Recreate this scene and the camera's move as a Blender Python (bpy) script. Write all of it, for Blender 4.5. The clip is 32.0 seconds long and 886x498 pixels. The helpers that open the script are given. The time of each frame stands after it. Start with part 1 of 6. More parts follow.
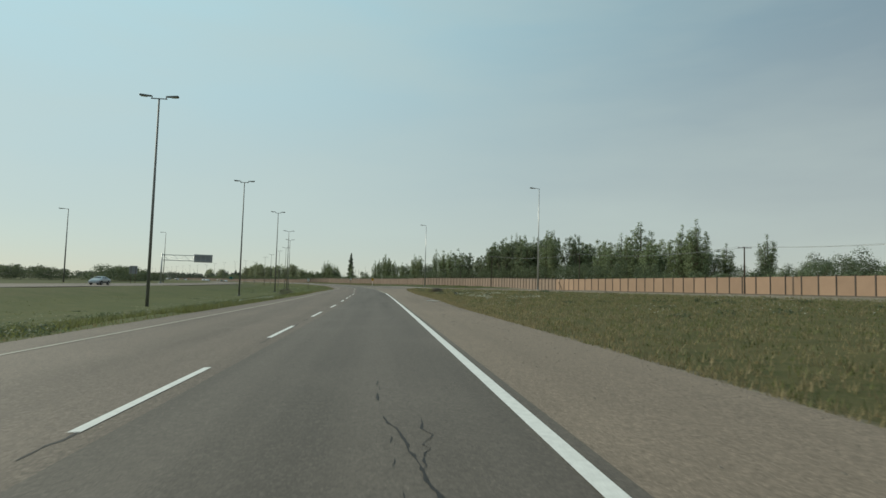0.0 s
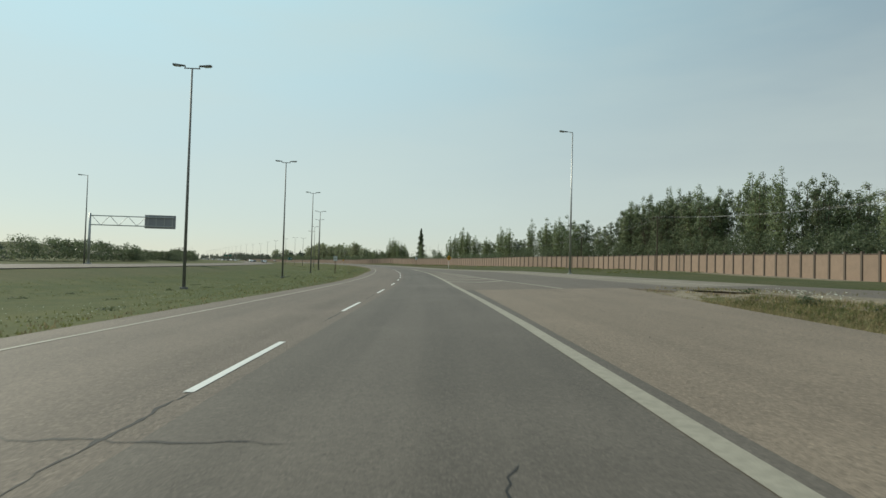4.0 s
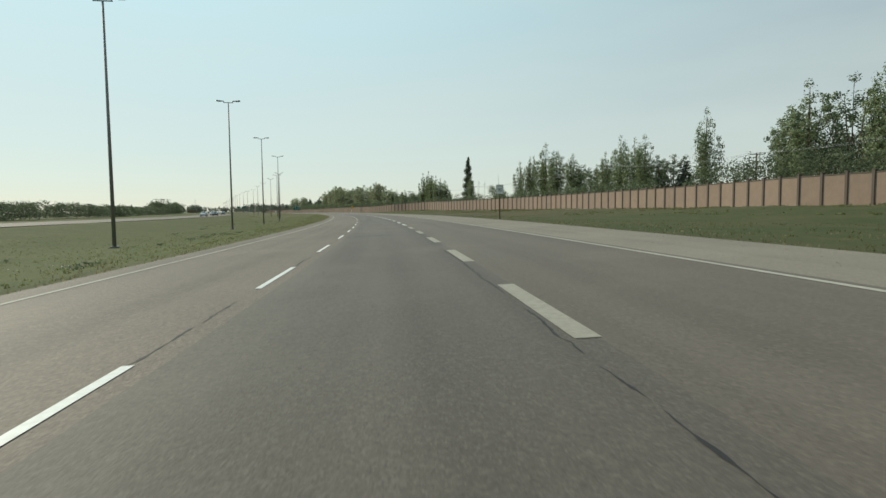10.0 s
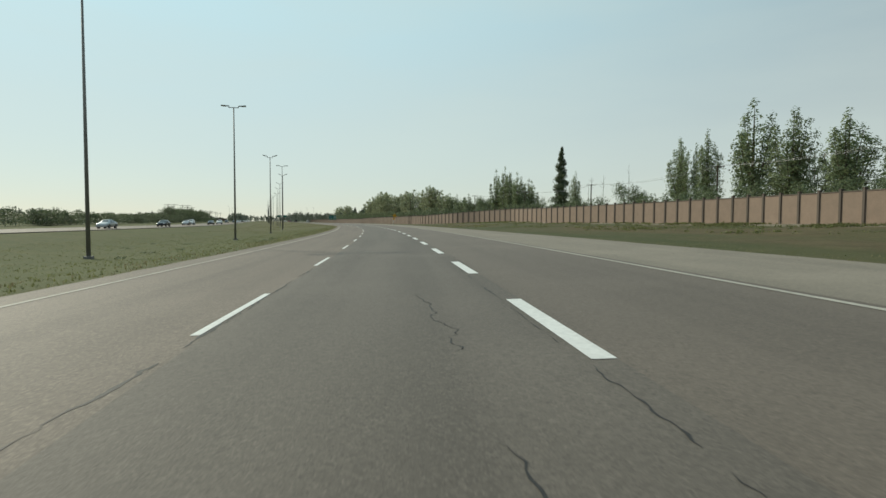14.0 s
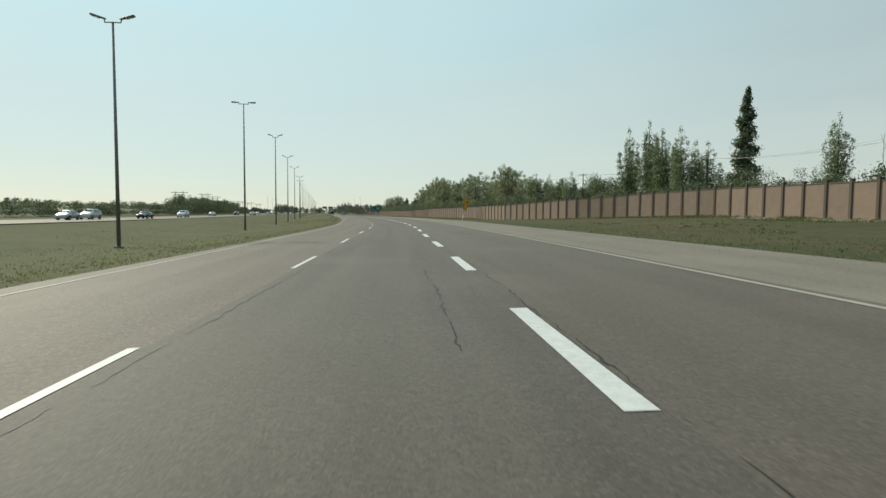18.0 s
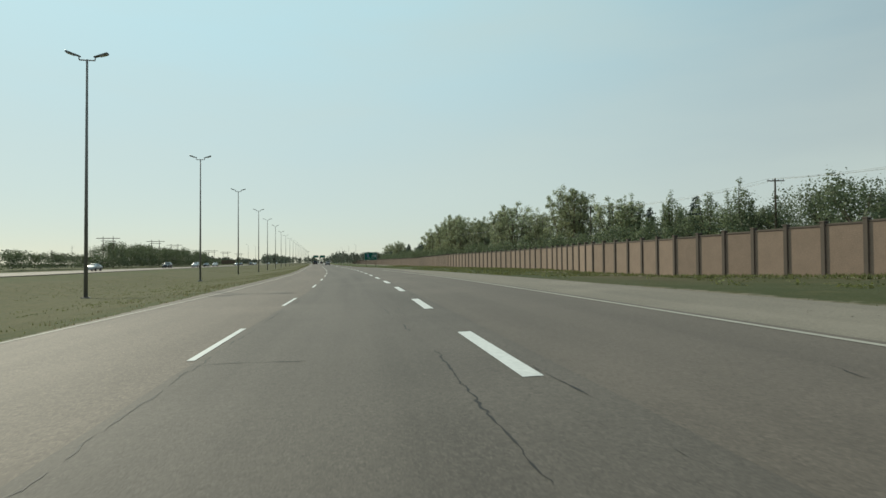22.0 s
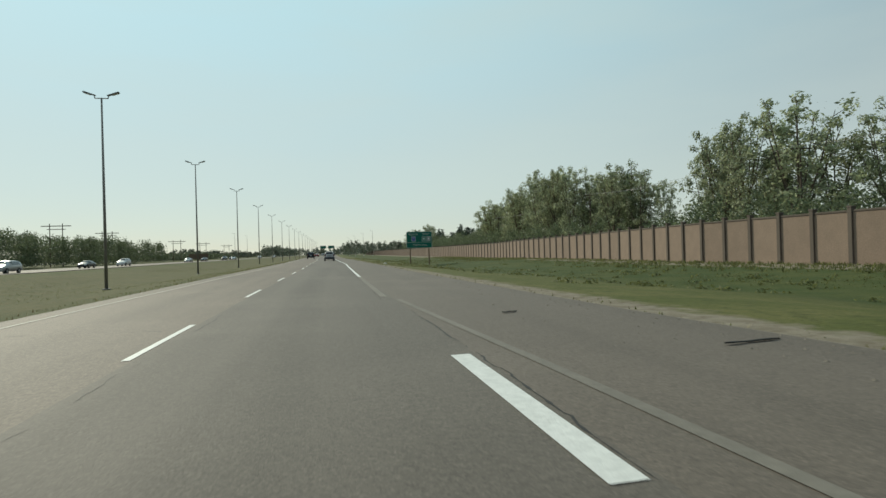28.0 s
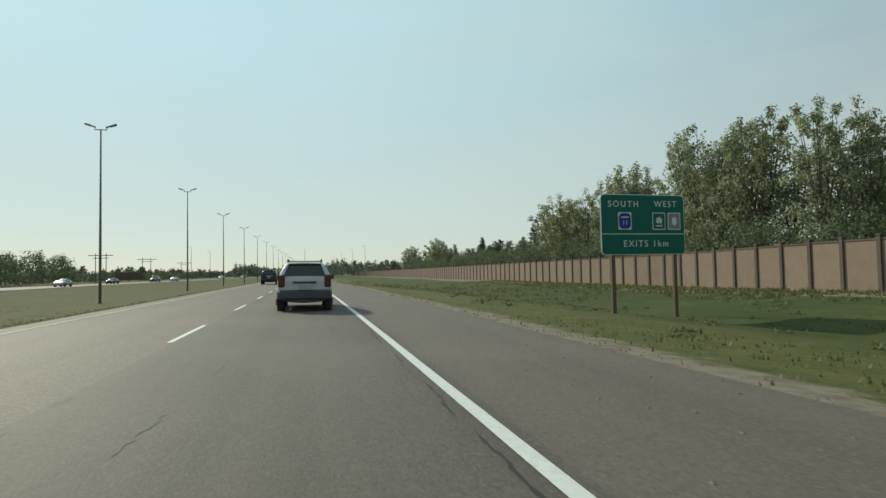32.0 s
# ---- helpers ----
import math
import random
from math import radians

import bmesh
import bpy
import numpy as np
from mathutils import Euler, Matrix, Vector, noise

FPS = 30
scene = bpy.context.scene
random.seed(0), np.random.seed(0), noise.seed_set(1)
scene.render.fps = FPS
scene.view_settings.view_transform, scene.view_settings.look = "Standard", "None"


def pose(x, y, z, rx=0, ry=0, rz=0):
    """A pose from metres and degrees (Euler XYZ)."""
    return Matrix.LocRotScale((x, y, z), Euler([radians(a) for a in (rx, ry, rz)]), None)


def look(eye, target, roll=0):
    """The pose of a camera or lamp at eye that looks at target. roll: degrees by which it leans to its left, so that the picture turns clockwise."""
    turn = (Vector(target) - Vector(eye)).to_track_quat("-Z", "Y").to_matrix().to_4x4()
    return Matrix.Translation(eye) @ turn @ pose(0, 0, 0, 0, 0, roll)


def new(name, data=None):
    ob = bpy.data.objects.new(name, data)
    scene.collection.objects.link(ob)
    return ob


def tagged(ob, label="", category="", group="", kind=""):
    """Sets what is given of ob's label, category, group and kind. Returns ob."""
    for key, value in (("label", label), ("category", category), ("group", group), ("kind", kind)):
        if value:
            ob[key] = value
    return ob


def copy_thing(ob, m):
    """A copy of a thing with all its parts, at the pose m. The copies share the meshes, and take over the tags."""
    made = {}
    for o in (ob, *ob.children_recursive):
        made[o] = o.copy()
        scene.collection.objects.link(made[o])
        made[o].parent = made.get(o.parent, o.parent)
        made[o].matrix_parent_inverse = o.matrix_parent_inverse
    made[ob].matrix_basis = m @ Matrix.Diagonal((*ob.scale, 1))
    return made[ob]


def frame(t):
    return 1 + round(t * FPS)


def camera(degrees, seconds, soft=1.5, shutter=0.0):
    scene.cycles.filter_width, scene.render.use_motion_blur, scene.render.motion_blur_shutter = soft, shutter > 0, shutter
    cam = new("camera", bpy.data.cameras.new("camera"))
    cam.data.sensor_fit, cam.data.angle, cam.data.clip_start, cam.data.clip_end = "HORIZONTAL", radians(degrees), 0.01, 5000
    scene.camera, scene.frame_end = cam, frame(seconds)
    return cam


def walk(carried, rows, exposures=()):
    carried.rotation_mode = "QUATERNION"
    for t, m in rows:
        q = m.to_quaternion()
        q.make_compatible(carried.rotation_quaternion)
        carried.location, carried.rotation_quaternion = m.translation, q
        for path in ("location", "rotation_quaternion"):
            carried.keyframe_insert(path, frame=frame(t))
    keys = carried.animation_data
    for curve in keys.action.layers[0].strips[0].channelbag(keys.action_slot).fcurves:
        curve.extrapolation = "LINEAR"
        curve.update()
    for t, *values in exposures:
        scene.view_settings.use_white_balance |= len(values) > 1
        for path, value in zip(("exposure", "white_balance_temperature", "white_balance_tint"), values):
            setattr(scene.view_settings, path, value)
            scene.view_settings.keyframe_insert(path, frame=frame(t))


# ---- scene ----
cam = camera(75.6, 32.0, soft=1.5, shutter=0.05)
EXPOSURE = 0.0
# seconds, x, y, z, yaw, pitch, lean
PATH = [
    (0, 0.18, 0.00, 1.14, -6.33, 3.66, 1.52),
    (0.5, 0.08, 12.05, 1.14, -3.11, 3.99, 1.39),
    (1, -0.05, 24.05, 1.14, -1.39, 4.38, 1.45),
    (1.5, -0.21, 36.00, 1.14, -0.41, 4.11, 1.92),
    (2, -0.39, 47.90, 1.13, -0.49, 3.03, 2.66),
    (2.5, -0.59, 59.75, 1.13, -1.40, 1.56, 2.78),
    (3, -0.86, 71.55, 1.13, -0.72, 1.33, 2.09),
    (3.5, -1.19, 83.31, 1.13, 0.22, 1.30, 1.50),
    (5.5, -3.34, 129.95, 1.12, 2.84, 3.21, 2.89),
    (6, -4.16, 141.56, 1.11, 3.58, 3.16, 3.53),
    (6.5, -5.16, 153.14, 1.11, 4.25, 2.77, 4.35),
    (7, -6.29, 164.70, 1.11, 5.30, 2.27, 4.74),
    (7.5, -7.56, 176.23, 1.10, 6.39, 1.08, 4.34),
    (8, -8.96, 187.74, 1.10, 6.96, -0.47, 3.55),
    (8.5, -10.29, 199.24, 1.11, 6.88, -2.13, 3.27),
    (9, -11.73, 210.72, 1.12, 5.96, -3.70, 2.42),
    (9.5, -13.29, 222.16, 1.13, 5.01, -4.19, 0.97),
    (10, -14.98, 233.57, 1.14, 4.65, -3.93, -0.52),
    (10.5, -16.94, 244.92, 1.14, 5.01, -3.31, -0.53),
    (11, -19.03, 256.23, 1.14, 6.26, -2.41, -0.50),
    (11.5, -21.23, 267.50, 1.14, 7.80, -1.54, -0.13),
    (12, -23.56, 278.73, 1.14, 8.85, -1.33, 0.48),
    (12.5, -26.02, 289.88, 1.14, 9.65, -1.41, 0.71),
    (13, -28.58, 300.90, 1.13, 9.65, -2.24, 0.76),
    (13.5, -31.21, 311.79, 1.13, 9.52, -2.71, 0.36),
    (15.5, -42.36, 354.20, 1.13, 10.20, -2.87, 0.49),
    (16, -45.31, 364.50, 1.14, 11.46, -2.97, 1.48),
    (16.5, -48.26, 374.69, 1.14, 12.97, -2.88, 1.67),
    (17, -51.29, 384.74, 1.14, 14.28, -3.07, 1.58),
    (17.5, -54.40, 394.66, 1.14, 14.98, -3.25, 1.13),
    (18, -57.60, 404.43, 1.14, 15.09, -3.55, 0.45),
    (18.5, -60.84, 414.06, 1.14, 14.86, -3.58, -0.32),
    (19, -64.13, 423.57, 1.14, 14.62, -2.97, -0.74),
    (19.5, -67.44, 432.95, 1.15, 14.55, -1.80, -0.80),
    (20, -70.76, 442.21, 1.15, 14.60, -0.22, -0.87),
    (20.5, -74.42, 451.26, 1.14, 14.66, 1.07, -0.80),
    (21, -78.16, 460.22, 1.14, 14.66, 1.80, -0.74),
    (21.5, -82.00, 469.09, 1.13, 14.71, 1.61, -0.52),
    (22, -85.94, 477.84, 1.13, 14.95, 1.23, -0.44),
    (22.5, -89.67, 486.63, 1.13, 15.45, 0.90, -0.28),
    (23, -93.47, 495.34, 1.13, 15.88, 0.37, 0.31),
    (23.5, -97.32, 503.97, 1.13, 16.13, -0.20, 0.42),
    (24, -101.19, 512.54, 1.14, 16.10, -0.93, 0.34),
    (24.5, -105.23, 521.03, 1.14, 16.10, -1.48, -0.03),
    (25, -109.34, 529.52, 1.14, 16.23, -1.69, -0.58),
    (25.5, -113.53, 538.02, 1.13, 16.23, -1.55, -1.24),
    (27.5, -130.76, 572.21, 1.14, 16.00, -0.04, -1.82),
    (28, -135.18, 580.81, 1.14, 16.08, 0.18, -1.61),
    (28.5, -139.63, 589.42, 1.14, 16.21, 0.28, -1.46),
    (29, -144.07, 598.02, 1.14, 16.58, 0.55, -1.02),
    (29.5, -148.48, 606.62, 1.14, 17.17, 0.79, -0.71),
    (30, -152.87, 615.22, 1.14, 17.48, 1.00, -0.36),
    (30.5, -157.28, 623.81, 1.14, 17.07, 1.08, -0.15),
    (31, -161.67, 632.39, 1.14, 16.08, 1.24, -0.05),
    (31.5, -166.06, 640.96, 1.14, 14.83, 1.59, -0.50),
    (32, -170.47, 649.52, 1.13, 14.35, 2.30, -1.09),
]


def facing(yaw, pitch):
    a, b = radians(yaw), radians(pitch)
    return Vector((-math.sin(a) * math.cos(b), math.cos(a) * math.cos(b), math.sin(b)))


walk(cam, [(t, look((x, y, z), Vector((x, y, z)) + facing(yaw, pitch) * 10, roll)) for t, x, y, z, yaw, pitch, roll in PATH],
     exposures=[(0, EXPOSURE - 0.14, 6480, -1), (1.5, EXPOSURE - 0.02, 6500, -1), (3, EXPOSURE + 0.05, 6550, 0), (6, EXPOSURE - 0.02, 6520, 0), (8, EXPOSURE, 6560, 0), (9, EXPOSURE + 0.14, 6560, 0), (11, EXPOSURE + 0.16, 6560, 0), (13, EXPOSURE + 0.06, 6560, 0), (19.5, EXPOSURE + 0.1, 6580, -1), (22, EXPOSURE - 0.02, 6560, -1), (32, EXPOSURE, 6560, -1)])

# ---- daylight ----
SUN_ELEVATION, SUN_WAY = radians(30.5), Vector((0.843, -0.537, 0))
HAZE_LOW_AWAY, HAZE_LOW_SUN = (4.9, 4.85, 4.7), (5.35, 5.4, 5.1)
HAZE_HIGH_AWAY, HAZE_HIGH_SUN = (2.05, 2.7, 3.36), (5.1, 7.1, 7.9)
world = bpy.data.worlds.new("world")
scene.world = world
world.use_nodes = True
wn = world.node_tree.nodes
sky = wn.new("ShaderNodeTexSky")
sky.sky_type, sky.sun_disc = "NISHITA", False
sky.sun_elevation, sky.sun_rotation = SUN_ELEVATION, radians(302.5)
sky.altitude, sky.air_density, sky.dust_density, sky.ozone_density = 650, 1.0, 0.28, 1.5
wn["Background"].inputs["Strength"].default_value = 0.115


def sky_link(a, b):
    world.node_tree.links.new(a, b)


def sky_mix(fac, a, b):
    """A mix of two colours; each may be a colour or another node's output."""
    node = wn.new("ShaderNodeMix")
    node.data_type = "RGBA"
    for slot, value in ((0, fac), (6, a), (7, b)):
        if isinstance(value, tuple):
            node.inputs[slot].default_value = (*value, 1)
        elif isinstance(value, float):
            node.inputs[slot].default_value = value
        else:
            sky_link(value, node.inputs[slot])
    return node.outputs[2]


# thin summer haze: pale and warm low down and towards the sun, bluer overhead and away from it
way = wn.new("ShaderNodeTexCoord").outputs["Generated"]
toward = wn.new("ShaderNodeVectorMath")
toward.operation = "DOT_PRODUCT"
sky_link(way, toward.inputs[0])
toward.inputs[1].default_value = (-SUN_WAY.x * 0.93, -SUN_WAY.y * 0.93, 0.37)
near_sun = wn.new("ShaderNodeMapRange")
near_sun.interpolation_type = "SMOOTHSTEP"
near_sun.inputs[1].default_value, near_sun.inputs[2].default_value = -0.3, 1.05
sky_link(toward.outputs["Value"], near_sun.inputs[0])
split = wn.new("ShaderNodeSeparateXYZ")
sky_link(way, split.inputs[0])
height = wn.new("ShaderNodeMapRange")
height.inputs[1].default_value, height.inputs[2].default_value = 0.0, 0.42
sky_link(split.outputs["Z"], height.inputs[0])
low = sky_mix(near_sun.outputs[0], HAZE_LOW_AWAY, HAZE_LOW_SUN)
high = sky_mix(near_sun.outputs[0], HAZE_HIGH_AWAY, HAZE_HIGH_SUN)
haze = sky_mix(height.outputs[0], low, high)
stretch = wn.new("ShaderNodeMapping")
stretch.inputs["Scale"].default_value = (1.0, 1.0, 4.5)
sky_link(way, stretch.inputs["Vector"])
veil = wn.new("ShaderNodeTexNoise")
veil.inputs["Scale"].default_value, veil.inputs["Detail"].default_value, veil.inputs["Roughness"].default_value = 1.7, 5, 0.5
sky_link(stretch.outputs["Vector"], veil.inputs["Vector"])
thin = wn.new("ShaderNodeMapRange")
thin.inputs[1].default_value, thin.inputs[2].default_value, thin.inputs[4].default_value = 0.42, 0.72, 0.42
sky_link(veil.outputs["Fac"], thin.inputs[0])
haze = sky_mix(thin.outputs[0], haze, (5.6, 6.0, 5.7))
sky_link(sky_mix(0.85, sky.outputs["Color"], haze), wn["Background"].inputs["Color"])
sun_data = bpy.data.lights.new("sun", "SUN")
sun_data.energy, sun_data.angle, sun_data.color = 3.4, radians(0.8), (1.0, 0.9, 0.76)
sun = new("sun", sun_data)
sun.matrix_world = look((0, 0, 60), Vector((0, 0, 60)) + SUN_WAY * math.cos(SUN_ELEVATION) - Vector((0, 0, math.sin(SUN_ELEVATION))))


# ---- materials ----
def mat(name, colour, rough=0.8, metal=0.0, noise1=(0.4, 0.25), noise2=(9.0, 0.2), bump=0.15, bump_scale=30.0, vary=0.0, tint=None, spec=0.4, leafy=0.0):
    """A surface with colour variation at two scales, a fine relief and, for repeats, a shade of its own for each piece."""
    m = bpy.data.materials.new(name)
    m.use_nodes = True
    nt = m.node_tree
    n, l = nt.nodes, nt.links
    b = n["Principled BSDF"]
    geo = n.new("ShaderNodeNewGeometry")
    dark = tint or tuple(c * 0.55 for c in colour)
    last = None
    for k, (scale, amount) in enumerate((noise1, noise2)):
        tex = n.new("ShaderNodeTexNoise")
        tex.inputs["Scale"].default_value, tex.inputs["Detail"].default_value = scale, 5
        l.new(geo.outputs["Position"], tex.inputs["Vector"])
        ramp = n.new("ShaderNodeMapRange")
        ramp.inputs[1].default_value, ramp.inputs[2].default_value = 0.32, 0.7
        ramp.inputs[4].default_value = amount
        l.new(tex.outputs["Fac"], ramp.inputs[0])
        mix = n.new("ShaderNodeMix")
        mix.data_type = "RGBA"
        l.new(ramp.outputs[0], mix.inputs[0])
        if last is None:
            mix.inputs[6].default_value = (*colour, 1)
        else:
            l.new(last, mix.inputs[6])
        mix.inputs[7].default_value = (*(dark if k == 0 else tuple(c * 0.5 for c in colour)), 1)
        last = mix.outputs[2]
    if vary:
        info = n.new("ShaderNodeObjectInfo")
        hsv = n.new("ShaderNodeHueSaturation")
        mr = n.new("ShaderNodeMapRange")
        mr.inputs[3].default_value, mr.inputs[4].default_value = 1 - vary, 1 + vary
        l.new(info.outputs["Random"], mr.inputs[0])
        l.new(mr.outputs[0], hsv.inputs["Value"])
        l.new(last, hsv.inputs["Color"])
        last = hsv.outputs["Color"]
    l.new(last, b.inputs["Base Color"])
    b.inputs["Roughness"].default_value, b.inputs["Metallic"].default_value = rough, metal
    b.inputs["Specular IOR Level"].default_value = spec
    if bump:
        tex = n.new("ShaderNodeTexNoise")
        tex.inputs["Scale"].default_value, tex.inputs["Detail"].default_value = bump_scale, 4
        l.new(geo.outputs["Position"], tex.inputs["Vector"])
        bp = n.new("ShaderNodeBump")
        bp.inputs["Strength"].default_value, bp.inputs["Distance"].default_value = bump, 0.02
        l.new(tex.outputs["Fac"], bp.inputs["Height"])
        l.new(bp.outputs["Normal"], b.inputs["Normal"])
    if leafy:
        tr = n.new("ShaderNodeBsdfTranslucent")
        l.new(last, tr.inputs["Color"])
        mx = n.new("ShaderNodeMixShader")
        mx.inputs[0].default_value = leafy
        l.new(b.outputs[0], mx.inputs[1])
        l.new(tr.outputs[0], mx.inputs[2])
        l.new(mx.outputs[0], n["Material Output"].inputs["Surface"])
    return m


def leaf_mat(name, colour, spread=0.35):
    """Foliage: each leaf clump has its own shade, each tree too."""
    m = mat(name, colour, 0.6, 0, (0.25, 0.25), (2.0, 0.15), 0, vary=0.14, spec=0.3, leafy=0.48)
    n, l = m.node_tree.nodes, m.node_tree.links
    geo = n.new("ShaderNodeNewGeometry")
    hsv = n.new("ShaderNodeHueSaturation")
    mr = n.new("ShaderNodeMapRange")
    mr.inputs[3].default_value, mr.inputs[4].default_value = 1 - spread, 1 + spread
    l.new(geo.outputs["Random Per Island"], mr.inputs[0])
    l.new(mr.outputs[0], hsv.inputs["Value"])
    b = n["Principled BSDF"]
    src = b.inputs["Base Color"].links[0].from_socket
    l.new(src, hsv.inputs["Color"])
    l.new(hsv.outputs["Color"], b.inputs["Base Color"])
    for node in n:
        if node.type == "BSDF_TRANSLUCENT":
            l.new(hsv.outputs["Color"], node.inputs["Color"])
    return m


def glass_mat(name, colour, rough=0.05):
    m = bpy.data.materials.new(name)
    m.use_nodes = True
    b = m.node_tree.nodes["Principled BSDF"]
    b.inputs["Base Color"].default_value = (*colour, 1)
    b.inputs["Roughness"].default_value = rough
    b.inputs["Specular IOR Level"].default_value = 0.6
    b.inputs["Coat Weight"].default_value = 0.5
    return m


def asphalt(name, colour, track=0.36, rough=0.76, grain=0.5):
    """Worn asphalt: stones, stains, wheel tracks and long streaks that follow the lanes."""
    m = bpy.data.materials.new(name)
    m.use_nodes = True
    n, l = m.node_tree.nodes, m.node_tree.links
    b = n["Principled BSDF"]
    geo, uv = n.new("ShaderNodeNewGeometry"), n.new("ShaderNodeUVMap")
    uv.uv_map = "lane"

    def tex(scale, detail, source, squash=None):
        t = n.new("ShaderNodeTexNoise")
        t.inputs["Scale"].default_value, t.inputs["Detail"].default_value = scale, detail
        if squash:
            mp = n.new("ShaderNodeMapping")
            mp.inputs["Scale"].default_value = squash
            l.new(source, mp.inputs["Vector"])
            source = mp.outputs["Vector"]
        l.new(source, t.inputs["Vector"])
        return t.outputs["Fac"]

    def blend(fac, lo, hi, amount, base, other):
        r = n.new("ShaderNodeMapRange")
        r.inputs[1].default_value, r.inputs[2].default_value, r.inputs[4].default_value = lo, hi, amount
        l.new(fac, r.inputs[0])
        x = n.new("ShaderNodeMix")
        x.data_type = "RGBA"
        l.new(r.outputs[0], x.inputs[0])
        if isinstance(base, tuple):
            x.inputs[6].default_value = (*base, 1)
        else:
            l.new(base, x.inputs[6])
        x.inputs[7].default_value = (*other, 1)
        return x.outputs[2]

    dark, pale = tuple(c * 0.62 for c in colour), tuple(c * 1.45 for c in colour)
    col = blend(tex(1.0, 4, uv.outputs["UV"], (0.035, 1.1, 1)), 0.42, 0.68, track * 2.2, colour, dark)
    col = blend(tex(0.25, 5, geo.outputs["Position"]), 0.5, 0.75, 0.5, col, pale)
    col = blend(tex(14.0, 3, geo.outputs["Position"]), 0.5, 0.75, 0.35, col, dark)
    stones = n.new("ShaderNodeTexVoronoi")
    stones.inputs["Scale"].default_value = 42.0
    l.new(geo.outputs["Position"], stones.inputs["Vector"])
    shade = n.new("ShaderNodeSeparateColor")
    l.new(stones.outputs["Color"], shade.inputs[0])
    col = blend(shade.outputs[0], 0.6, 1.0, grain * 0.5, col, tuple(c * 1.9 for c in colour))
    col = blend(shade.outputs[1], 0.55, 1.0, grain * 0.6, col, tuple(c * 0.4 for c in colour))
    col = blend(tex(70.0, 2, geo.outputs["Position"]), 0.58, 0.72, grain, col, tuple(c * 2.1 for c in colour))
    col = blend(tex(55.0, 2, geo.outputs["Position"]), 0.55, 0.72, grain, col, tuple(c * 0.35 for c in colour))
    l.new(col, b.inputs["Base Color"])
    b.inputs["Roughness"].default_value, b.inputs["Specular IOR Level"].default_value = rough, 0.3
    bp = n.new("ShaderNodeBump")
    bp.inputs["Strength"].default_value, bp.inputs["Distance"].default_value = 0.45, 0.008
    l.new(tex(60.0, 3, geo.outputs["Position"]), bp.inputs["Height"])
    l.new(bp.outputs["Normal"], b.inputs["Normal"])
    return m


ASPHALT = asphalt("asphalt", (0.150, 0.119, 0.095), grain=0.85)
ASPHALT_OLD = asphalt("asphalt_lane", (0.118, 0.1, 0.084))
ASPHALT_DARK = asphalt("asphalt_merge", (0.132, 0.108, 0.088), 0.22)
SHOULDER = asphalt("shoulder", (0.215, 0.185, 0.148), 0.2, 0.85)
GORE_ASPHALT = asphalt("gore_asphalt", (0.152, 0.124, 0.1), 0.2, 0.8, 0.7)
SHOULDER_BROWN = asphalt("shoulder_brown", (0.2, 0.157, 0.12), 0.2, 0.8, 0.8)
TAR = mat("tar", (0.022, 0.02, 0.019), 0.7, 0, (0.8, 0.2), (12, 0.2), 0.2, 50)
PANEL_NEW = mat("new_panel", (0.36, 0.24, 0.168), 0.9, 0, (0.5, 0.22), (14, 0.22), 0.6, 25, vary=0.08)
PAINT = mat("road_paint", (0.72, 0.71, 0.68), 0.6, 0, (0.5, 0.15), (14, 0.35), 0.25, 60, tint=(0.5, 0.48, 0.44))
PAINT_FAINT = mat("faint_road_paint", (0.2, 0.178, 0.148), 0.8, 0, (0.6, 0.5), (10, 0.45), 0.3, 60)
PAINT_CREAM = mat("cream_road_paint", (0.34, 0.31, 0.25), 0.75, 0, (0.8, 0.3), (12, 0.45), 0.3, 60, tint=(0.24, 0.215, 0.175))
PAINT_WORN = mat("worn_road_paint", (0.44, 0.41, 0.35), 0.75, 0, (0.6, 0.5), (10, 0.45), 0.3, 60)
CONCRETE_POST = mat("post_concrete", (0.115, 0.09, 0.073), 0.85, 0, (0.6, 0.3), (9, 0.2), 0.25, 40, vary=0.12)
PANEL = mat("panel", (0.282, 0.205, 0.157), 0.9, 0, (1.1, 0.3), (11, 0.34), 1.0, 14, vary=0.07)
POLE_DARK = mat("weathered_steel", (0.25, 0.24, 0.225), 0.65, 0.3, (0.5, 0.3), (6, 0.2), 0.1, 30)
POLE_GREY = mat("galvanised_steel", (0.5, 0.5, 0.49), 0.45, 0.6, (0.5, 0.2), (8, 0.2), 0.05, 30)
HEAD = mat("lamp_head_metal", (0.2, 0.2, 0.195), 0.5, 0.4, (2, 0.2), (12, 0.2), 0.05, 30)
LENS = mat("lamp_lens", (0.55, 0.55, 0.5), 0.2, 0, (2, 0.1), (9, 0.1), 0)
WOOD = mat("pole_wood", (0.10, 0.075, 0.055), 0.9, 0, (0.8, 0.3), (9, 0.3), 0.4, 30)
WOOD_POST = mat("sign_post_wood", (0.17, 0.12, 0.085), 0.9, 0, (0.8, 0.3), (9, 0.3), 0.4, 30)
WIRE = mat("wire_metal", (0.25, 0.25, 0.25), 0.4, 0.7, (1, 0.1), (5, 0.1), 0)
SIGN_GREEN = mat("sign_green", (0.0, 0.13, 0.095), 0.5, 0, (1.2, 0.15), (9, 0.15), 0.03, 30)
SIGN_WHITE = mat("sign_white", (0.75, 0.77, 0.74), 0.5, 0, (1.2, 0.1), (9, 0.1), 0.02, 30)
SIGN_YELLOW = mat("sign_yellow", (0.72, 0.36, 0.015), 0.5, 0, (1.2, 0.12), (9, 0.12), 0.02, 30)
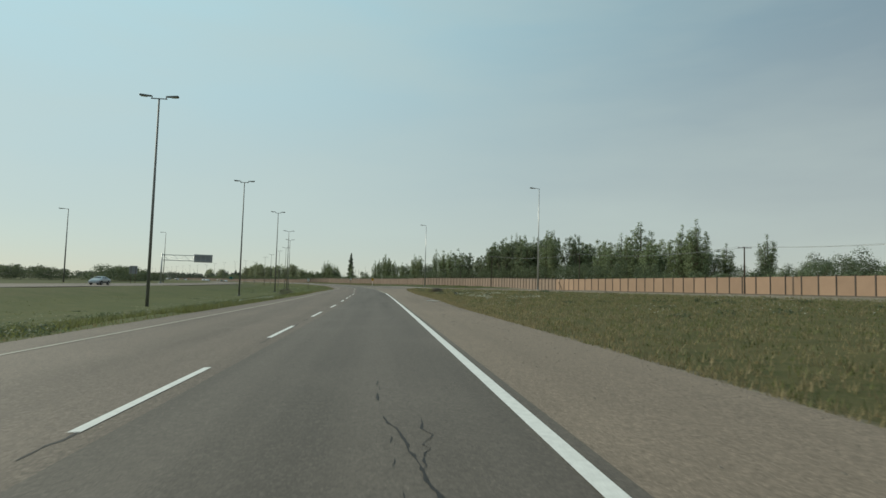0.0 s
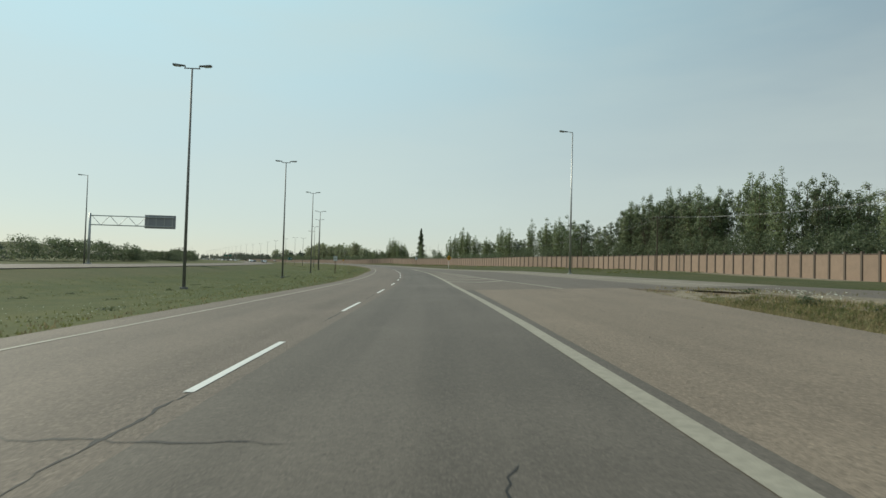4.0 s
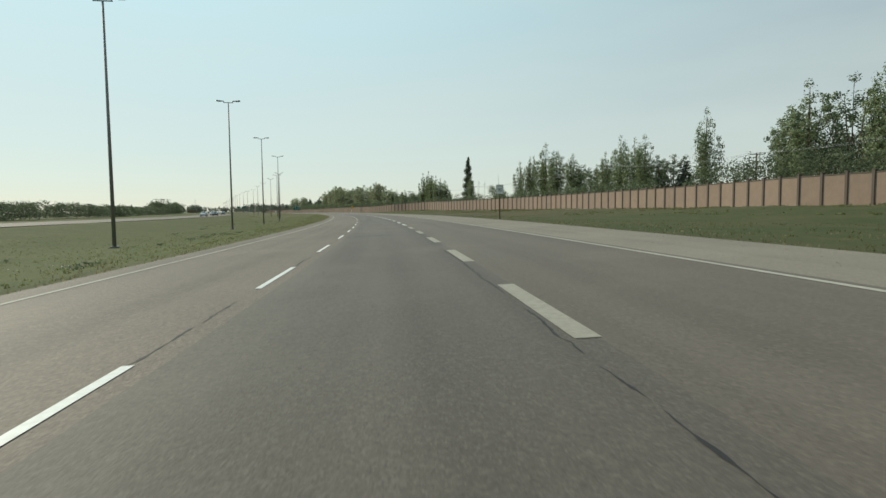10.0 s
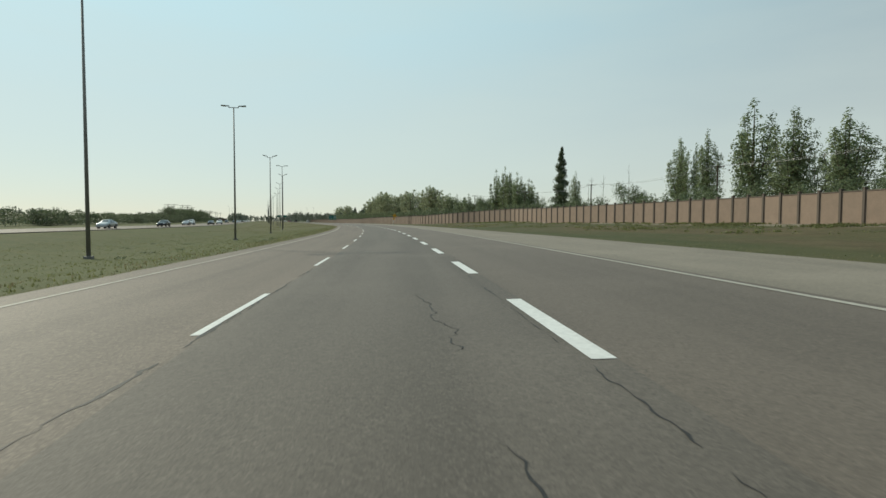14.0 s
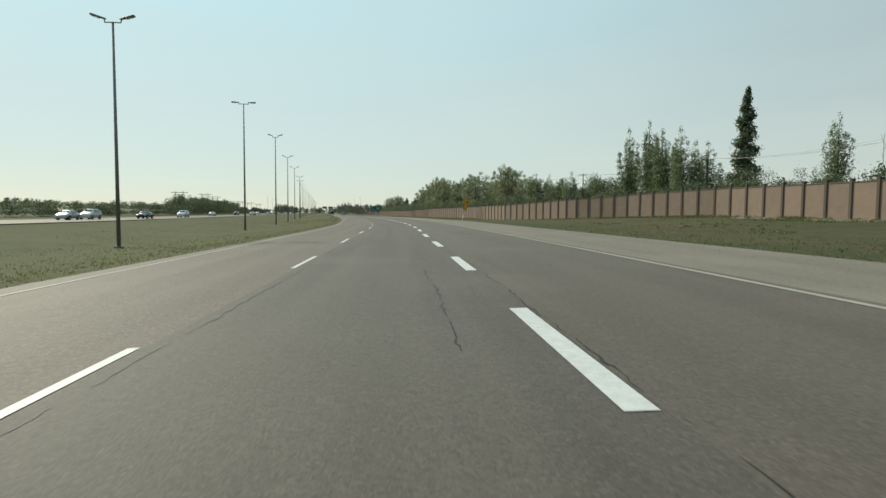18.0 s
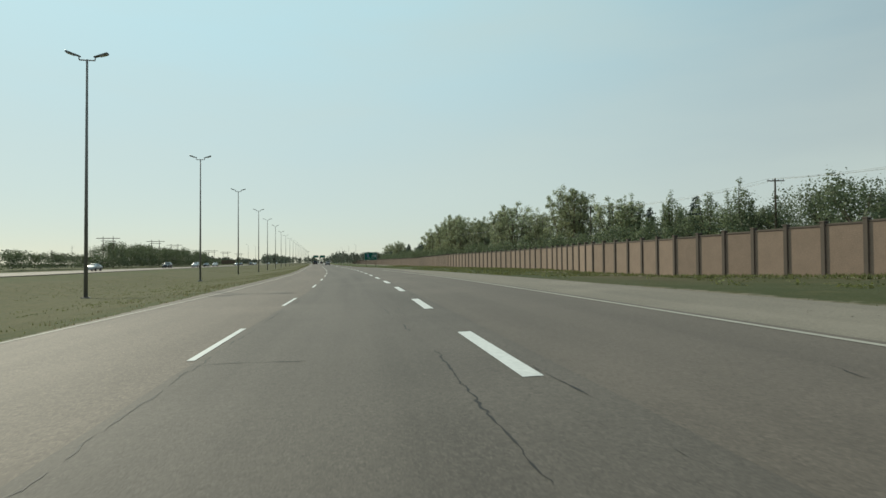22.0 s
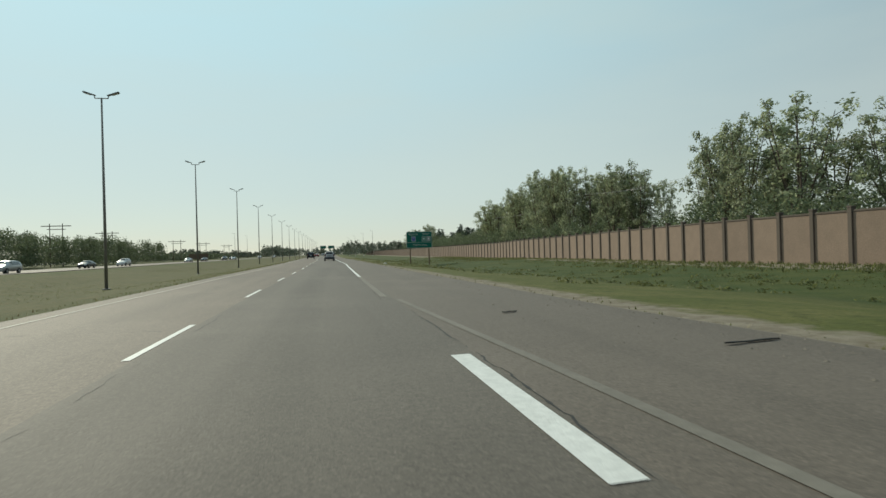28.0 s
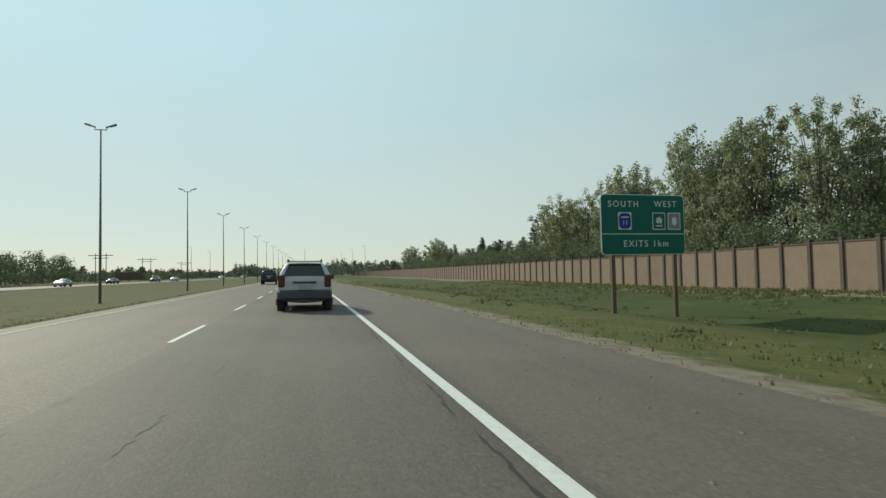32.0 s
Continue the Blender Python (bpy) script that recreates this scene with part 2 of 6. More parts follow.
SIGN_BLACK = mat("sign_black", (0.015, 0.015, 0.015), 0.5, 0, (1.2, 0.1), (9, 0.1), 0)
SIGN_BLUE = mat("sign_blue", (0.02, 0.05, 0.3), 0.5, 0, (1.2, 0.1), (9, 0.1), 0)
SIGN_BACK = mat("sign_back_metal", (0.30, 0.31, 0.32), 0.45, 0.5, (0.8, 0.25), (6, 0.2), 0.05, 20)
BARK = mat("bark", (0.14, 0.11, 0.085), 0.95, 0, (0.8, 0.3), (8, 0.35), 0.5, 20)
LEAF = leaf_mat("poplar_leaf", (0.21, 0.25, 0.13), 0.5)
LEAF_LIGHT = leaf_mat("silver_poplar_leaf", (0.33, 0.36, 0.22), 0.5)
LEAF_DARK = leaf_mat("dark_leaf", (0.155, 0.188, 0.105), 0.45)
LEAF_MID = leaf_mat("cottonwood_leaf", (0.31, 0.335, 0.19), 0.5)
NEEDLE = leaf_mat("spruce_needle", (0.06, 0.085, 0.062))
SHRUB = leaf_mat("shrub_leaf", (0.125, 0.15, 0.085))
# distance haze painted into the base colour: greyer and bluer than near leaves
HAZE_LEAF = leaf_mat("far_hazed_leaf", (0.13, 0.15, 0.115), 0.25)
BLADE = leaf_mat("grass_blade", (0.16, 0.17, 0.066), 0.35)
BLADE_DRY = leaf_mat("dry_grass_blade", (0.25, 0.215, 0.125), 0.35)
STRAW = leaf_mat("straw_grass_blade", (0.31, 0.25, 0.135), 0.4)
FLOWER = mat("seed_head", (0.62, 0.62, 0.52), 0.8, 0, (3, 0.2), (20, 0.2), 0)
CAR_WHITE = mat("white_car_paint", (0.55, 0.55, 0.54), 0.3, 0, (0.6, 0.08), (20, 0.05), 0, spec=0.5)
CAR_DARK = mat("dark_car_paint", (0.018, 0.02, 0.025), 0.22, 0.2, (0.6, 0.1), (20, 0.05), 0, spec=0.5)
CAR_SILVER = mat("silver_car_paint", (0.38, 0.39, 0.40), 0.3, 0.6, (0.6, 0.08), (20, 0.05), 0, spec=0.5)
CAR_RED = mat("red_car_paint", (0.22, 0.015, 0.012), 0.25, 0.1, (0.6, 0.08), (20, 0.05), 0, spec=0.5)
CLADDING = mat("grey_plastic", (0.085, 0.09, 0.1), 0.6, 0, (2, 0.15), (20, 0.1), 0.05, 60)
RUBBER = mat("tyre_rubber", (0.018, 0.018, 0.018), 0.85, 0, (3, 0.2), (20, 0.2), 0.1, 50)
RIM = mat("rim_alloy", (0.35, 0.35, 0.36), 0.35, 0.8, (3, 0.15), (20, 0.1), 0)
CAR_GLASS = glass_mat("car_glass", (0.012, 0.014, 0.015))
PLATE_GREY = mat("plate_grey", (0.42, 0.43, 0.44), 0.5, 0, (3, 0.1), (20, 0.1), 0)
TAIL_RED = mat("tail_light_red", (0.09, 0.012, 0.016), 0.2, 0, (3, 0.1), (20, 0.1), 0, spec=0.6)
HEADLIGHT = mat("headlight_clear", (0.7, 0.72, 0.74), 0.12, 0.2, (3, 0.1), (20, 0.1), 0, spec=0.6)
CHROME = mat("chrome", (0.6, 0.6, 0.62), 0.2, 0.9, (3, 0.1), (20, 0.1), 0)


def ground_material():
    """Mown and wild grass with dry patches, bare soil along the pavement and by the barrier."""
    m = bpy.data.materials.new("verge_grass")
    m.use_nodes = True
    n, l = m.node_tree.nodes, m.node_tree.links
    b = n["Principled BSDF"]
    geo = n.new("ShaderNodeNewGeometry")

    def tex(scale, detail=6, rough=0.6):
        t = n.new("ShaderNodeTexNoise")
        t.inputs["Scale"].default_value, t.inputs["Detail"].default_value, t.inputs["Roughness"].default_value = scale, detail, rough
        l.new(geo.outputs["Position"], t.inputs["Vector"])
        return t.outputs["Fac"]

    def mixed(fac, a, c, lo, hi):
        r = n.new("ShaderNodeMapRange")
        r.inputs[1].default_value, r.inputs[2].default_value = lo, hi
        l.new(fac, r.inputs[0])
        x = n.new("ShaderNodeMix")
        x.data_type = "RGBA"
        l.new(r.outputs[0], x.inputs[0])
        for k, v in ((6, a), (7, c)):
            if isinstance(v, tuple):
                x.inputs[k].default_value = (*v, 1)
            else:
                l.new(v, x.inputs[k])
        return x.outputs[2]

    base = mixed(tex(0.09), (0.058, 0.068, 0.027), (0.088, 0.083, 0.038), 0.4, 0.62)
    base = mixed(tex(0.55), base, (0.115, 0.1, 0.046), 0.5, 0.75)
    soil_map = n.new("ShaderNodeVertexColor")
    soil_map.layer_name = "soil"
    sep = n.new("ShaderNodeSeparateColor")
    l.new(soil_map.outputs["Color"], sep.inputs[0])
    base = mixed(sep.outputs[1], base, mixed(tex(0.35), (0.05, 0.07, 0.02), (0.085, 0.094, 0.03), 0.42, 0.62), 0.0, 1.0)
    base = mixed(sep.outputs[2], base, mixed(tex(0.5), (0.1, 0.071, 0.04), (0.135, 0.1, 0.056), 0.42, 0.62), 0.0, 1.0)
    base = mixed(soil_map.outputs["Alpha"], base, mixed(tex(0.4), (0.098, 0.106, 0.032), (0.14, 0.132, 0.048), 0.4, 0.62), 0.0, 1.0)
    base = mixed(tex(2.4), base, (0.05, 0.062, 0.02), 0.5, 0.75)
    base = mixed(tex(14.0), base, (0.035, 0.046, 0.014), 0.48, 0.8)
    base = mixed(tex(5.5), base, (0.19, 0.175, 0.085), 0.6, 0.85)
    soil = mixed(tex(3.0), (0.25, 0.215, 0.165), (0.15, 0.12, 0.085), 0.4, 0.72)
    broken = n.new("ShaderNodeMath")
    broken.operation = "MULTIPLY_ADD"
    l.new(tex(1.6), broken.inputs[0])
    broken.inputs[1].default_value = 0.9
    sub = n.new("ShaderNodeMath")
    sub.operation = "SUBTRACT"
    l.new(sep.outputs[0], sub.inputs[0])
    sub.inputs[1].default_value = 0.45
    l.new(sub.outputs[0], broken.inputs[2])
    col = mixed(broken.outputs[0], base, soil, 0.42, 0.62)
    l.new(col, b.inputs["Base Color"])
    b.inputs["Roughness"].default_value = 0.95
    b.inputs["Specular IOR Level"].default_value = 0.15
    bp = n.new("ShaderNodeBump")
    bp.inputs["Strength"].default_value, bp.inputs["Distance"].default_value = 0.6, 0.06
    l.new(tex(9.0, 8, 0.7), bp.inputs["Height"])
    l.new(bp.outputs["Normal"], b.inputs["Normal"])
    return m


GRASS = ground_material()


# ---- tools for building ----
def mesh_of(name, bm, material, smooth=False):
    me = bpy.data.meshes.new(name)
    bm.to_mesh(me)
    bm.free()
    me.materials.append(material)
    if smooth:
        me.polygons.foreach_set("use_smooth", [True] * len(me.polygons))
    return me


def part(name, bm, material, parent, label="", at=None, smooth=False):
    ob = new(name, bm if isinstance(bm, bpy.types.Mesh) else mesh_of(name, bm, material, smooth))
    ob.parent = parent
    if at is not None:
        ob.matrix_local = at
    if label:
        ob["label"] = label
    return ob


def thing(name, at, label, category, group="", kind=""):
    ob = new(name)
    ob.matrix_world = at
    return tagged(ob, label, category, group, kind)


def box(bm, x0, x1, y0, y1, z0, z1, bevel=0.0, m=None):
    got = bmesh.ops.create_cube(bm, size=1.0)["verts"]
    for v in got:
        v.co = Vector((x0 + (v.co.x + 0.5) * (x1 - x0), y0 + (v.co.y + 0.5) * (y1 - y0), z0 + (v.co.z + 0.5) * (z1 - z0)))
    if bevel:
        edges = list({e for v in got for e in v.link_edges})
        got = list({v for f in bmesh.ops.bevel(bm, geom=edges, offset=bevel, segments=1, affect="EDGES", profile=0.5)["faces"] for v in f.verts} | {v for v in got if v.is_valid})
    if m is not None:
        bmesh.ops.transform(bm, matrix=m, verts=[v for v in got if v.is_valid])
    return bm


def rod(bm, a, b, r0, r1=None, n=8):
    """A round bar from a to b."""
    a, b = Vector(a), Vector(b)
    turn = (b - a).to_track_quat("Z", "Y").to_matrix().to_4x4()
    bmesh.ops.create_cone(bm, cap_ends=True, segments=n, radius1=r0, radius2=r0 if r1 is None else r1, depth=(b - a).length,
                          matrix=Matrix.Translation((a + b) / 2) @ turn)
    return bm


def cells(name, verts, faces, material):
    me = bpy.data.meshes.new(name)
    me.from_pydata([tuple(v) for v in verts], [], faces)
    me.materials.append(material)
    me.update()
    return me


def steps(pairs):
    """A function that runs in straight lines between the pairs given."""
    xs, ys = [p[0] for p in pairs], [p[1] for p in pairs]
    return lambda s: float(np.interp(s, xs, ys))


# ---- the road's line: distance along it, distance to its right, height ----
BEND = [0.291, 0.113, 0.658, 0.913, 1.054, 0.92, 0.969, 0.948, 0.794, 0.786, 1.205, 0.465, 1.666, 0.473, 0.835, 0.156, -0.474, 0.529, 0.197, -0.129, -0.306, -0.39, -0.428, -0.443, -0.449, -0.451]
STEP = 2.0
STATIONS = np.arange(-400, 2400 + STEP, STEP)
curve = np.interp(STATIONS, np.arange(len(BEND)) * 40.0, np.array(BEND) * 0.001, left=0.0, right=0.0)
curve[STATIONS > 840] = 0.0
heading = np.concatenate([[0], np.cumsum((curve[1:] + curve[:-1]) / 2 * STEP)])
heading -= np.interp(0, STATIONS, heading)
mid = (heading[1:] + heading[:-1]) / 2
line_x = np.concatenate([[0], np.cumsum(-np.sin(mid) * STEP)])
line_y = np.concatenate([[0], np.cumsum(np.cos(mid) * STEP)])
line_x -= np.interp(0, STATIONS, line_x)
line_y -= np.interp(0, STATIONS, line_y)


def turn_at(s):
    return float(np.interp(s, STATIONS, heading))


def place(s, side, z=0.0):
    h = turn_at(s)
    return Vector((float(np.interp(s, STATIONS, line_x)) + side * math.cos(h), float(np.interp(s, STATIONS, line_y)) + side * math.sin(h), z))


def stand(s, side, z=0.0, turn=0.0, scale=1.0):
    """A pose on the road's line: y runs along the road, x to its right."""
    return Matrix.Translation(place(s, side, z)) @ Matrix.Rotation(turn_at(s) + radians(turn), 4, "Z") @ Matrix.Scale(scale, 4)


LEFT_EDGE = -7.0
left_edge = steps([(-400, -6.9), (57, -6.85), (81, -7.35), (110, -7.3), (138, -6.6), (160, -6.8), (178, -6.95), (205, -6.5), (230, -6.35), (290, -6.65), (400, -6.6), (450, -6.1), (470, -5.9), (500, -6.2), (520, -6.6), (600, -6.5), (650, -6.35), (700, -6.4), (2400, -6.5)])
LINE_LEFT, LINE_RIGHT = -5.78, 1.53
SPLIT = 120
bank = steps([(-400, 0.024), (0, 0.024), (80, 0.024), (160, 0.054), (240, 0.031), (320, 0.025), (480, 0.023), (560, 0.03), (640, 0.003), (720, -0.015), (2400, -0.015)])
right_edge = steps([(SPLIT, 15.4), (140, 13.2), (158, 12.0), (170, 10.8), (185, 9.9), (204, 8.8), (245, 8.8), (270, 9.6), (320, 10.6), (380, 9.8), (480, 9.6), (520, 8.8),
                    (535, 8.2), (545, 7.6), (557, 7.05), (600, 5.7), (612, 5.1), (627, 4.9), (688, 4.4), (760, 4.4), (2400, 4.4)])
main_edge = steps([(-400, 4.2), (0, 4.2), (29, 4.15), (37, 4.45), (57, 4.65), (66, 4.75), (79, 5.3), (93, 5.9), (106, 6.9), (SPLIT, 8.4)])
ramp_left = steps([(-160, 74), (-40, 49), (20, 32), (60, 21.5), (100, 12.5), (SPLIT, 8.4)])
ramp_right = steps([(-160, 84), (-40, 58.5), (20, 41), (60, 30), (100, 20.0), (SPLIT, 15.4)])
ramp_z = steps([(-160, 2.0), (-40, 1.6), (20, 1.25), (60, 1.0), (100, 0.7), (SPLIT, 0.5)])
wall_side = steps([(-240, 175), (-60, 118), (20, 88), (60, 78), (100, 70), (130, 64), (150, 60.5), (163, 60), (214, 62), (258, 61), (285, 56), (300, 53), (362, 52), (400, 51), (430, 47.5), (457, 45),
                   (482, 44), (500, 40), (512, 35.5), (525, 33.5), (540, 31.2), (558, 31.5), (580, 35), (602, 36), (653, 34.5), (684, 37), (713, 38.5), (736, 40.5), (800, 42), (2400, 42)])
wall_base = steps([(-240, 1.5), (20, 1.0), (60, 0.85), (110, 0.6), (150, 0.4), (163, 0.4), (214, 1.1), (285, 1.3), (325, 1.0), (400, 1.0), (457, 0.85), (482, 1.1), (500, 0.7), (512, 0.2),
                   (525, -0.15), (540, -0.5), (580, -0.4), (650, -0.6), (713, -0.8), (736, -1.0), (800, -1.0), (2400, -1.0)])
ditch = steps([(SPLIT, 0.3), (200, 0.1), (320, 0.0), (500, 0.0), (560, -0.5), (640, -1.1), (720, -1.5), (900, -1.4)])
OPP_NEAR, OPP_FAR = -39.0, -53.0
OPP_Z = -0.25


def pave_z(s, side):
    return bank(s) * side


def verge(s, side):
    """The height of the ground."""
    left = left_edge(s)
    low = bank(s) * left
    if side <= 0 or (s < SPLIT and side < main_edge(s)) or (s >= SPLIT and side < right_edge(s)):
        if side > left:
            return pave_z(s, side) - 0.06
        return float(np.interp(side, [-400, -120, -70, -58, OPP_FAR - 1, OPP_FAR, OPP_NEAR, OPP_NEAR + 1, -34, -27, -20, -12, left - 1.0, left],
                               [0.3, -0.3, -0.6, -0.7, OPP_Z - 0.12, OPP_Z - 0.1, OPP_Z - 0.1, OPP_Z - 0.12, -0.8, -1.5, -1.55, -0.85, low - 0.1, low - 0.06]))
    w, base = wall_side(s), wall_base(s)
    if s < SPLIT:
        e, a, c, z = main_edge(s), ramp_left(s), ramp_right(s), ramp_z(s)
        b = pave_z(s, e)
        a = max(a, e + 0.02)
        return float(np.interp(side, [e, min(e + 0.9, e + (a - e) * 0.4), max(a - 1, e + (a - e) * 0.6), a, c, c + 2, max(w - 2, c + 3), w + 60, 900],
                               [b - 0.06, b - 0.12, z - 0.2, z - 0.08, z - 0.08, z + 0.1, base, base, base]))
    e = right_edge(s)
    b = pave_z(s, e)
    return float(np.interp(side, [e, e + 1, e + (w - e) * 0.4, w - 3, w, w + 30, 900], [b - 0.06, b - 0.1, ditch(s), base - 0.1, base, base + 0.3, base]))

# ---- ground ----
def frange(a, b, step):
    return [a + k * step for k in range(int(round((b - a) / step)) + 1)]


def build_ground():
    rows = frange(-240, 1500, 4) + [1560, 1640, 1740, 1860, 2000]
    lateral = [-420, -300, -220, -170, -140, -115, -95, -80, -70, -63, -58, -55.5, -54, -53, -46, -39, -38, -36.5, -34, -31, -28, -25, -22, -19.5, -17, -14.5, -12, -10,
               -8.8, -7.6, -7.0, -6.6, -4]
    verts, faces, soil, lush, brown, olive = [], [], [], [], [], []
    cols = None
    for s in rows:
        e = right_edge(s)
        w = wall_side(s)
        if s < SPLIT:
            a, c = max(ramp_left(s), main_edge(s) + 0.3), ramp_right(s)
            e = main_edge(s)
        else:
            a, c = e + (w - e) * 0.35, e + (w - e) * 0.5
        right = [e * 0.5, e, e + 0.4, e + 1, e + 2.2] + [e + 2.2 + (a - e - 2.2) * k / 6 for k in range(1, 7)] + [a + (c - a) * k / 4 for k in range(1, 5)]
        right += [c + (w - c) * k / 7 for k in range(1, 7)] + [w - 0.5, w + 3, w + 10, w + 25, w + 60, w + 140, w + 300, w + 500]
        shift = left_edge(s) + 7.0
        row = [a + shift if -12 < a < -6 else a for a in lateral] + right
        cols = len(row)
        for side in row:
            z = verge(s, side)
            rough = 0.0
            off_road = side < LEFT_EDGE - 0.6 or side > (c if s < SPLIT else e) + 0.6 or (s < SPLIT and e + 0.6 < side < a - 0.6)
            if off_road and not (OPP_FAR - 1 < side < OPP_NEAR + 1):
                rough = 0.16 * noise.noise(Vector((s * 0.13, side * 0.16, 3.1))) + 0.3 * noise.noise(Vector((s * 0.02, side * 0.03, 7.7)))
                near = min(abs(side - LEFT_EDGE), abs(side - e), abs(side - w))
                rough *= min(1.0, near / 4.0)
            if abs(side) > 160:
                z = z + (min(abs(side), 420) - 160) / 260 * -0.4
            verts.append(place(s, side, z + rough))
            bare = 0.0
            if side < 0:
                bare = max(0.0, 1 - abs(side - left_edge(s)) / 0.8) if side < left_edge(s) + 0.3 else 1.0
            else:
                gap = side - e
                bare = max(0.0, 1.05 - max(0.0, gap) / (2.0 if s > SPLIT else 0.8))
                if s < SPLIT and a - 1.2 < side < c + 1.5:
                    bare = 1.0
                if s > 120 and side > w - 6:
                    bare = max(bare, 0.62 - 0.06 * max(0, side - w))
                if s < SPLIT and c + 4 < side < w + 12:
                    bare = max(bare, 0.75)
            soil.append(bare)
            brown.append(float(np.clip(1.1 * noise.noise(Vector((s * 0.06, side * 0.12, 1.7))) + 0.55, 0, 1.0) * np.clip((s - 300) / 40, 0, 1) * np.clip((560 - s) / 30, 0, 1) * np.clip((side - e - 4) / 5, 0, 1)) if s > SPLIT and e < side < w + 4 else float(np.clip((s - 430) / 120, 0, 0.6)) if -36 < side < -7.4 else 0.6 if s < SPLIT and side > e else 0.0)
            olive.append(float(np.clip((s - 530) / 40, 0, 1) * np.clip((e + 11 - side) / 5, 0, 1)) if s > SPLIT and side > e else 0.35 if s < SPLIT and side > e else (0.15 if 120 < s < 250 else 0.4) if side < 0 else 0.0)
            lush.append(float(np.clip((s - 545) / 40, 0, 1) * np.clip((side - e - 4.5) / 7, 0, 1) * (1 if side < w + 20 else 0.3)) if s > SPLIT and side > e else (float(np.interp(s, [0, 90, 140, 240, 300, 420], [0.75, 0.75, 1.0, 1.0, 0.65, 0.25])) if -34 < side < -7.5 else 0.2))
    for i in range(len(rows) - 1):
        for j in range(cols - 1):
            a = i * cols + j
            faces.append((a, a + 1, a + 1 + cols, a + cols))
    # the plain runs on to the horizon
    n0 = len(verts)
    far = 4600
    for y in (-far, -1500, 0, 1500, 3000, far):
        for x in (-far, -1500, 0, 1500, far):
            verts.append(Vector((x, y, -1.9)))
            soil.append(0.0)
            lush.append(0.1)
            brown.append(0.0)
            olive.append(0.0)
    for i in range(5):
        for j in range(4):
            a = n0 + i * 5 + j
            faces.append((a, a + 1, a + 6, a + 5))
    me = cells("ground", verts, faces, GRASS)
    layer = me.color_attributes.new("soil", "FLOAT_COLOR", "POINT")
    layer.data.foreach_set("color", np.stack([soil, lush, brown, olive], 1).ravel().tolist())
    me.polygons.foreach_set("use_smooth", [True] * len(me.polygons))
    return tagged(new("ground", me), "rough green verge grass with dry patches beside the highway", "ground", kind="structure")


build_ground()


def build_hill(x, y, r, tall):
    """A smooth grassy mound far off on the plain."""
    verts, faces = [], []
    n, m = 36, 12
    for i in range(m + 1):
        f = i / m
        for k in range(n):
            a = math.tau * k / n
            wob = 1 + 0.18 * noise.noise(Vector((math.cos(a) * 2, math.sin(a) * 2, 0.4)))
            verts.append((x + r * f * wob * math.cos(a), y + r * f * wob * math.sin(a), -2.6 + tall * (0.5 + 0.5 * math.cos(math.pi * f)) + 0.5 * noise.noise(Vector((f * 9, a * 3, 2)))))
    for i in range(m):
        faces += [(i * n + k, (i + 1) * n + k, (i + 1) * n + (k + 1) % n, i * n + (k + 1) % n) for k in range(n)]
    me = cells("hill", verts, faces, GRASS)
    me.polygons.foreach_set("use_smooth", [True] * len(me.polygons))
    tagged(new("hill", me), "low grassy mound far beyond the far carriageway", "hill", kind="structure")


build_hill(-398, 606, 95, 14.5)


def ribbon(name, rows, sides, material, z=0.0, skirt=0.0):
    """A strip along the road: sides(s) gives the offsets across it, z a number or a function of s and side."""
    verts, faces = [], []
    count = None
    for s in rows:
        across = sides(s)
        count = len(across)
        for k, side in enumerate(across):
            verts.append(place(s, side, z(s, side) if callable(z) else z))
        if skirt:
            for side in (across[0], across[-1]):
                verts.append(place(s, side, (z(s, side) if callable(z) else z) - skirt))
    stride = count + (2 if skirt else 0)
    for i in range(len(rows) - 1):
        a = i * stride
        for j in range(count - 1):
            faces.append((a + j, a + j + 1, a + j + 1 + stride, a + j + stride))
        if skirt:
            faces.append((a + count, a, a + stride, a + count + stride))
            faces.append((a + count - 1, a + count + 1, a + count + 1 + stride, a + count - 1 + stride))
    me = cells(name, verts, faces, material)
    flat = []
    for s in rows:
        across = sides(s)
        flat += [(s, a) for a in across] + ([(s, across[0]), (s, across[-1])] if skirt else [])
    me.uv_layers.new(name="lane").data.foreach_set("uv", np.array(flat)[[lp.vertex_index for lp in me.loops]].ravel().tolist())
    return me


ALONG = frange(-240, 1500, 4) + [1600, 1800, 2000]
MERGE = frange(SPLIT, 628, 4)
drift_at = steps([(440, 0), (454, 0.2), (468, 0.2), (480, 0), (494, -0.25), (500, -0.25), (516, 0), (615, 0), (644, 0.2), (656, 0.22), (666, 0.32), (684, 0)])
left_base = steps([(0, -5.7), (32, -5.6), (56, -5.8), (66, -6.0), (80, -6.2), (105, -6.3), (137, -5.62), (172, -5.66), (219, -5.6), (243, -5.7), (290, -5.6), (330, LINE_LEFT)])
left_line = lambda s: left_base(s) + drift_at(s) * 1.4
dash_line = steps([(0, -2.1), (25, -1.98), (31, -1.93), (40, -1.98), (54, -2.07), (64, -2.08), (72, -2.25), (85, -2.48), (105, -2.6), (134, -2.17), (145, -2.13), (440, -2.14), (466, -2.04), (490, -2.15), (650, -2.18), (664, -2.38), (674, -2.45), (686, -2.13)])
right_line = steps([(0, 1.48), (60, 1.56), (69.5, 1.6), (70, 1.5), (76, 1.46), (106, 1.4), (125, 1.12), (147, 1.12), (160, 1.22), (172, 1.3), (193, 1.24), (206, 1.5), (215, 1.59), (290, 1.58), (400, 1.55), (450, 1.5), (466, 1.4), (480, 1.46), (514, 1.53), (600, 1.5), (2400, 1.5)])
line_right = lambda s: right_line(s) + drift_at(s)
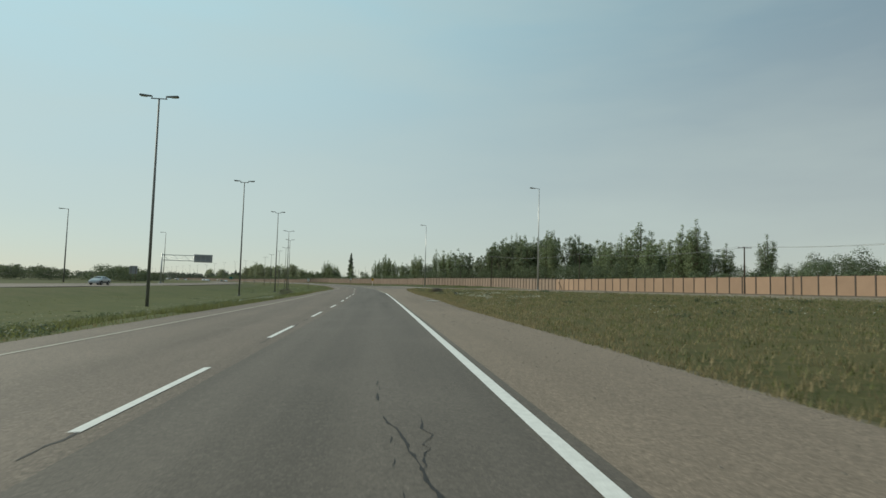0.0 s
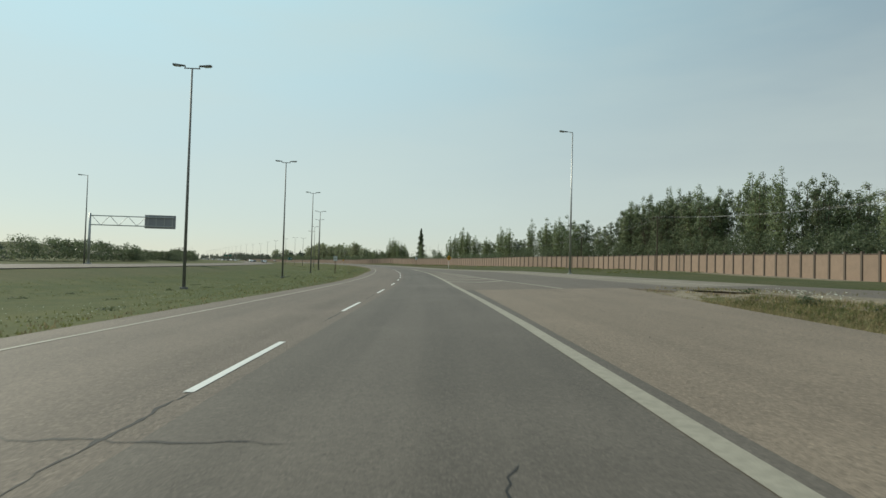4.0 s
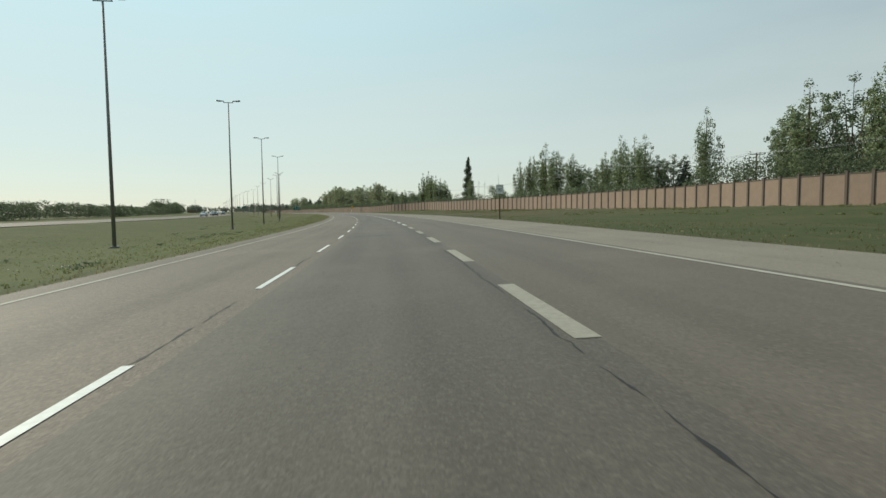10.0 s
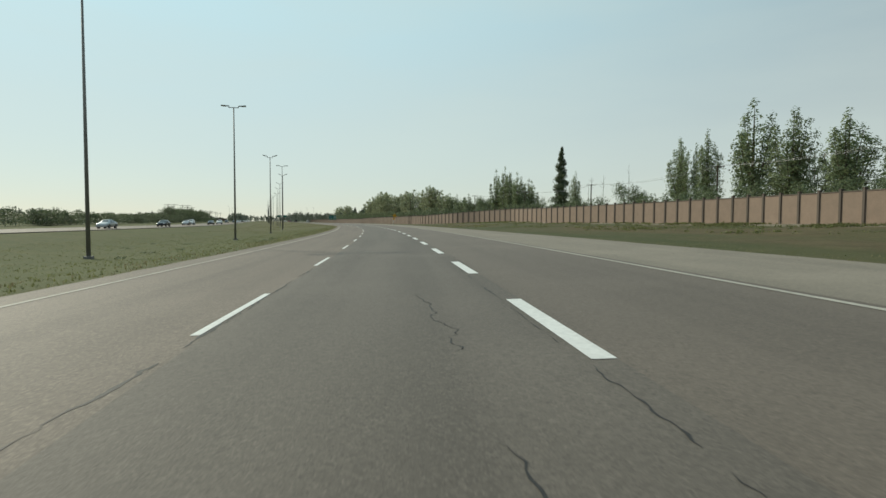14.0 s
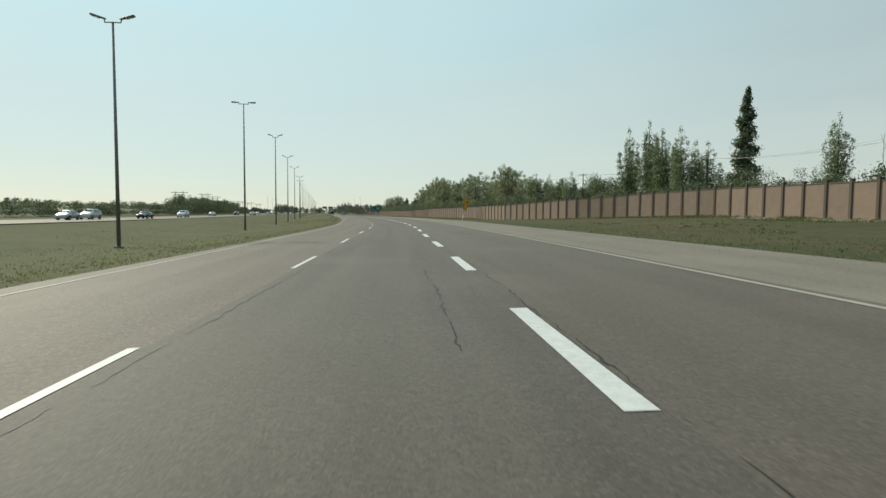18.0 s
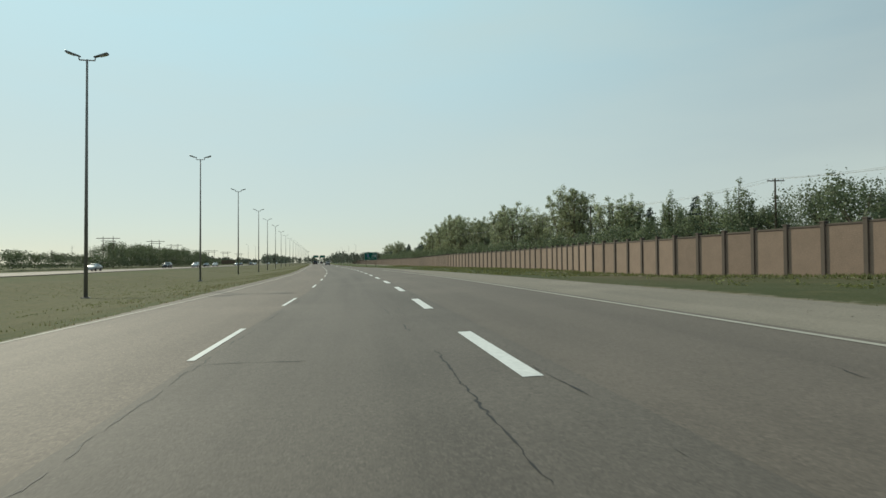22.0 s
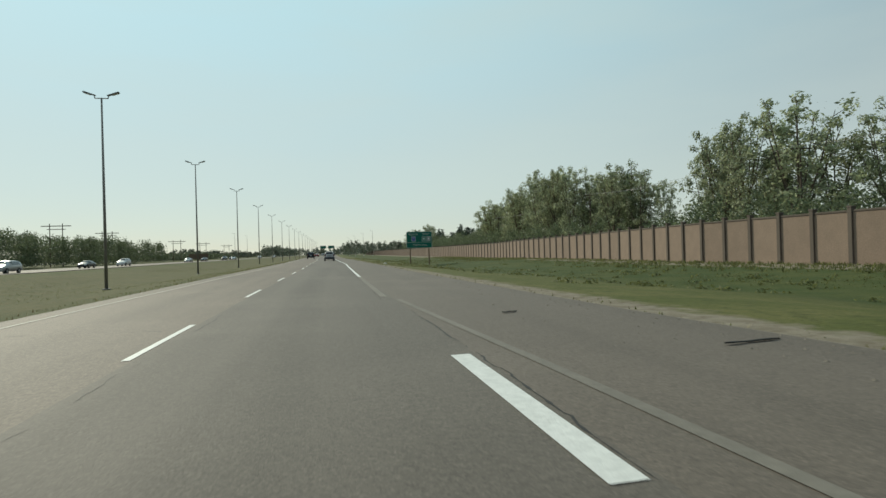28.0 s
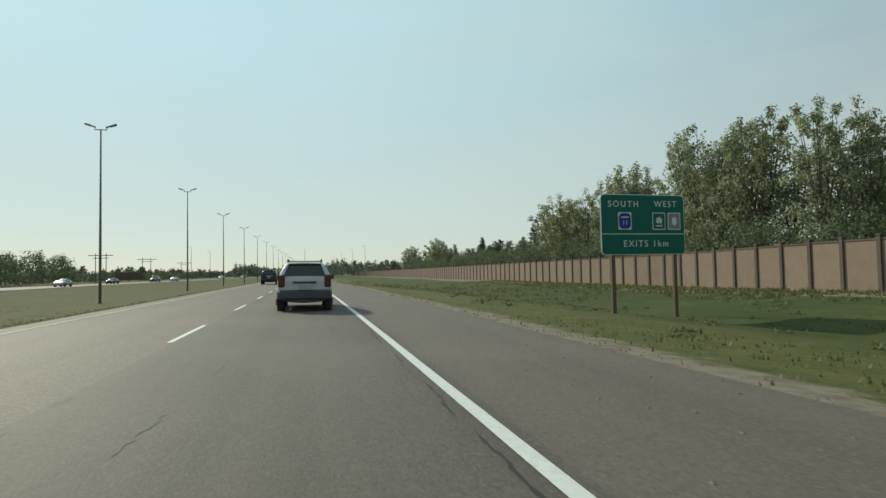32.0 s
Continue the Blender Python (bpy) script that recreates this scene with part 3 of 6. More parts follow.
gore = steps([(SPLIT, 5.6), (128, 5.0), (137, 4.35), (142, 4.0), (150, 3.82), (159, 3.15), (171, 2.86), (176, 2.72), (186, 2.0), (193, 1.66), (206, 1.56)])
lane_joint = lambda s: dash_line(s) + drift_at(s) + (0.27 if s < 330 else 0.08)
road = tagged(new("road", ribbon("road", ALONG, lambda s: [left_edge(s), -4.5, lane_joint(s)], ASPHALT, pave_z, 0.15)), "worn grey asphalt carriageway with two lanes", "road", kind="structure")


def lane_end(s):
    return min(right_edge(s), 5.75 if s > 205 else max(5.75, right_edge(s) * 0.72))


part("driving_lane", ribbon("driving_lane", ALONG, lambda s: [lane_joint(s), -0.3, LINE_RIGHT + 0.15], ASPHALT_OLD, pave_z), None, road, "darker worn asphalt driving lane")
GORE = frange(SPLIT, 166, 2)
part("gore_area", ribbon("gore_area", GORE, lambda s: [line_right(s), (line_right(s) + gore(s)) / 2, gore(s)], GORE_ASPHALT, lambda s, x: pave_z(s, x) + 0.003), None, road, "dusty brown paved gore between the lines")
part("auxiliary_lane", ribbon("auxiliary_lane", MERGE, lambda s: [LINE_RIGHT + 0.15, 3.6, lane_end(s)] if lane_end(s) > 3.7 else [LINE_RIGHT + 0.15, 2.5, 3.7], ASPHALT_DARK, pave_z), None, road, "darker asphalt merging lane")
part("shoulder", ribbon("shoulder", MERGE, lambda s: [lane_end(s), (lane_end(s) + right_edge(s)) / 2, right_edge(s) + 0.02], SHOULDER, pave_z, 0.15), None, road, "pale dusty shoulder")
part("shoulder", ribbon("shoulder", frange(-240, SPLIT, 4), lambda s: [LINE_RIGHT + 0.15, 3.0, main_edge(s)], SHOULDER_BROWN, pave_z, 0.15), None, road, "brownish paved shoulder")
part("shoulder", ribbon("shoulder", frange(628, 1500, 4) + [1600, 1800, 2000], lambda s: [LINE_RIGHT + 0.15, 2.9, right_edge(s)], ASPHALT_DARK, pave_z, 0.15), None, road, "grey paved shoulder")
ramp = tagged(new("ramp", ribbon("ramp", frange(-160, SPLIT, 4), lambda s: [ramp_left(s), (ramp_left(s) + ramp_right(s)) / 2, ramp_right(s)], ASPHALT_DARK, lambda s, side: ramp_z(s) if s < 100 else ramp_z(s) * (SPLIT - s) / 20 + pave_z(s, side) * (s - 100) / 20, 0.2)),
              "dark asphalt entry ramp curving down to the highway", "road", kind="structure")
far_road = tagged(new("far_carriageway", ribbon("far_carriageway", ALONG, lambda s: [OPP_FAR, -49, -43, OPP_NEAR], ASPHALT, OPP_Z, 0.15)),
                  "grey asphalt carriageway of the oncoming traffic", "road", kind="structure")


# ---- painted lines ----
def stripe(parent, s0, s1, side, width, material, label="", z=0.006, step=4.0):
    rows = frange(s0, s1, (s1 - s0) / max(1, round((s1 - s0) / step)))
    at = side if callable(side) else (lambda s: side)
    return part("lane_line", ribbon("lane_line", rows, lambda s: [at(s) - width / 2, at(s) + width / 2], material, lambda s, x: z + (pave_z(s, x) if parent is road else (ramp_z(s) if parent is ramp else OPP_Z))), None, parent, label)


def dashes(anchors, period, length, side, width, material, z=0.006):
    for a, b in zip(anchors, anchors[1:]):
        n = max(1, round((b - a) / period))
        for k in range(n):
            e = a + (b - a) * k / n
            stripe(road, e - length, e, side, width, material, z=z)


stripe(road, -240, 1500, left_line, 0.1, PAINT_WORN, "faded white edge line")
dashes([-9.9, 8.1, 31.2, 40.2, 54.6, 63.7, 85.0, 94.6, 149.1, 171.6, 194.0, 216.9, 239.0, 262.6, 285.0, 294.6, 307.6, 316.3, 381.0, 394.2, 403.1, 415.7, 437.0, 457.9, 466.7, 479.0, 500.1, 508.9, 520.2, 541.4, 552.2, 562.9, 614.1, 633.6, 642.4, 653.7, 662.6, 675.0, 694.7, 1300], 8.9, 3.4, lambda s: dash_line(s) + drift_at(s), 0.1, PAINT)

stripe(road, -240, 69.5, line_right, 0.14, PAINT, "white edge line")
dashes([211, 218.2, 242.5, 264.2, 278.7], 7.6, 3.5, line_right, 0.24, PAINT_CREAM)
dashes([278.7, 286.0, 311.0], 7.6, 3.6, lambda s: line_right(s) + 0.06, 0.16, PAINT_WORN, z=0.005)
dashes([278.7, 286.0, 311.0], 7.6, 3.4, lambda s: line_right(s) - 0.05, 0.13, PAINT)
dashes([311.0, 377.8, 395.3, 417.2, 441.0, 457.7, 474.4, 513.9, 553.2, 609.5, 618], 7.6, 3.5, line_right, 0.21, PAINT)
stripe(road, 618, 631, line_right, 0.16, PAINT_FAINT, "nearly worn away edge line")
stripe(road, 631, 1500, line_right, 0.13, PAINT, "white edge line")
stripe(road, SPLIT, 206, gore, 0.17, PAINT_CREAM, "worn cream gore line")
stripe(road, 69.5, 206, line_right, 0.21, PAINT_CREAM, "broad worn cream edge line", z=0.007)
edge_line = steps([(SPLIT, 13.2), (158, 9.6), (180, 7.4), (205, 5.5), (515, 5.5), (530, 5.34), (535, 5.12), (540, 4.95), (550, 4.5), (556, 4.18), (560, 3.9), (569, 3.4), (600, 2.45), (607, 2.25), (613, 1.95), (617, 1.75)])
stripe(road, SPLIT, 556, edge_line, 0.13, PAINT_WORN, "faded white edge line")
stripe(road, 556, 617, edge_line, 0.12, PAINT_FAINT, "nearly worn away edge line")
# gore chevrons: two arms that meet in a knee towards the traffic
for s0 in (131.6, 136.5, 141.3, 145.6, 149.2, 154.0, 158.9):
    a, b = line_right(s0) + 0.12, gore(s0) - 0.06
    knee, back = (a + b) / 2, 0.62 * (b - a)
    wide = 0.42 + 0.09 * (b - a)
    pts = [(s0 + wide * 0.5, a), (s0 - wide * 0.5, a), (s0 - back - wide * 0.5, knee), (s0 - back + wide * 0.5, knee + 0.1), (s0 + wide * 0.5, b), (s0 - wide * 0.7, b + 0.05)]
    me = cells("chevron_bar", [place(s, x, pave_z(s, x) + 0.009) for s, x in pts], [(0, 1, 2, 3), (3, 2, 5, 4)], PAINT_CREAM)
    part("chevron_bar", me, None, road)
stripe(ramp, -160, 100, lambda s: ramp_left(s) + 1.2, 0.13, PAINT_WORN, "faded white edge line")
stripe(ramp, -160, 100, lambda s: ramp_right(s) - 2.2, 0.13, PAINT_WORN, "faded white edge line")
stripe(far_road, -240, 1500, OPP_NEAR - 1.0, 0.14, PAINT_WORN, "faded white edge line")
stripe(far_road, -240, 1500, OPP_FAR + 2.4, 0.14, PAINT_WORN, "faded white edge line")


def crack(pts_from, pts_to, wander, width, seed, seg=0.09):
    """An open crack: a thin, ragged strip with jagged turns that closes up here and there."""
    rnd = random.Random(seed)
    (s0, a0), (s1, a1) = pts_from, pts_to
    n = max(6, int(math.hypot(s1 - s0, a1 - a0) / seg))
    verts, faces, drift, way, kink = [], [], 0.0, 0.0, 0.0
    along = abs(s1 - s0) > abs(a1 - a0)
    open_ = []
    for k in range(n + 1):
        f = k / n
        if rnd.random() < 0.35:
            way = rnd.uniform(-1, 1)
        if rnd.random() < 0.4:
            kink = rnd.uniform(-1, 1) * (0.02 + 0.1 * wander)
        drift = drift * 0.985 + way * wander * 0.13
        gap = noise.noise(Vector((seed * 3.7, k * seg * 0.8, 0.5))) + 0.6 * noise.noise(Vector((seed * 1.3, k * seg * 3.0, 4.5)))
        w = width * rnd.uniform(0.25, 1.5) * max(0.0, min(1.2, 0.62 + gap * 2.2)) * (0.3 if k in (0, n) else 1)
        open_.append(w > 0.0035)
        s, a = s0 + (s1 - s0) * f, a0 + (a1 - a0) * f
        if along:
            a += drift + kink
            verts += [place(s, a - w / 2, pave_z(s, a) + 0.003), place(s, a + w / 2, pave_z(s, a) + 0.003)]
        else:
            s += drift + kink
            verts += [place(s - w / 2, a, pave_z(s, a) + 0.003), place(s + w / 2, a, pave_z(s, a) + 0.003)]
    for k in range(n):
        if open_[k] or open_[k + 1]:
            faces.append((2 * k, 2 * k + 1, 2 * k + 3, 2 * k + 2))
    if faces:
        part("crack", cells("crack", verts, faces, TAR), None, road, "open dark crack in the asphalt")


rnd = random.Random(5)
s = 1.0
k = 0
while s < 720:
    side = rnd.choice([-1.3, -0.9, 0.35, 0.6, 0.5])
    run, drift = rnd.uniform(3, 8), rnd.uniform(-0.4, 0.4)
    if not any(a < s < b for a, b in ((18, 40), (206, 230), (362, 380), (484, 498), (595, 640))):
        crack((s, side), (s + run, side + drift), 0.3, 0.013, k)
    if rnd.random() < 0.5:
        crack((s + 6, LEFT_EDGE + 0.5), (s + 6 + rnd.uniform(-0.8, 0.8), rnd.choice([1.2, -2.4, -1.0])), 0.2, 0.03, k + 1000)
    if 230 < s < 600 and rnd.random() < 0.35:
        crack((s, 3.2), (s + rnd.uniform(3, 6), 3.8), 0.4, 0.024, k + 4000)
    s += rnd.uniform(10, 17)
    k += 1
for (s0, a0), (s1, a1), seed in (((374.2, 2.6), (381.5, 2.0), 1), ((374.6, 2.55), (373.4, 1.95), 2), ((554.4, -0.2), (550, -0.3), 31), ((65.6, 0.78), (58, 0.72), 32), ((58.5, 0.66), (51.4, 0.7), 33), ((57.5, 0.85), (52.5, 0.8), 34), ((52.7, -5.5), (52.8, 1.2), 35), ((52.5, 1.6), (52.6, 3.9), 36), ((422, 0.6), (414.3, 0.6), 37), ((512.2, -1.2), (512.1, 5.0), 38), ((667.3, 1.9), (666.6, 4.1), 39), ((394.5, -5.6), (394.8, 0.0), 22), ((394.8, 0.0), (396.6, 1.6), 23), ((265.3, -1.1), (261.2, -1.3), 24), ((168.8, -0.6), (170.3, 1.0), 25), ((27.4, -0.3), (29.4, -0.38), 26), ((27.4, 0.55), (32.6, 0.4), 27), ((28, 0.75), (31, 0.65), 28), ((627.2, 1.4), (626.9, 4.2), 29), ((626.7, -6.2), (627.1, 1.4), 40), ((530.6, 2.0), (534.2, 1.75), 21), ((436.2, 1.55), (439.5, 1.1), 3), ((436.0, 1.0), (437.0, 1.75), 4), ((492, 0.55), (503, 0.3), 5), ((2.6, 0.35), (7.5, 0.25), 6), ((3.0, 0.55), (5.0, 0.3), 7),
                                 ((75.4, 0.45), (80.4, 0.3), 8), ((76, 0.25), (78.2, 0.55), 9), ((222, -6.6), (221, 5.4), 10), ((83, 0.2), (83.4, 1.5), 11), ((82.8, 2.6), (83, 3.6), 12)):
    crack((s0, a0), (s1, a1), 0.05, 0.03 if seed == 31 else 0.02, 7000 + seed, 0.08)
for start, end, wide, seed in (((375.4, 2.43), (373.3, 2.43), 0.03, 80),
                               ((373.3, 2.43), (372.5, 2.27), 0.035, 81),
                               ((373.3, 2.43), (372.5, 1.69), 0.03, 82),
                               ((479.9, 0.83), (475.4, 0.72), 0.02, 83),
                               ((475.4, 0.72), (474.3, 0.19), 0.022, 84),
                               ((474.3, 0.19), (473.5, 0.14), 0.022, 85),
                               ((689.0, -0.88), (684.8, -1.09), 0.03, 86),
                               ((193.4, -1.73), (192.2, -1.68), 0.02, 87),
                               ((193.0, -2.84), (191.7, -2.67), 0.03, 88)):
    crack(start, end, 0.06, wide, 7000 + seed, 0.08)


# the open joints between the lanes
for k in range(60):
    s0 = -8 + 12.0 * k
    if s0 < 330 or k % 3 != 1:
        a, b = (dash_line(s0 + d) + drift_at(s0 + d) + (0.02 if s0 < 330 else 0.2) for d in (0, 12))
        crack((s0, a), (s0 + 12.0, b), 0.03, 0.034 if s0 < 330 else 0.02, 2000 + k)
    if 206 <= s0 < 330 or (330 <= s0 < 612 and k % 2):
        off = -0.17 if s0 < 330 else 0.17
        crack((s0, line_right(s0) + off), (s0 + 12.0, line_right(s0 + 12) + off), 0.025, 0.022, 3000 + k)
    elif s0 >= 612:
        crack((s0, line_right(s0) - 0.16), (s0 + 12.0, line_right(s0 + 12) - 0.16), 0.03, 0.022, 3000 + k)


def crazed(s0, s1, side, half, seed, bold=1.0):
    """A wheel track broken into a net: long ragged cracks with short ones across."""
    rnd = random.Random(seed)
    s = s0
    while s < s1:
        run = rnd.uniform(1.5, 4.0)
        a = side(s) + rnd.uniform(-half, half)
        crack((s, a), (s + run, a + rnd.uniform(-0.15, 0.15)), 0.12, rnd.uniform(0.016, 0.04) * bold, rnd.randrange(9999), 0.07)
        if rnd.random() < 0.75:
            t = s + rnd.uniform(0, run)
            crack((t, a - rnd.uniform(0.05, 0.3) * bold ** 2), (t + rnd.uniform(-0.2, 0.2), a + rnd.uniform(0.1, 0.35) * bold ** 2), 0.05, rnd.uniform(0.012, 0.026) * bold, rnd.randrange(9999), 0.06)
        s += run * rnd.uniform(0.3, 0.7)


for k, at in enumerate((0.45, 0.8, 1.1)):
    crazed(24, 56, lambda s: at, 0.16, 51 + 100 * k, 0.5)
crazed(24, 40, lambda s: 1.45, 0.06, 351, 0.7)
for k in range(6):
    crazed(54, 68, lambda s: 0.8, 0.42, 60 + k, 0.8)
crack((26, -0.35), (31.5, -0.5), 0.2, 0.02, 52)
crack((27, -1.2), (33, -1.0), 0.25, 0.009, 59)
crack((71, 0.62), (78, 0.48), 0.12, 0.03, 53)
crack((79, 0.5), (92, 0.45), 0.1, 0.018, 58)
crazed(132, 141, lambda s: 0.4, 0.08, 54)
crazed(130, 138, lambda s: -1.2, 0.1, 55)
crazed(278, 287, lambda s: 0.95, 0.07, 56)
crazed(150, 162, lambda s: -0.8, 0.12, 57)

NEWER_TO = 162
# ---- noise barrier ----
def build_barrier():
    wall = thing("noise_barrier", Matrix.Identity(4), "tan concrete noise barrier with dark brown posts behind the verge", "wall", kind="structure")
    bm = bmesh.new()
    box(bm, -1.42, 1.42, -0.07, 0.07, -0.6, 3.55)
    bmesh.ops.subdivide_edges(bm, edges=[e for e in bm.edges if abs(e.verts[0].co.z - e.verts[1].co.z) > 1], cuts=3)
    panel = mesh_of("panel", bm, PANEL)
    bm = bmesh.new()
    box(bm, -0.17, 0.17, -0.2, 0.2, -0.7, 3.86, 0.025)
    box(bm, -0.2, 0.2, -0.23, 0.23, 3.86, 3.98, 0.02)
    post = mesh_of("post", bm, CONCRETE_POST)
    bm = bmesh.new()
    box(bm, -1.38, 1.38, -0.12, 0.12, 3.55, 3.7, 0.02)
    cap = mesh_of("cap", bm, CONCRETE_POST)
    bm = bmesh.new()
    box(bm, -0.1, 0.1, -0.16, 0.16, -0.7, 3.75, 0.02)
    thin_post = mesh_of("post", bm, CONCRETE_POST)
    new_panel = panel.copy()
    new_panel.materials[0] = PANEL_NEW
    pts, s = [], 24.0
    last = place(s, wall_side(s))
    pts.append((s, last))
    while s < 905:
        s += 0.05
        p = place(s, wall_side(s))
        if (p - last).length >= 3.02:
            last = p
            pts.append((s, p))
    for (s, p), (s2, q) in zip(pts, pts[1:]):
        base = wall_base(s)
        along = math.atan2(q.y - p.y, q.x - p.x)
        stretch = (q - p).length / 3.02
        at = Matrix.Translation((p.x, p.y, base)) @ Matrix.Rotation(along, 4, "Z")
        newer = s < NEWER_TO
        part("post", thin_post if newer else post, None, wall, "thin dark post" if newer else "", at=at)
        m = Matrix.Translation(((p.x + q.x) / 2, (p.y + q.y) / 2, base)) @ Matrix.Rotation(along, 4, "Z") @ Matrix.Diagonal((stretch, 1, 1, 1))
        part("panel", new_panel if newer else panel, None, wall, "fresh orange tan panel" if newer else "", at=m)
        if not newer:
            part("cap", cap, None, wall, at=m)
    # the far run, one mesh a kind
    for name, material, x0, x1, y, top in (("far_panels", PANEL, 0.15, 2.87, 0.07, 3.6), ("far_posts", CONCRETE_POST, -0.17, 0.17, 0.2, 3.95)):
        verts, faces = [], []
        s = pts[-1][0]
        while s < 1320:
            m = stand(s, wall_side(s), wall_base(s), 90)
            b = len(verts)
            verts += [m @ Vector((x, w, z)) for z in (-0.6, top) for x, w in ((x0, -y), (x1, -y), (x1, y), (x0, y))]
            faces += [(b, b + 1, b + 5, b + 4), (b + 1, b + 2, b + 6, b + 5), (b + 2, b + 3, b + 7, b + 6), (b + 3, b, b + 4, b + 7), (b + 4, b + 5, b + 6, b + 7)]
            s += 3.02
        far = part(name, cells(name, verts, faces, material), None, wall)
        far["kind"] = "stuff"


# ---- street lamps ----
def lamp_head(parent, at, tilt, flip):
    bm = bmesh.new()
    box(bm, -0.55, 0.55, -0.16, 0.16, -0.07, 0.07, 0.04)
    for v in bm.verts:
        f = (v.co.x + 0.55) / 1.1
        v.co.y *= 0.75 + 0.5 * f
        v.co.z *= 0.7 + 0.5 * f
    head = part("lamp_head", bm, HEAD, parent, "grey cobra lamp head", at=at @ Matrix.Rotation(tilt, 4, "Y"))
    bm = bmesh.new()
    box(bm, -0.1, 0.45, -0.14, 0.14, -0.11, -0.06, 0.02)
    part("lens", bm, LENS, head, "pale lamp lens")


def build_double_lamp(upswept):
    lamp = thing("street_lamp", Matrix.Identity(4), "tall dark steel street lamp with two heads in the grass median", "street lamp", "median lamps")
    bm = bmesh.new()
    rod(bm, (0, 0, 0), (0, 0, 18.4), 0.15, 0.075, 12)
    part("pole", bm, POLE_DARK, lamp, smooth=True)
    bm = bmesh.new()
    rod(bm, (0, 0, -0.5), (0, 0, 0.12), 0.34, 0.34, 14)
    box(bm, -0.27, 0.27, -0.27, 0.27, 0.12, 0.16)
    part("base_plate", bm, POLE_DARK, lamp, "dull footing with a steel plate")
    if upswept:
        bm = bmesh.new()
        rod(bm, (-0.55, 0, 18.35), (0.55, 0, 18.35), 0.05, 0.05)
        part("crossarm", bm, POLE_DARK, lamp)
        for k in (-1, 1):
            bm = bmesh.new()
            rod(bm, (0.55 * k, 0, 18.33), (0.6 * k, 0, 18.62), 0.045, 0.04)
            part("arm", bm, POLE_DARK, lamp)
            lamp_head(lamp, Matrix.Translation((1.0 * k, 0, 18.78)) @ Matrix.Rotation(0 if k > 0 else math.pi, 4, "Z"), radians(-18), k)
    else:
        bm = bmesh.new()
        rod(bm, (-0.7, 0, 18.4), (0.7, 0, 18.4), 0.05, 0.05)
        part("crossarm", bm, POLE_DARK, lamp)
        for k in (-1, 1):
            bm = bmesh.new()
            rod(bm, (0.6 * k, 0, 18.38), (0.62 * k, 0, 18.6), 0.04, 0.04)
            part("arm", bm, POLE_DARK, lamp)
            lamp_head(lamp, Matrix.Translation((1.15 * k, 0, 18.63)) @ Matrix.Rotation(0 if k > 0 else math.pi, 4, "Z"), radians(-3), k)
    return lamp


def raise_lamp(src, s, side, top):
    base = verge(s, side) - 0.05
    m = stand(s, side, base) @ Matrix.Diagonal((1, 1, (top - base) / 18.4, 1))
    if src not in raised:
        raised.add(src)
        src.matrix_world = m
    else:
        got = copy_thing(src, Matrix.Identity(4))
        got.matrix_world = m


raised = set()
flat_lamp, swept_lamp = build_double_lamp(False), build_double_lamp(True)
for s, side, top in ((8, -20.2, 17.4), (54.1, -20.0, 17.5), (101.9, -22.0, 18.0), (147.1, -21.2, 18.1), (190.1, -20.6, 17.1), (234.7, -20.4, 17.4), (281, -20.4, 16.9), (325, -20.6, 17.35),
                     (368.3, -21.1, 17.2), (410.4, -20.0, 17.0), (497.8, -20.1, 16.7)):
    raise_lamp(flat_lamp, s, side, top)
for s, side, top in ((455, -20.3, 14.8), (538, -20.3, 17.1), (581.2, -20.7, 16.8), (621.2, -20.3, 16.8), (660.6, -19.95, 16.0), (703, -21, 16.4), (747.5, -20.7, 16.9), (792.5, -20.5, 16.7)):
    raise_lamp(swept_lamp, s, side, top)
for k in range(14):
    raise_lamp(swept_lamp, 836 + 43 * k, -20.5, 16.7)


def build_single_lamp(height, material, label):
    lamp = thing("street_lamp", Matrix.Identity(4), label, "street lamp", "single lamps")
    bm = bmesh.new()
    rod(bm, (0, 0, 0), (0, 0, height), 0.15, 0.07, 12)
    part("pole", bm, material, lamp, smooth=True)
    bm = bmesh.new()
    rod(bm, (0, 0, -0.5), (0, 0, 0.15), 0.32, 0.32, 14)
    part("base_plate", bm, POLE_GREY, lamp, "concrete footing")
    bm = bmesh.new()
    rod(bm, (0, 0, height - 0.05), (-0.75, 0, height + 0.02), 0.045, 0.04)
    part("arm", bm, material, lamp)
    lamp_head(lamp, Matrix.Translation((-1.2, 0, height + 0.04)) @ Matrix.Rotation(math.pi, 4, "Z"), radians(-3), -1)
    return lamp


white_lamp = build_single_lamp(18.6, POLE_GREY, "tall galvanised street lamp with one head beside the ramp")
white_lamp.matrix_world = stand(100.3, 30.3, verge(100.3, 30.3))
copy_thing(white_lamp, stand(167.8, 19.9, verge(167.8, 19.9)))
far_lamp = build_single_lamp(17.4, POLE_DARK, "dark street lamp with one head beyond the far carriageway")
for s, side in ((214.5, -61.8), (1005, -62), (1060, -62), (1130, 22), (1060, 26), (1010, 30), (1190, 18)):
    copy_thing(far_lamp, stand(s, side, -0.6))
far_lamp.matrix_world = stand(126, -60.0, -0.7) @ Matrix.Diagonal((1, 1, 0.88, 1))


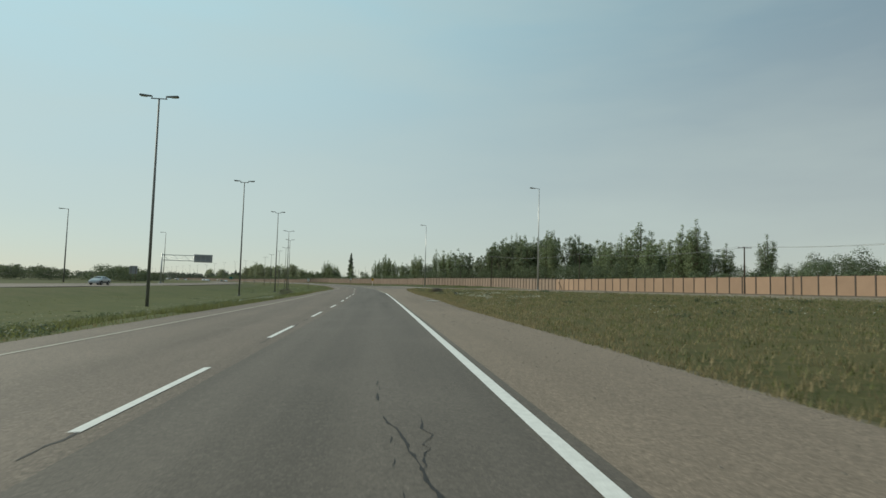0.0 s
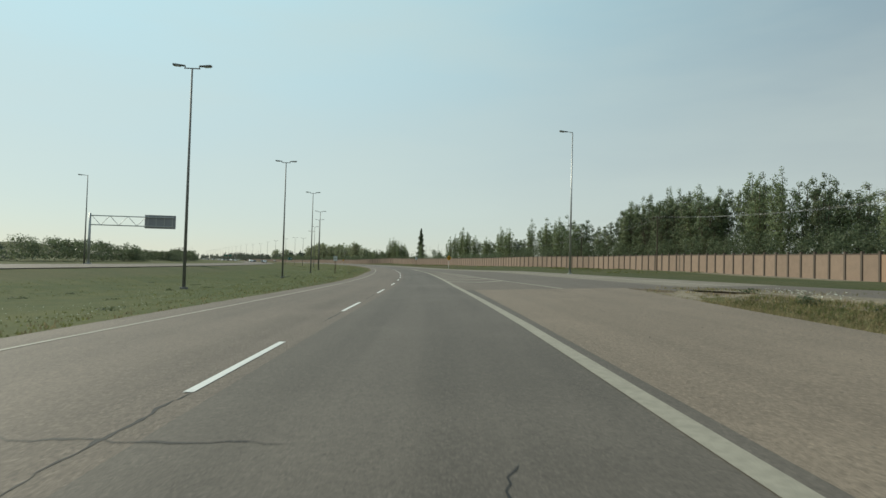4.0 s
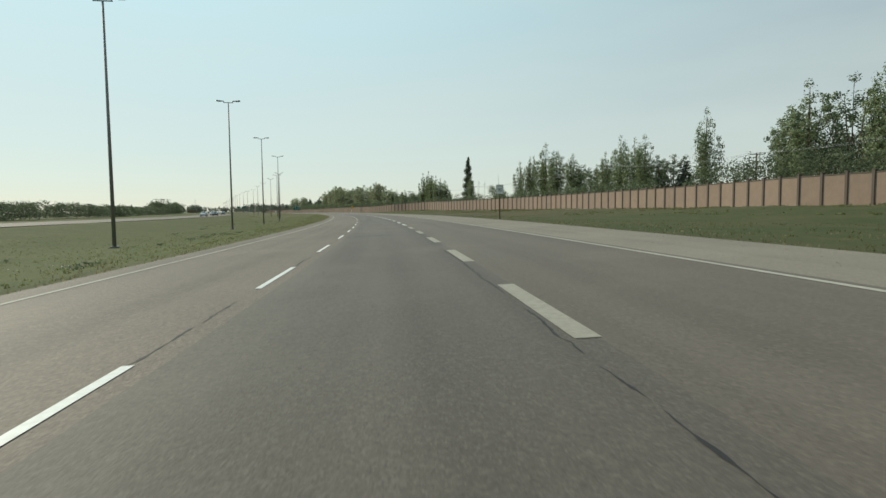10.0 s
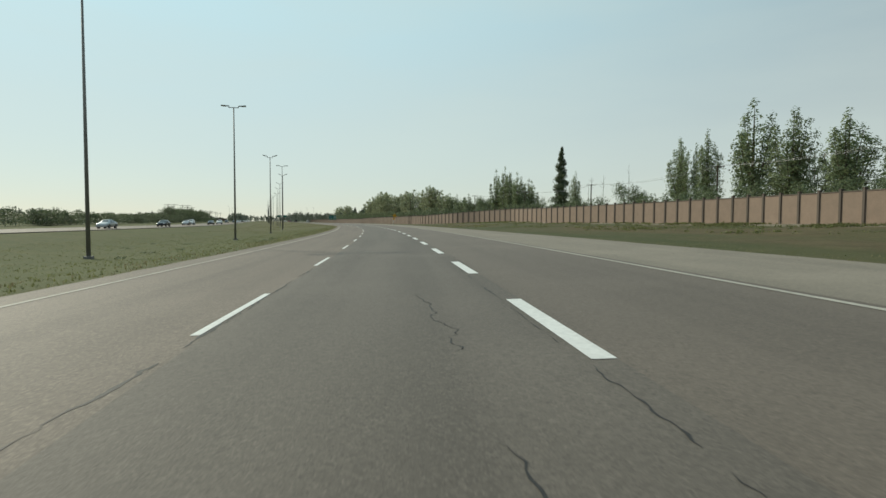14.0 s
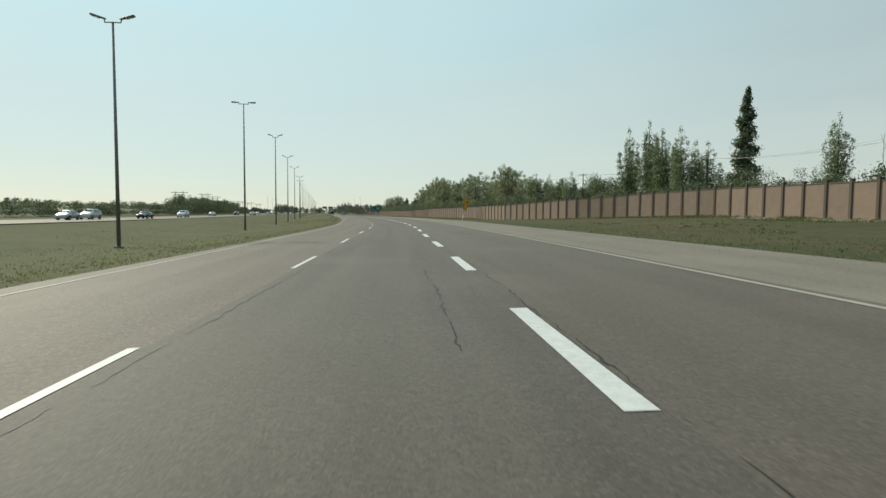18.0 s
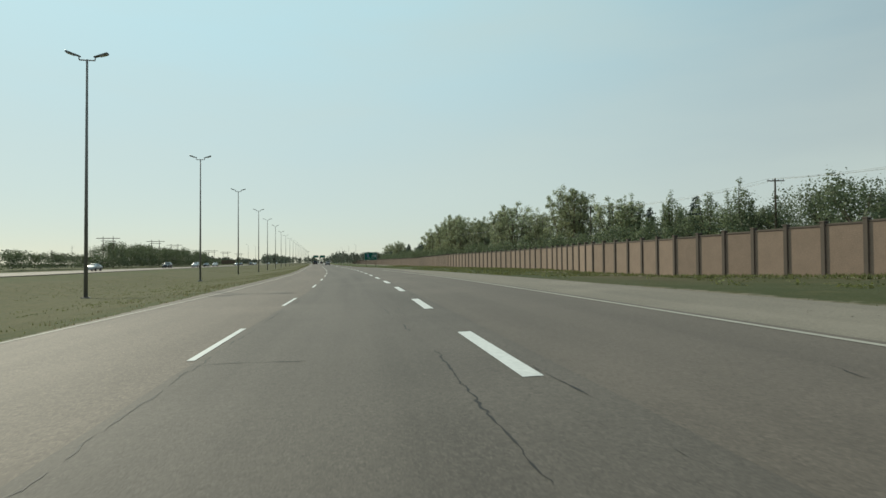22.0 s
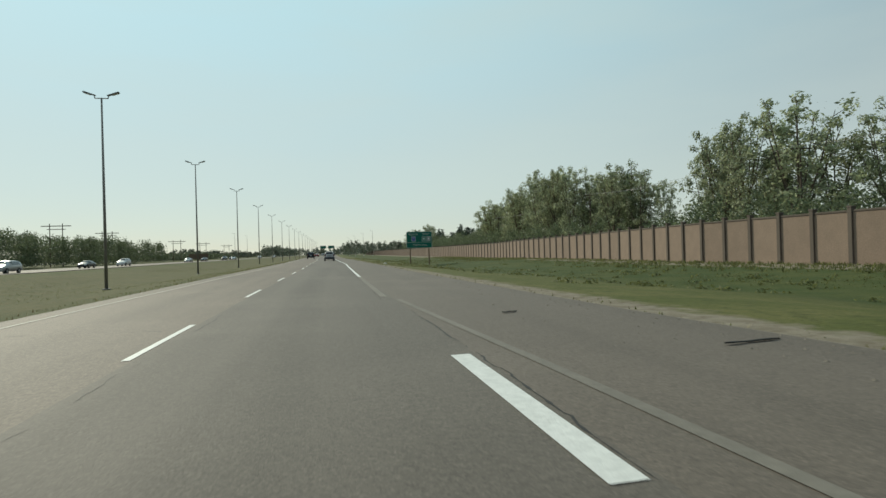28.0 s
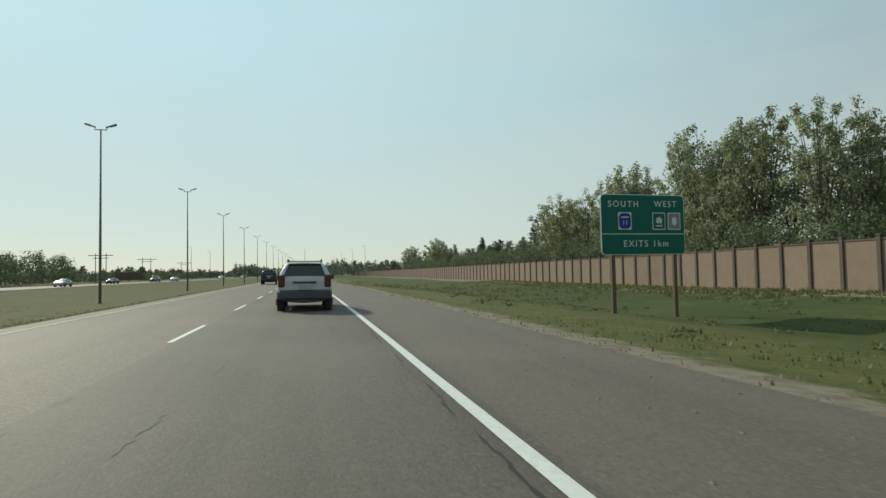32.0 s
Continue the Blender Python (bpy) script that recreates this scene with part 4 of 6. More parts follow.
# ---- trees ----
def leaf_cloud(centres, radii, counts, size, rng, core=None, rise=0.0):
    """Leaf quads scattered through ellipsoids, thinner inside, with ragged rims; each turns its face outwards."""
    verts, norms = [], []
    heart = np.array(core if core is not None else [0, 0, 0])
    for c, r, n in zip(centres, radii, counts):
        d = rng.normal(size=(n, 3))
        d /= np.linalg.norm(d, axis=1, keepdims=True)
        rad = rng.uniform(0.2, 1.0, size=(n, 1)) ** 0.55 * rng.uniform(0.75, 1.2, size=(n, 1))
        pos = np.array(c) + d * rad * np.array(r)
        out = d / np.array(r)
        out /= np.linalg.norm(out, axis=1, keepdims=True)
        if core is not None:
            far = (pos - heart) * [1, 1, 0.3]
            out = out + far / (np.linalg.norm(far, axis=1, keepdims=True) + 1e-9) * 0.7
        face = out + rng.normal(size=(n, 3)) * 0.55
        face /= np.linalg.norm(face, axis=1, keepdims=True) + 1e-9
        a = rng.normal(size=(n, 3)) + [0, 0, rise]
        a -= face * (a * face).sum(1, keepdims=True)
        a /= np.linalg.norm(a, axis=1, keepdims=True) + 1e-9
        b = np.cross(face, a)
        k = size * rng.uniform(0.5, 1.4, size=(n, 1))
        verts.append(np.stack([pos - a * k * 0.5, pos - b * k * 0.3 + a * k * 0.05, pos + a * k * 0.6, pos + b * k * 0.3 + a * k * 0.05], 1).reshape(-1, 3))
        soft = face + out * 0.4
        soft /= np.linalg.norm(soft, axis=1, keepdims=True) + 1e-9
        norms.append(np.repeat(soft, 4, 0))
    return np.concatenate(verts), np.concatenate(norms)


def soften(me, norms):
    me.polygons.foreach_set("use_smooth", [True] * len(me.polygons))
    me.normals_split_custom_set_from_vertices(norms.tolist())


def leaf_mesh(name, cloud, material):
    verts, norms = cloud
    n = len(verts) // 4
    me = cells(name, verts.tolist(), np.arange(4 * n).reshape(n, 4).tolist(), material)
    soften(me, norms)
    return me


def limbs(bm, base, tips, r):
    for tip in tips:
        a, b = Vector(base), Vector(tip)
        m = a.lerp(b, 0.5) + Vector((0, 0, -0.06 * (b - a).length))
        rod(bm, a, m, r, r * 0.7, 5)
        rod(bm, m, b, r * 0.7, r * 0.2, 5)


def build_tree(kind, seed, leaf, height, width, label, category="tree"):
    """height and width in metres at scale one."""
    rng, rnd = np.random.default_rng(seed), random.Random(seed)
    tree = thing("tree", Matrix.Identity(4), label, category)
    bm = bmesh.new()
    centres, radii, counts = [], [], []
    top = height * 0.93
    if kind == "spruce":
        rod(bm, (0, 0, -0.3), (0, 0, height * 0.97), 0.22, 0.03, 7)
        part("trunk", bm, BARK, tree)
        verts = []
        layers = 26
        for k in range(layers):
            f = k / (layers - 1)
            z, r = height * (0.05 + 0.94 * f), width / 2 * (1 - f) ** 0.85 + 0.12
            n = int(16 * (1 - f) + 5)
            for j in range(n):
                a = rnd.uniform(0, math.tau)
                reach = r * rnd.uniform(0.7, 1.15)
                m = int(5 + 9 * reach)
                t = rng.uniform(0.15, 1, size=(m, 1))
                way = np.array([math.cos(a), math.sin(a), -0.25])
                pos = np.array([0, 0, z]) + t * reach * way + rng.normal(size=(m, 3)) * [0.13, 0.13, 0.1]
                d = np.array([math.cos(a), math.sin(a), -0.5]) + rng.normal(size=(m, 3)) * 0.5
                q = np.cross(d, rng.normal(size=(m, 3)))
                q /= np.linalg.norm(q, axis=1, keepdims=True) + 1e-9
                verts.append(np.stack([pos, pos + d * 0.12 + q * 0.1, pos + d * 0.38, pos + d * 0.12 - q * 0.1], 1).reshape(-1, 3))
        verts = np.concatenate(verts)
        part("crown", cells("crown", verts.tolist(), np.arange(len(verts)).reshape(-1, 4).tolist(), leaf), None, tree)
        return tree
    if kind == "poplar":
        lean = rnd.uniform(-0.02, 0.05)
        rod(bm, (0, 0, -0.3), (lean * height * 0.5, 0, height * 0.55), 0.3, 0.14, 8)
        rod(bm, (lean * height * 0.5, 0, height * 0.55), (lean * height, 0, height * 0.94), 0.14, 0.02, 6)
        for k in range(11):
            turn = k * 2.4 + rnd.uniform(-0.5, 0.5)
            out = 0.0 if k == 0 else width / 2 * rnd.uniform(0.2, 0.85)
            peak = height * (1.0 if k == 0 else (1 - 0.34 * (2 * out / width) ** 1.8) * rnd.uniform(0.84, 0.99))
            foot = height * rnd.uniform(0.08, 0.3) if k else height * 0.3
            thick = width * rnd.uniform(0.15, 0.21)
            dx, dy = math.cos(turn), math.sin(turn)
            limbs(bm, (lean * foot * 0.6, 0, foot * 0.9), [(out * dx + lean * peak, out * dy, peak * 0.93)], 0.09)
            for j in range(7):
                f = (j + 0.5) / 7
                z = foot + (peak - foot) * f
                r = out * (0.45 + 0.55 * f ** 0.7)
                c = (r * dx + lean * z + rnd.uniform(-0.2, 0.2), r * dy + rnd.uniform(-0.2, 0.2), z)
                size = thick * (1 - 0.8 * f ** 2.6) * rnd.uniform(0.8, 1.25) + 0.12
                centres.append(c), radii.append((size, size, (peak - foot) / 14 * 1.15)), counts.append(int(24 + 48 * size))
    elif kind == "broad":
        # several rising stems, each with sprays of leaves at the ends of its twigs and gaps between them
        rod(bm, (0, 0, -0.3), (0, 0, height * 0.3), 0.34, 0.24, 8)
        stems = 9
        for k in range(stems):
            turn = k * 2.4 + rnd.uniform(-0.3, 0.3)
            out = width / 2 * (0.12 if k == 0 else rnd.uniform(0.4, 0.95))
            peak = height * (0.97 if k == 0 else rnd.uniform(0.9, 1.0) - 0.2 * (2 * out / width) ** 2.0)
            foot = height * rnd.uniform(0.12, 0.3)
            dx, dy = math.cos(turn), math.sin(turn)
            limbs(bm, (0, 0, foot), [(out * dx, out * dy, peak * 0.95)], 0.12)
            for j in range(9):
                f = (j + rnd.uniform(0.3, 0.9)) / 9
                z = foot * 0.75 + (peak - foot * 0.75) * f
                spread = width * 0.17 * (1.15 - 0.75 * f)
                r = out * (0.55 + 0.45 * f ** 0.6)
                c = (r * dx + rnd.gauss(0, spread), r * dy + rnd.gauss(0, spread), z)
                size = width * rnd.uniform(0.1, 0.165) * (1.1 - 0.42 * f)
                rod(bm, (r * dx * 0.9, r * dy * 0.9, z - height * 0.05), c, 0.045, 0.015, 4)
                centres.append(c), radii.append((size, size, size * rnd.uniform(0.8, 1.25))), counts.append(int((58 + 16 * f) * rnd.uniform(0.7, 1.3)))
        for k in range(5):
            centres.append((0, 0, height * (0.22 + 0.15 * k))), radii.append((width * 0.3, width * 0.3, height * 0.1)), counts.append(90)
    elif kind == "column":
        rod(bm, (0, 0, -0.3), (0, 0, height * 0.98), 0.25, 0.03, 7)
        for k in range(18):
            f = 0.06 + 0.91 * k / 17
            r = width / 2 * (0.06 + 0.94 * (1 - f) ** 0.62 * min(1.0, 0.55 + f * 2.2))
            a = k * 2.4
            c = (r * 0.35 * math.cos(a), r * 0.35 * math.sin(a), height * f)
            limbs(bm, (0, 0, height * max(0.03, f - 0.08)), [c], 0.05)
            centres.append(c), radii.append((r * 0.9, r * 0.9, height * 0.06)), counts.append(int(620 * (1.1 - f * 0.7)))
    elif kind == "bush":
        rod(bm, (0, 0, -0.3), (0, 0, height * 0.4), 0.16, 0.1, 6)
        for k in range(11):
            a, f = k * 2.4 + rnd.uniform(-0.4, 0.4), rnd.uniform(0.15, 0.8)
            r = width / 2 * rnd.uniform(0.2, 0.75) * (1.05 - 0.6 * f)
            c = (r * math.cos(a), r * math.sin(a), height * f)
            limbs(bm, (0, 0, height * 0.1), [c], 0.05)
            size = width * rnd.uniform(0.17, 0.26)
            centres.append(c), radii.append((size, size, size * 0.8)), counts.append(int(140 * rnd.uniform(0.8, 1.2)))
    else:
        rod(bm, (0, 0, -0.3), (0, 0, height * 0.35), 0.28, 0.2, 8)
        for k in range(17):
            a, f = k * 2.4 + rnd.uniform(-0.4, 0.4), rnd.uniform(0.3, 0.85)
            r = width / 2 * math.sin(math.pi * (0.15 + f * 0.75)) * rnd.uniform(0.45, 0.8)
            c = (r * math.cos(a), r * math.sin(a), height * f)
            limbs(bm, (0, 0, height * 0.3), [c], 0.08)
            size = width * rnd.uniform(0.15, 0.24)
            centres.append(c), radii.append((size, size, size * 0.85)), counts.append(int(230 * rnd.uniform(0.8, 1.2)))
    part("trunk", bm, BARK, tree)
    part("crown", leaf_mesh("crown", leaf_cloud(centres, radii, counts, (0.3 * height / 18 + 0.11) * (0.8 if kind == "broad" else 0.74 if kind == "poplar" else 0.92), rng, (0, 0, height * 0.5), 0.9 if kind in ("poplar", "column") else 0.2), leaf), None, tree)
    return tree


NURSERY = {
    "p": [build_tree("poplar", 11 + k, LEAF, 18, 7.0, "tall green poplar with upright plumes behind the barrier") for k in range(4)],
    "d": [build_tree("broad", 31 + k, LEAF_DARK, 18, 8.0, "broad dark green cottonwood behind the barrier") for k in range(3)],
    "l": [build_tree("broad", 51 + k, LEAF_LIGHT, 18, 8.0, "broad pale silvery cottonwood behind the barrier") for k in range(3)],
    "m": [build_tree("broad", 61 + k, LEAF_MID, 18, 8.0, "broad mid green cottonwood behind the barrier") for k in range(3)],
    "r": [build_tree("round", 71 + k, LEAF_DARK if k else SHRUB, 10, 9.0, "round leafy green tree behind the barrier") for k in range(3)],
    "s": [build_tree("spruce", 91 + k, NEEDLE, 12, 5.0, "dark pointed spruce behind the barrier") for k in range(2)],
    "n": [build_tree("column", 101, LEAF_DARK, 25, 6.0, "very tall narrow columnar poplar behind the barrier")],
}
SIZE = {"p": (18, 7.0), "d": (18, 8.0), "l": (18, 8.0), "m": (18, 8.0), "r": (10, 9.0), "s": (12, 5.0), "n": (25, 6.0)}
used = set()
tree_rnd = random.Random(3)


def plant(kind, s, side, top, width=None, base=None):
    src = tree_rnd.choice(NURSERY[kind])
    ground = verge(s, side) if base is None else base
    h, w = SIZE[kind]
    tall = (top - ground) / h * (1.07 if kind == "p" or kind == "n" else 1.04 if kind in "dlm" else 1.0)
    wide = width / w if width else tall * tree_rnd.uniform(0.9, 1.15)
    m = Matrix.Translation(place(s, side, ground)) @ Matrix.Rotation(tree_rnd.uniform(0, 6.28), 4, "Z") @ Matrix.Diagonal((wide, wide, tall, 1))
    if src not in used:
        used.add(src)
        src.matrix_world = m
        return src
    got = src.copy()
    scene.collection.objects.link(got)
    got.matrix_world = m
    for child in src.children:
        c = child.copy()
        scene.collection.objects.link(c)
        c.parent = got
    return got


# stretch by stretch: kind, distance along, side, top, width
for kind, rows in (
    ("r", ((121, 118.7, 13.6, 11), (132, 120.8, 13.2, 10), (114, 129.3, 13.4, 11), (102, 135.7, 12.8, 11), (157, 106, 14.9, 8), (460.5, 67.6, 12.2, 8.5), (455, 66.5, 10.4, 5), (498, 72.1, 10.5, 6), (511, 63.6, 10.5, 7))),
    ("p", ((145, 116.6, 17.5, 7), (149, 106, 14.9, 5.5), (182, 100.7, 24.4, 11), (194, 100.7, 21.5, 9.5), (299, 74.2, 18.3, 6.5), (305, 71, 19.8, 6.5), (319, 72.1, 20.8, 8.5), (326, 75.3, 18.3, 7))),
    ("l", ((171, 100.7, 18.7, 8.5), (203, 97.5, 21, 9), (213, 95.4, 20.6, 8.5), (291, 82.7, 16.3, 5.5), (597, 60.4, 13.5, 5.5), (605, 60.4, 15.5, 7))),
    ("d", ((230, 78.4, 20.8, 8), (239, 80.6, 23.3, 8), (248, 82.7, 22.3, 7.5), (252, 79.5, 22.3, 7.5), (260, 80.6, 24.1, 8), (269, 79.5, 21.3, 7), (278, 79.5, 18.7, 7), (301, 80.6, 20.2, 8.2), (322, 83.7, 22.9, 10), (337, 84.8, 19.4, 8.5))),
    ("s", ((160, 100.7, 15.9, 5.5), (354, 74.2, 11.9, 5.5), (578, 61.5, 12.2, 4.2), (585, 63.6, 10.3, 3.6), (590, 63.6, 10.9, 3.5), (595, 63.6, 11.9, 4), (615, 65.7, 14.3, 3.6), (871, 74.2, 13, 4.6), (930, 76.3, 16.5, 6), (1018, 79.5, 17.7, 7))),
    ("p", ((360, 83.7, 23.9, 6.8), (382, 81.6, 20.6, 7.5), (390, 83.7, 20.9, 6.5), (396, 82.7, 22.2, 7.5), (402, 70, 17.3, 8), (411, 68.9, 19.3, 7.5), (421, 70, 22.7, 9), (434, 70, 19.3, 5.8), (443, 70, 18.6, 6), (376, 65.7, 15.3, 5))),
    ("p", ((472, 90.2, 24.0, 4.6), (468.5, 93, 22.3, 3.4), (487, 66.6, 15.6, 4), (535, 59.4, 20.2, 5.2), (527, 59.4, 20.4, 5.4), (521, 59.4, 18.2, 4.8), (515, 59.4, 17.6, 5), (531, 63.6, 18.3, 6), (520, 66, 15.8, 5.5), (528, 66.5, 17.2, 5.5), (513, 64, 14.8, 5), (538, 62, 15.8, 5), (564, 58.3, 12.5, 5))),
    ("n", ((525, 81.6, 26.9, 7.2),)),
    ("r", ((496, 61.5, 9.8, 8), (546, 59.4, 12.5, 9.5), (552, 61.5, 11.9, 9), (561, 60.4, 12.4, 8), (576, 59.4, 11.1, 6.5), (570, 63.6, 9.8, 7), (584, 66.8, 9.3, 8))),
    ("p", ((572, 59.4, 11.5, 6), (582, 59.4, 12.9, 5.5), (598, 61.5, 14.3, 7), (601, 61.5, 14.2, 5.5), (714, 63.6, 18.3, 7), (633, 65.7, 15.5, 7))),
    ("m", ((618, 63.6, 16, 5.5), (621, 59.4, 18.9, 8), (629, 59.4, 20.5, 8), (625, 62.5, 19.7, 8), (654, 63.6, 15.9, 7), (660, 65.7, 17.3, 7), (732, 62.5, 20, 6.8), (745, 60.4, 22.6, 8.5), (752, 63.6, 22.3, 8), (763, 62.5, 23.3, 8))),
    ("l", ((668, 60.4, 21, 10), (675, 58.3, 19.7, 7), (681, 59.4, 20.1, 7.5), (685, 60.4, 17.5, 6), (686, 63.6, 19.5, 6), (709, 62.5, 15.8, 6.5), (703.5, 64.5, 14.0, 4.5), (718, 61.5, 19.5, 7.5), (735, 59.4, 21.3, 7), (749, 60.4, 22.8, 7.5), (758, 60.4, 24.3, 8))),
    ("m", ((776, 60.4, 20.7, 9.5), (784, 63.6, 20.3, 9), (791, 63.6, 20.6, 8), (801, 62.5, 19.3, 8), (810, 61.5, 19.3, 9.5), (820, 63.6, 19.7, 9), (970, 63.6, 18.3, 12), (990, 67.8, 17.3, 11), (1080, 67.8, 19.3, 12), (1100, 72.1, 20.3, 12))),
    ("l", ((1120, 74.2, 17.3, 10),)),
):
    for s, side, top, width in rows:
        plant(kind, s, side, top, width * (1.35 if kind == "p" else 1.2))
# darker rows that close the gaps
for kind, s0, s1, gap, off, low, high in (("d", 204, 282, 6.5, 86, 21, 24.5), ("p", 206, 280, 8, 82, 21.5, 25.5), ("d", 284, 345, 9, 90, 14, 18), ("p", 140, 206, 5.5, 92, 15, 20), ("d", 150, 206, 9, 100, 13, 17), ("r", 60, 150, 6.5, 112, 9.5, 12.5),
                                          ("d", 380, 440, 10, 92, 15, 18), ("r", 545, 600, 7, 66, 9.5, 12), ("m", 664, 686, 6.5, 70, 15.5, 18), ("m", 716, 830, 7, 68, 17, 20.5), ("p", 256, 282, 7, 88, 25, 27), ("r", 830, 1010, 8, 68, 9, 13), ("s", 850, 1010, 11, 72, 11, 15.5)):
    s = s0
    while s < s1:
        plant(kind, s, off + tree_rnd.uniform(-3, 3), tree_rnd.uniform(low, high), tree_rnd.uniform(8, 11) * (1 if kind != "r" else 1.05))
        s += gap * tree_rnd.uniform(0.8, 1.2)


def thicket(name, s0, s1, side, depth, low, high, seed, material, label, wide=2.6, leaf=0.5, dense=1.0, levels=((0.28, 1.15), (0.62, 1.0), (0.86, 0.62))):
    """A continuous belt of shrubs, one mass of leaves with an uneven top; side may be a function of s."""
    rng = np.random.default_rng(seed)
    centres, radii, counts = [], [], []
    s = s0
    while s < s1:
        for row in range(2):
            a = (side(s) if callable(side) else side) + rng.uniform(-depth, depth)
            wave = 0.5 + 0.5 * noise.noise(Vector((s * 0.055, seed, row)))
            h = low + (high - low) * float(np.clip(wave + rng.normal() * 0.16, 0, 1.15))
            h *= min(1.0, 0.35 + (s - s0) / 14, 0.35 + (s1 - s) / 14)
            p = place(s + rng.uniform(-1, 1), a, verge(s, a))
            for f, k in levels:
                r = wide * k * rng.uniform(0.8, 1.2)
                centres.append((p.x + rng.normal() * 0.5, p.y + rng.normal() * 0.5, p.z + h * f)), radii.append((r, r, max(0.5, h * 0.24))), counts.append(int(70 * dense * (0.6 + h / 8)))
        s += wide * 1.15
    me = leaf_mesh(name, leaf_cloud(centres, radii, counts, leaf, rng), material)
    return tagged(new(name, me), label, "shrubs", kind="stuff")


# undergrowth behind the barrier
for k, (s0, s1, low, high) in enumerate(((60, 150, 3.5, 6), (132, 345, 6, 9.5), (345, 450, 4.5, 7), (450, 545, 4.5, 6.5), (545, 690, 5, 7.5), (690, 703, 3, 4.2), (700, 1010, 5, 9))):
    thicket("undergrowth", s0, s1, lambda s: wall_side(s) + 13, 4.5, low, high, 40 + k, SHRUB if k % 2 else LEAF_DARK, "dense green undergrowth behind the noise barrier", 2.6, 0.34, 1.3, ((0.62, 1.0), (0.86, 0.62)))


def weed_mounds(count, s0, s1, near, far, low, high, seed, material, label, leaf=0.17, many=1):
    """Low clumps of broad-leaved weeds on the verge."""
    rng, rnd = np.random.default_rng(seed), random.Random(seed)
    centres, radii, counts = [], [], []
    while len(centres) < count:
        s = rnd.uniform(s0, s1)
        side = near(s) + (far(s) - near(s)) * rnd.random()
        if noise.noise(Vector((s * 0.09, side * 0.16, seed))) < rnd.uniform(-0.25, 0.3):
            continue
        p, h = place(s, side, verge(s, side)), rnd.uniform(low, high)
        r = rnd.uniform(0.25, 0.75)
        centres.append((p.x, p.y, p.z + h * 0.3)), radii.append((r, r, h * 0.8)), counts.append(int(16 + 26 * r) * many)
    me = leaf_mesh("weeds", leaf_cloud(centres, radii, counts, leaf, rng, None, 0.8), material)
    return tagged(new("weeds", me), label, "weeds", kind="stuff")


weed_mounds(900, 548, 800, lambda s: right_edge(s) + 4, lambda s: wall_side(s) - 0.6, 0.12, 0.3, 81, BLADE, "clumps of lush green weeds below the barrier")
weed_mounds(1100, 200, 548, lambda s: wall_side(s) - 22, lambda s: wall_side(s) - 0.6, 0.12, 0.3, 82, BLADE, "clumps of green weeds below the barrier")
weed_mounds(70, 4, 115, lambda s: main_edge(s) + 2.5, lambda s: ramp_left(s) - 1.2, 0.08, 0.24, 83, SHRUB, "clumps of weeds between highway and ramp", 0.09, 3)
weed_mounds(90, 4, 400, lambda s: -28.0, lambda s: -9.2, 0.06, 0.16, 84, SHRUB, "clumps of weeds in the grass median", 0.09, 3)
weed_mounds(160, 4, 60, lambda s: -14.0, lambda s: -7.6, 0.15, 0.4, 85, SHRUB, "tall green weeds along the median edge", 0.07, 4)
# shrubs beyond the far carriageway
for k, (s0, s1, side, low, high) in enumerate(((-40, 215, -110, 2.8, 5.0), (185, 262, -102, 3, 4.8), (236, 330, -88, 3.8, 7.0), (306, 412, -90, 3, 5), (388, 532, -86, 3, 5.4), (508, 652, -88, 3, 5.0), (625, 736, -84, 3.4, 5.8),
                                              (722, 888, -76, 6.5, 10.2), (735, 880, -88, 7.5, 11.0), (886, 1160, -92, 2.5, 5.5))):
    thicket("shrubs", s0, s1, side, 4.5, low, high, 60 + k, SHRUB, "dense dark green shrubs beyond the far carriageway", 3.0, 0.46, 1.1)


# distant woods, one mass of leaves each, with air haze mixed into the leaf colour
def far_wood(s0, s1, side, depth, low, high, seed, material):
    rng = np.random.default_rng(seed)
    n = int(abs(s1 - s0) / 5)
    centres, radii, counts = [], [], []
    for k in range(n):
        s = s0 + (s1 - s0) * (k + rng.random()) / n
        p = place(s, side + rng.uniform(-depth, depth))
        h = rng.uniform(low, high)
        for j in range(3):
            f = (0.3, 0.6, 0.85)[j]
            centres.append((p.x + rng.normal() * 1.5, p.y + rng.normal() * 1.5, h * f - 0.5)), radii.append((4.2 - j, 4.2 - j, h * 0.3)), counts.append(46)
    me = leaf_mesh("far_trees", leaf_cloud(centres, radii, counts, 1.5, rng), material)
    return tagged(new("far_trees", me), "band of distant leafy trees, haze put into their colour", "trees", kind="stuff")


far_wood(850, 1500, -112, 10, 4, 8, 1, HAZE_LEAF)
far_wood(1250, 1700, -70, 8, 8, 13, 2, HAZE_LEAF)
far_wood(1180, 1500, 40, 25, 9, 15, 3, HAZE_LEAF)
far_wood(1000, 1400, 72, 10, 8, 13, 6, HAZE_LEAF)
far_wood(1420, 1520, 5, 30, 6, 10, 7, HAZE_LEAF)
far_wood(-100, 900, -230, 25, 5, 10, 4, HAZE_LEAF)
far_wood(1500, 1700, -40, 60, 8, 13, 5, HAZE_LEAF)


# ---- signs ----
def words(text, size, x, z, parent, material, depth=-0.032, name="lettering", spacing=1.1):
    cu = bpy.data.curves.new(name, "FONT")
    cu.body, cu.size, cu.align_x, cu.align_y, cu.extrude, cu.space_character = text, size, "CENTER", "CENTER", 0.004, spacing
    cu.materials.append(material)
    ob = new(name, cu)
    ob.parent = parent
    ob.matrix_local = Matrix.Translation((x, depth, z)) @ Matrix.Rotation(math.pi / 2, 4, "X")
    return ob


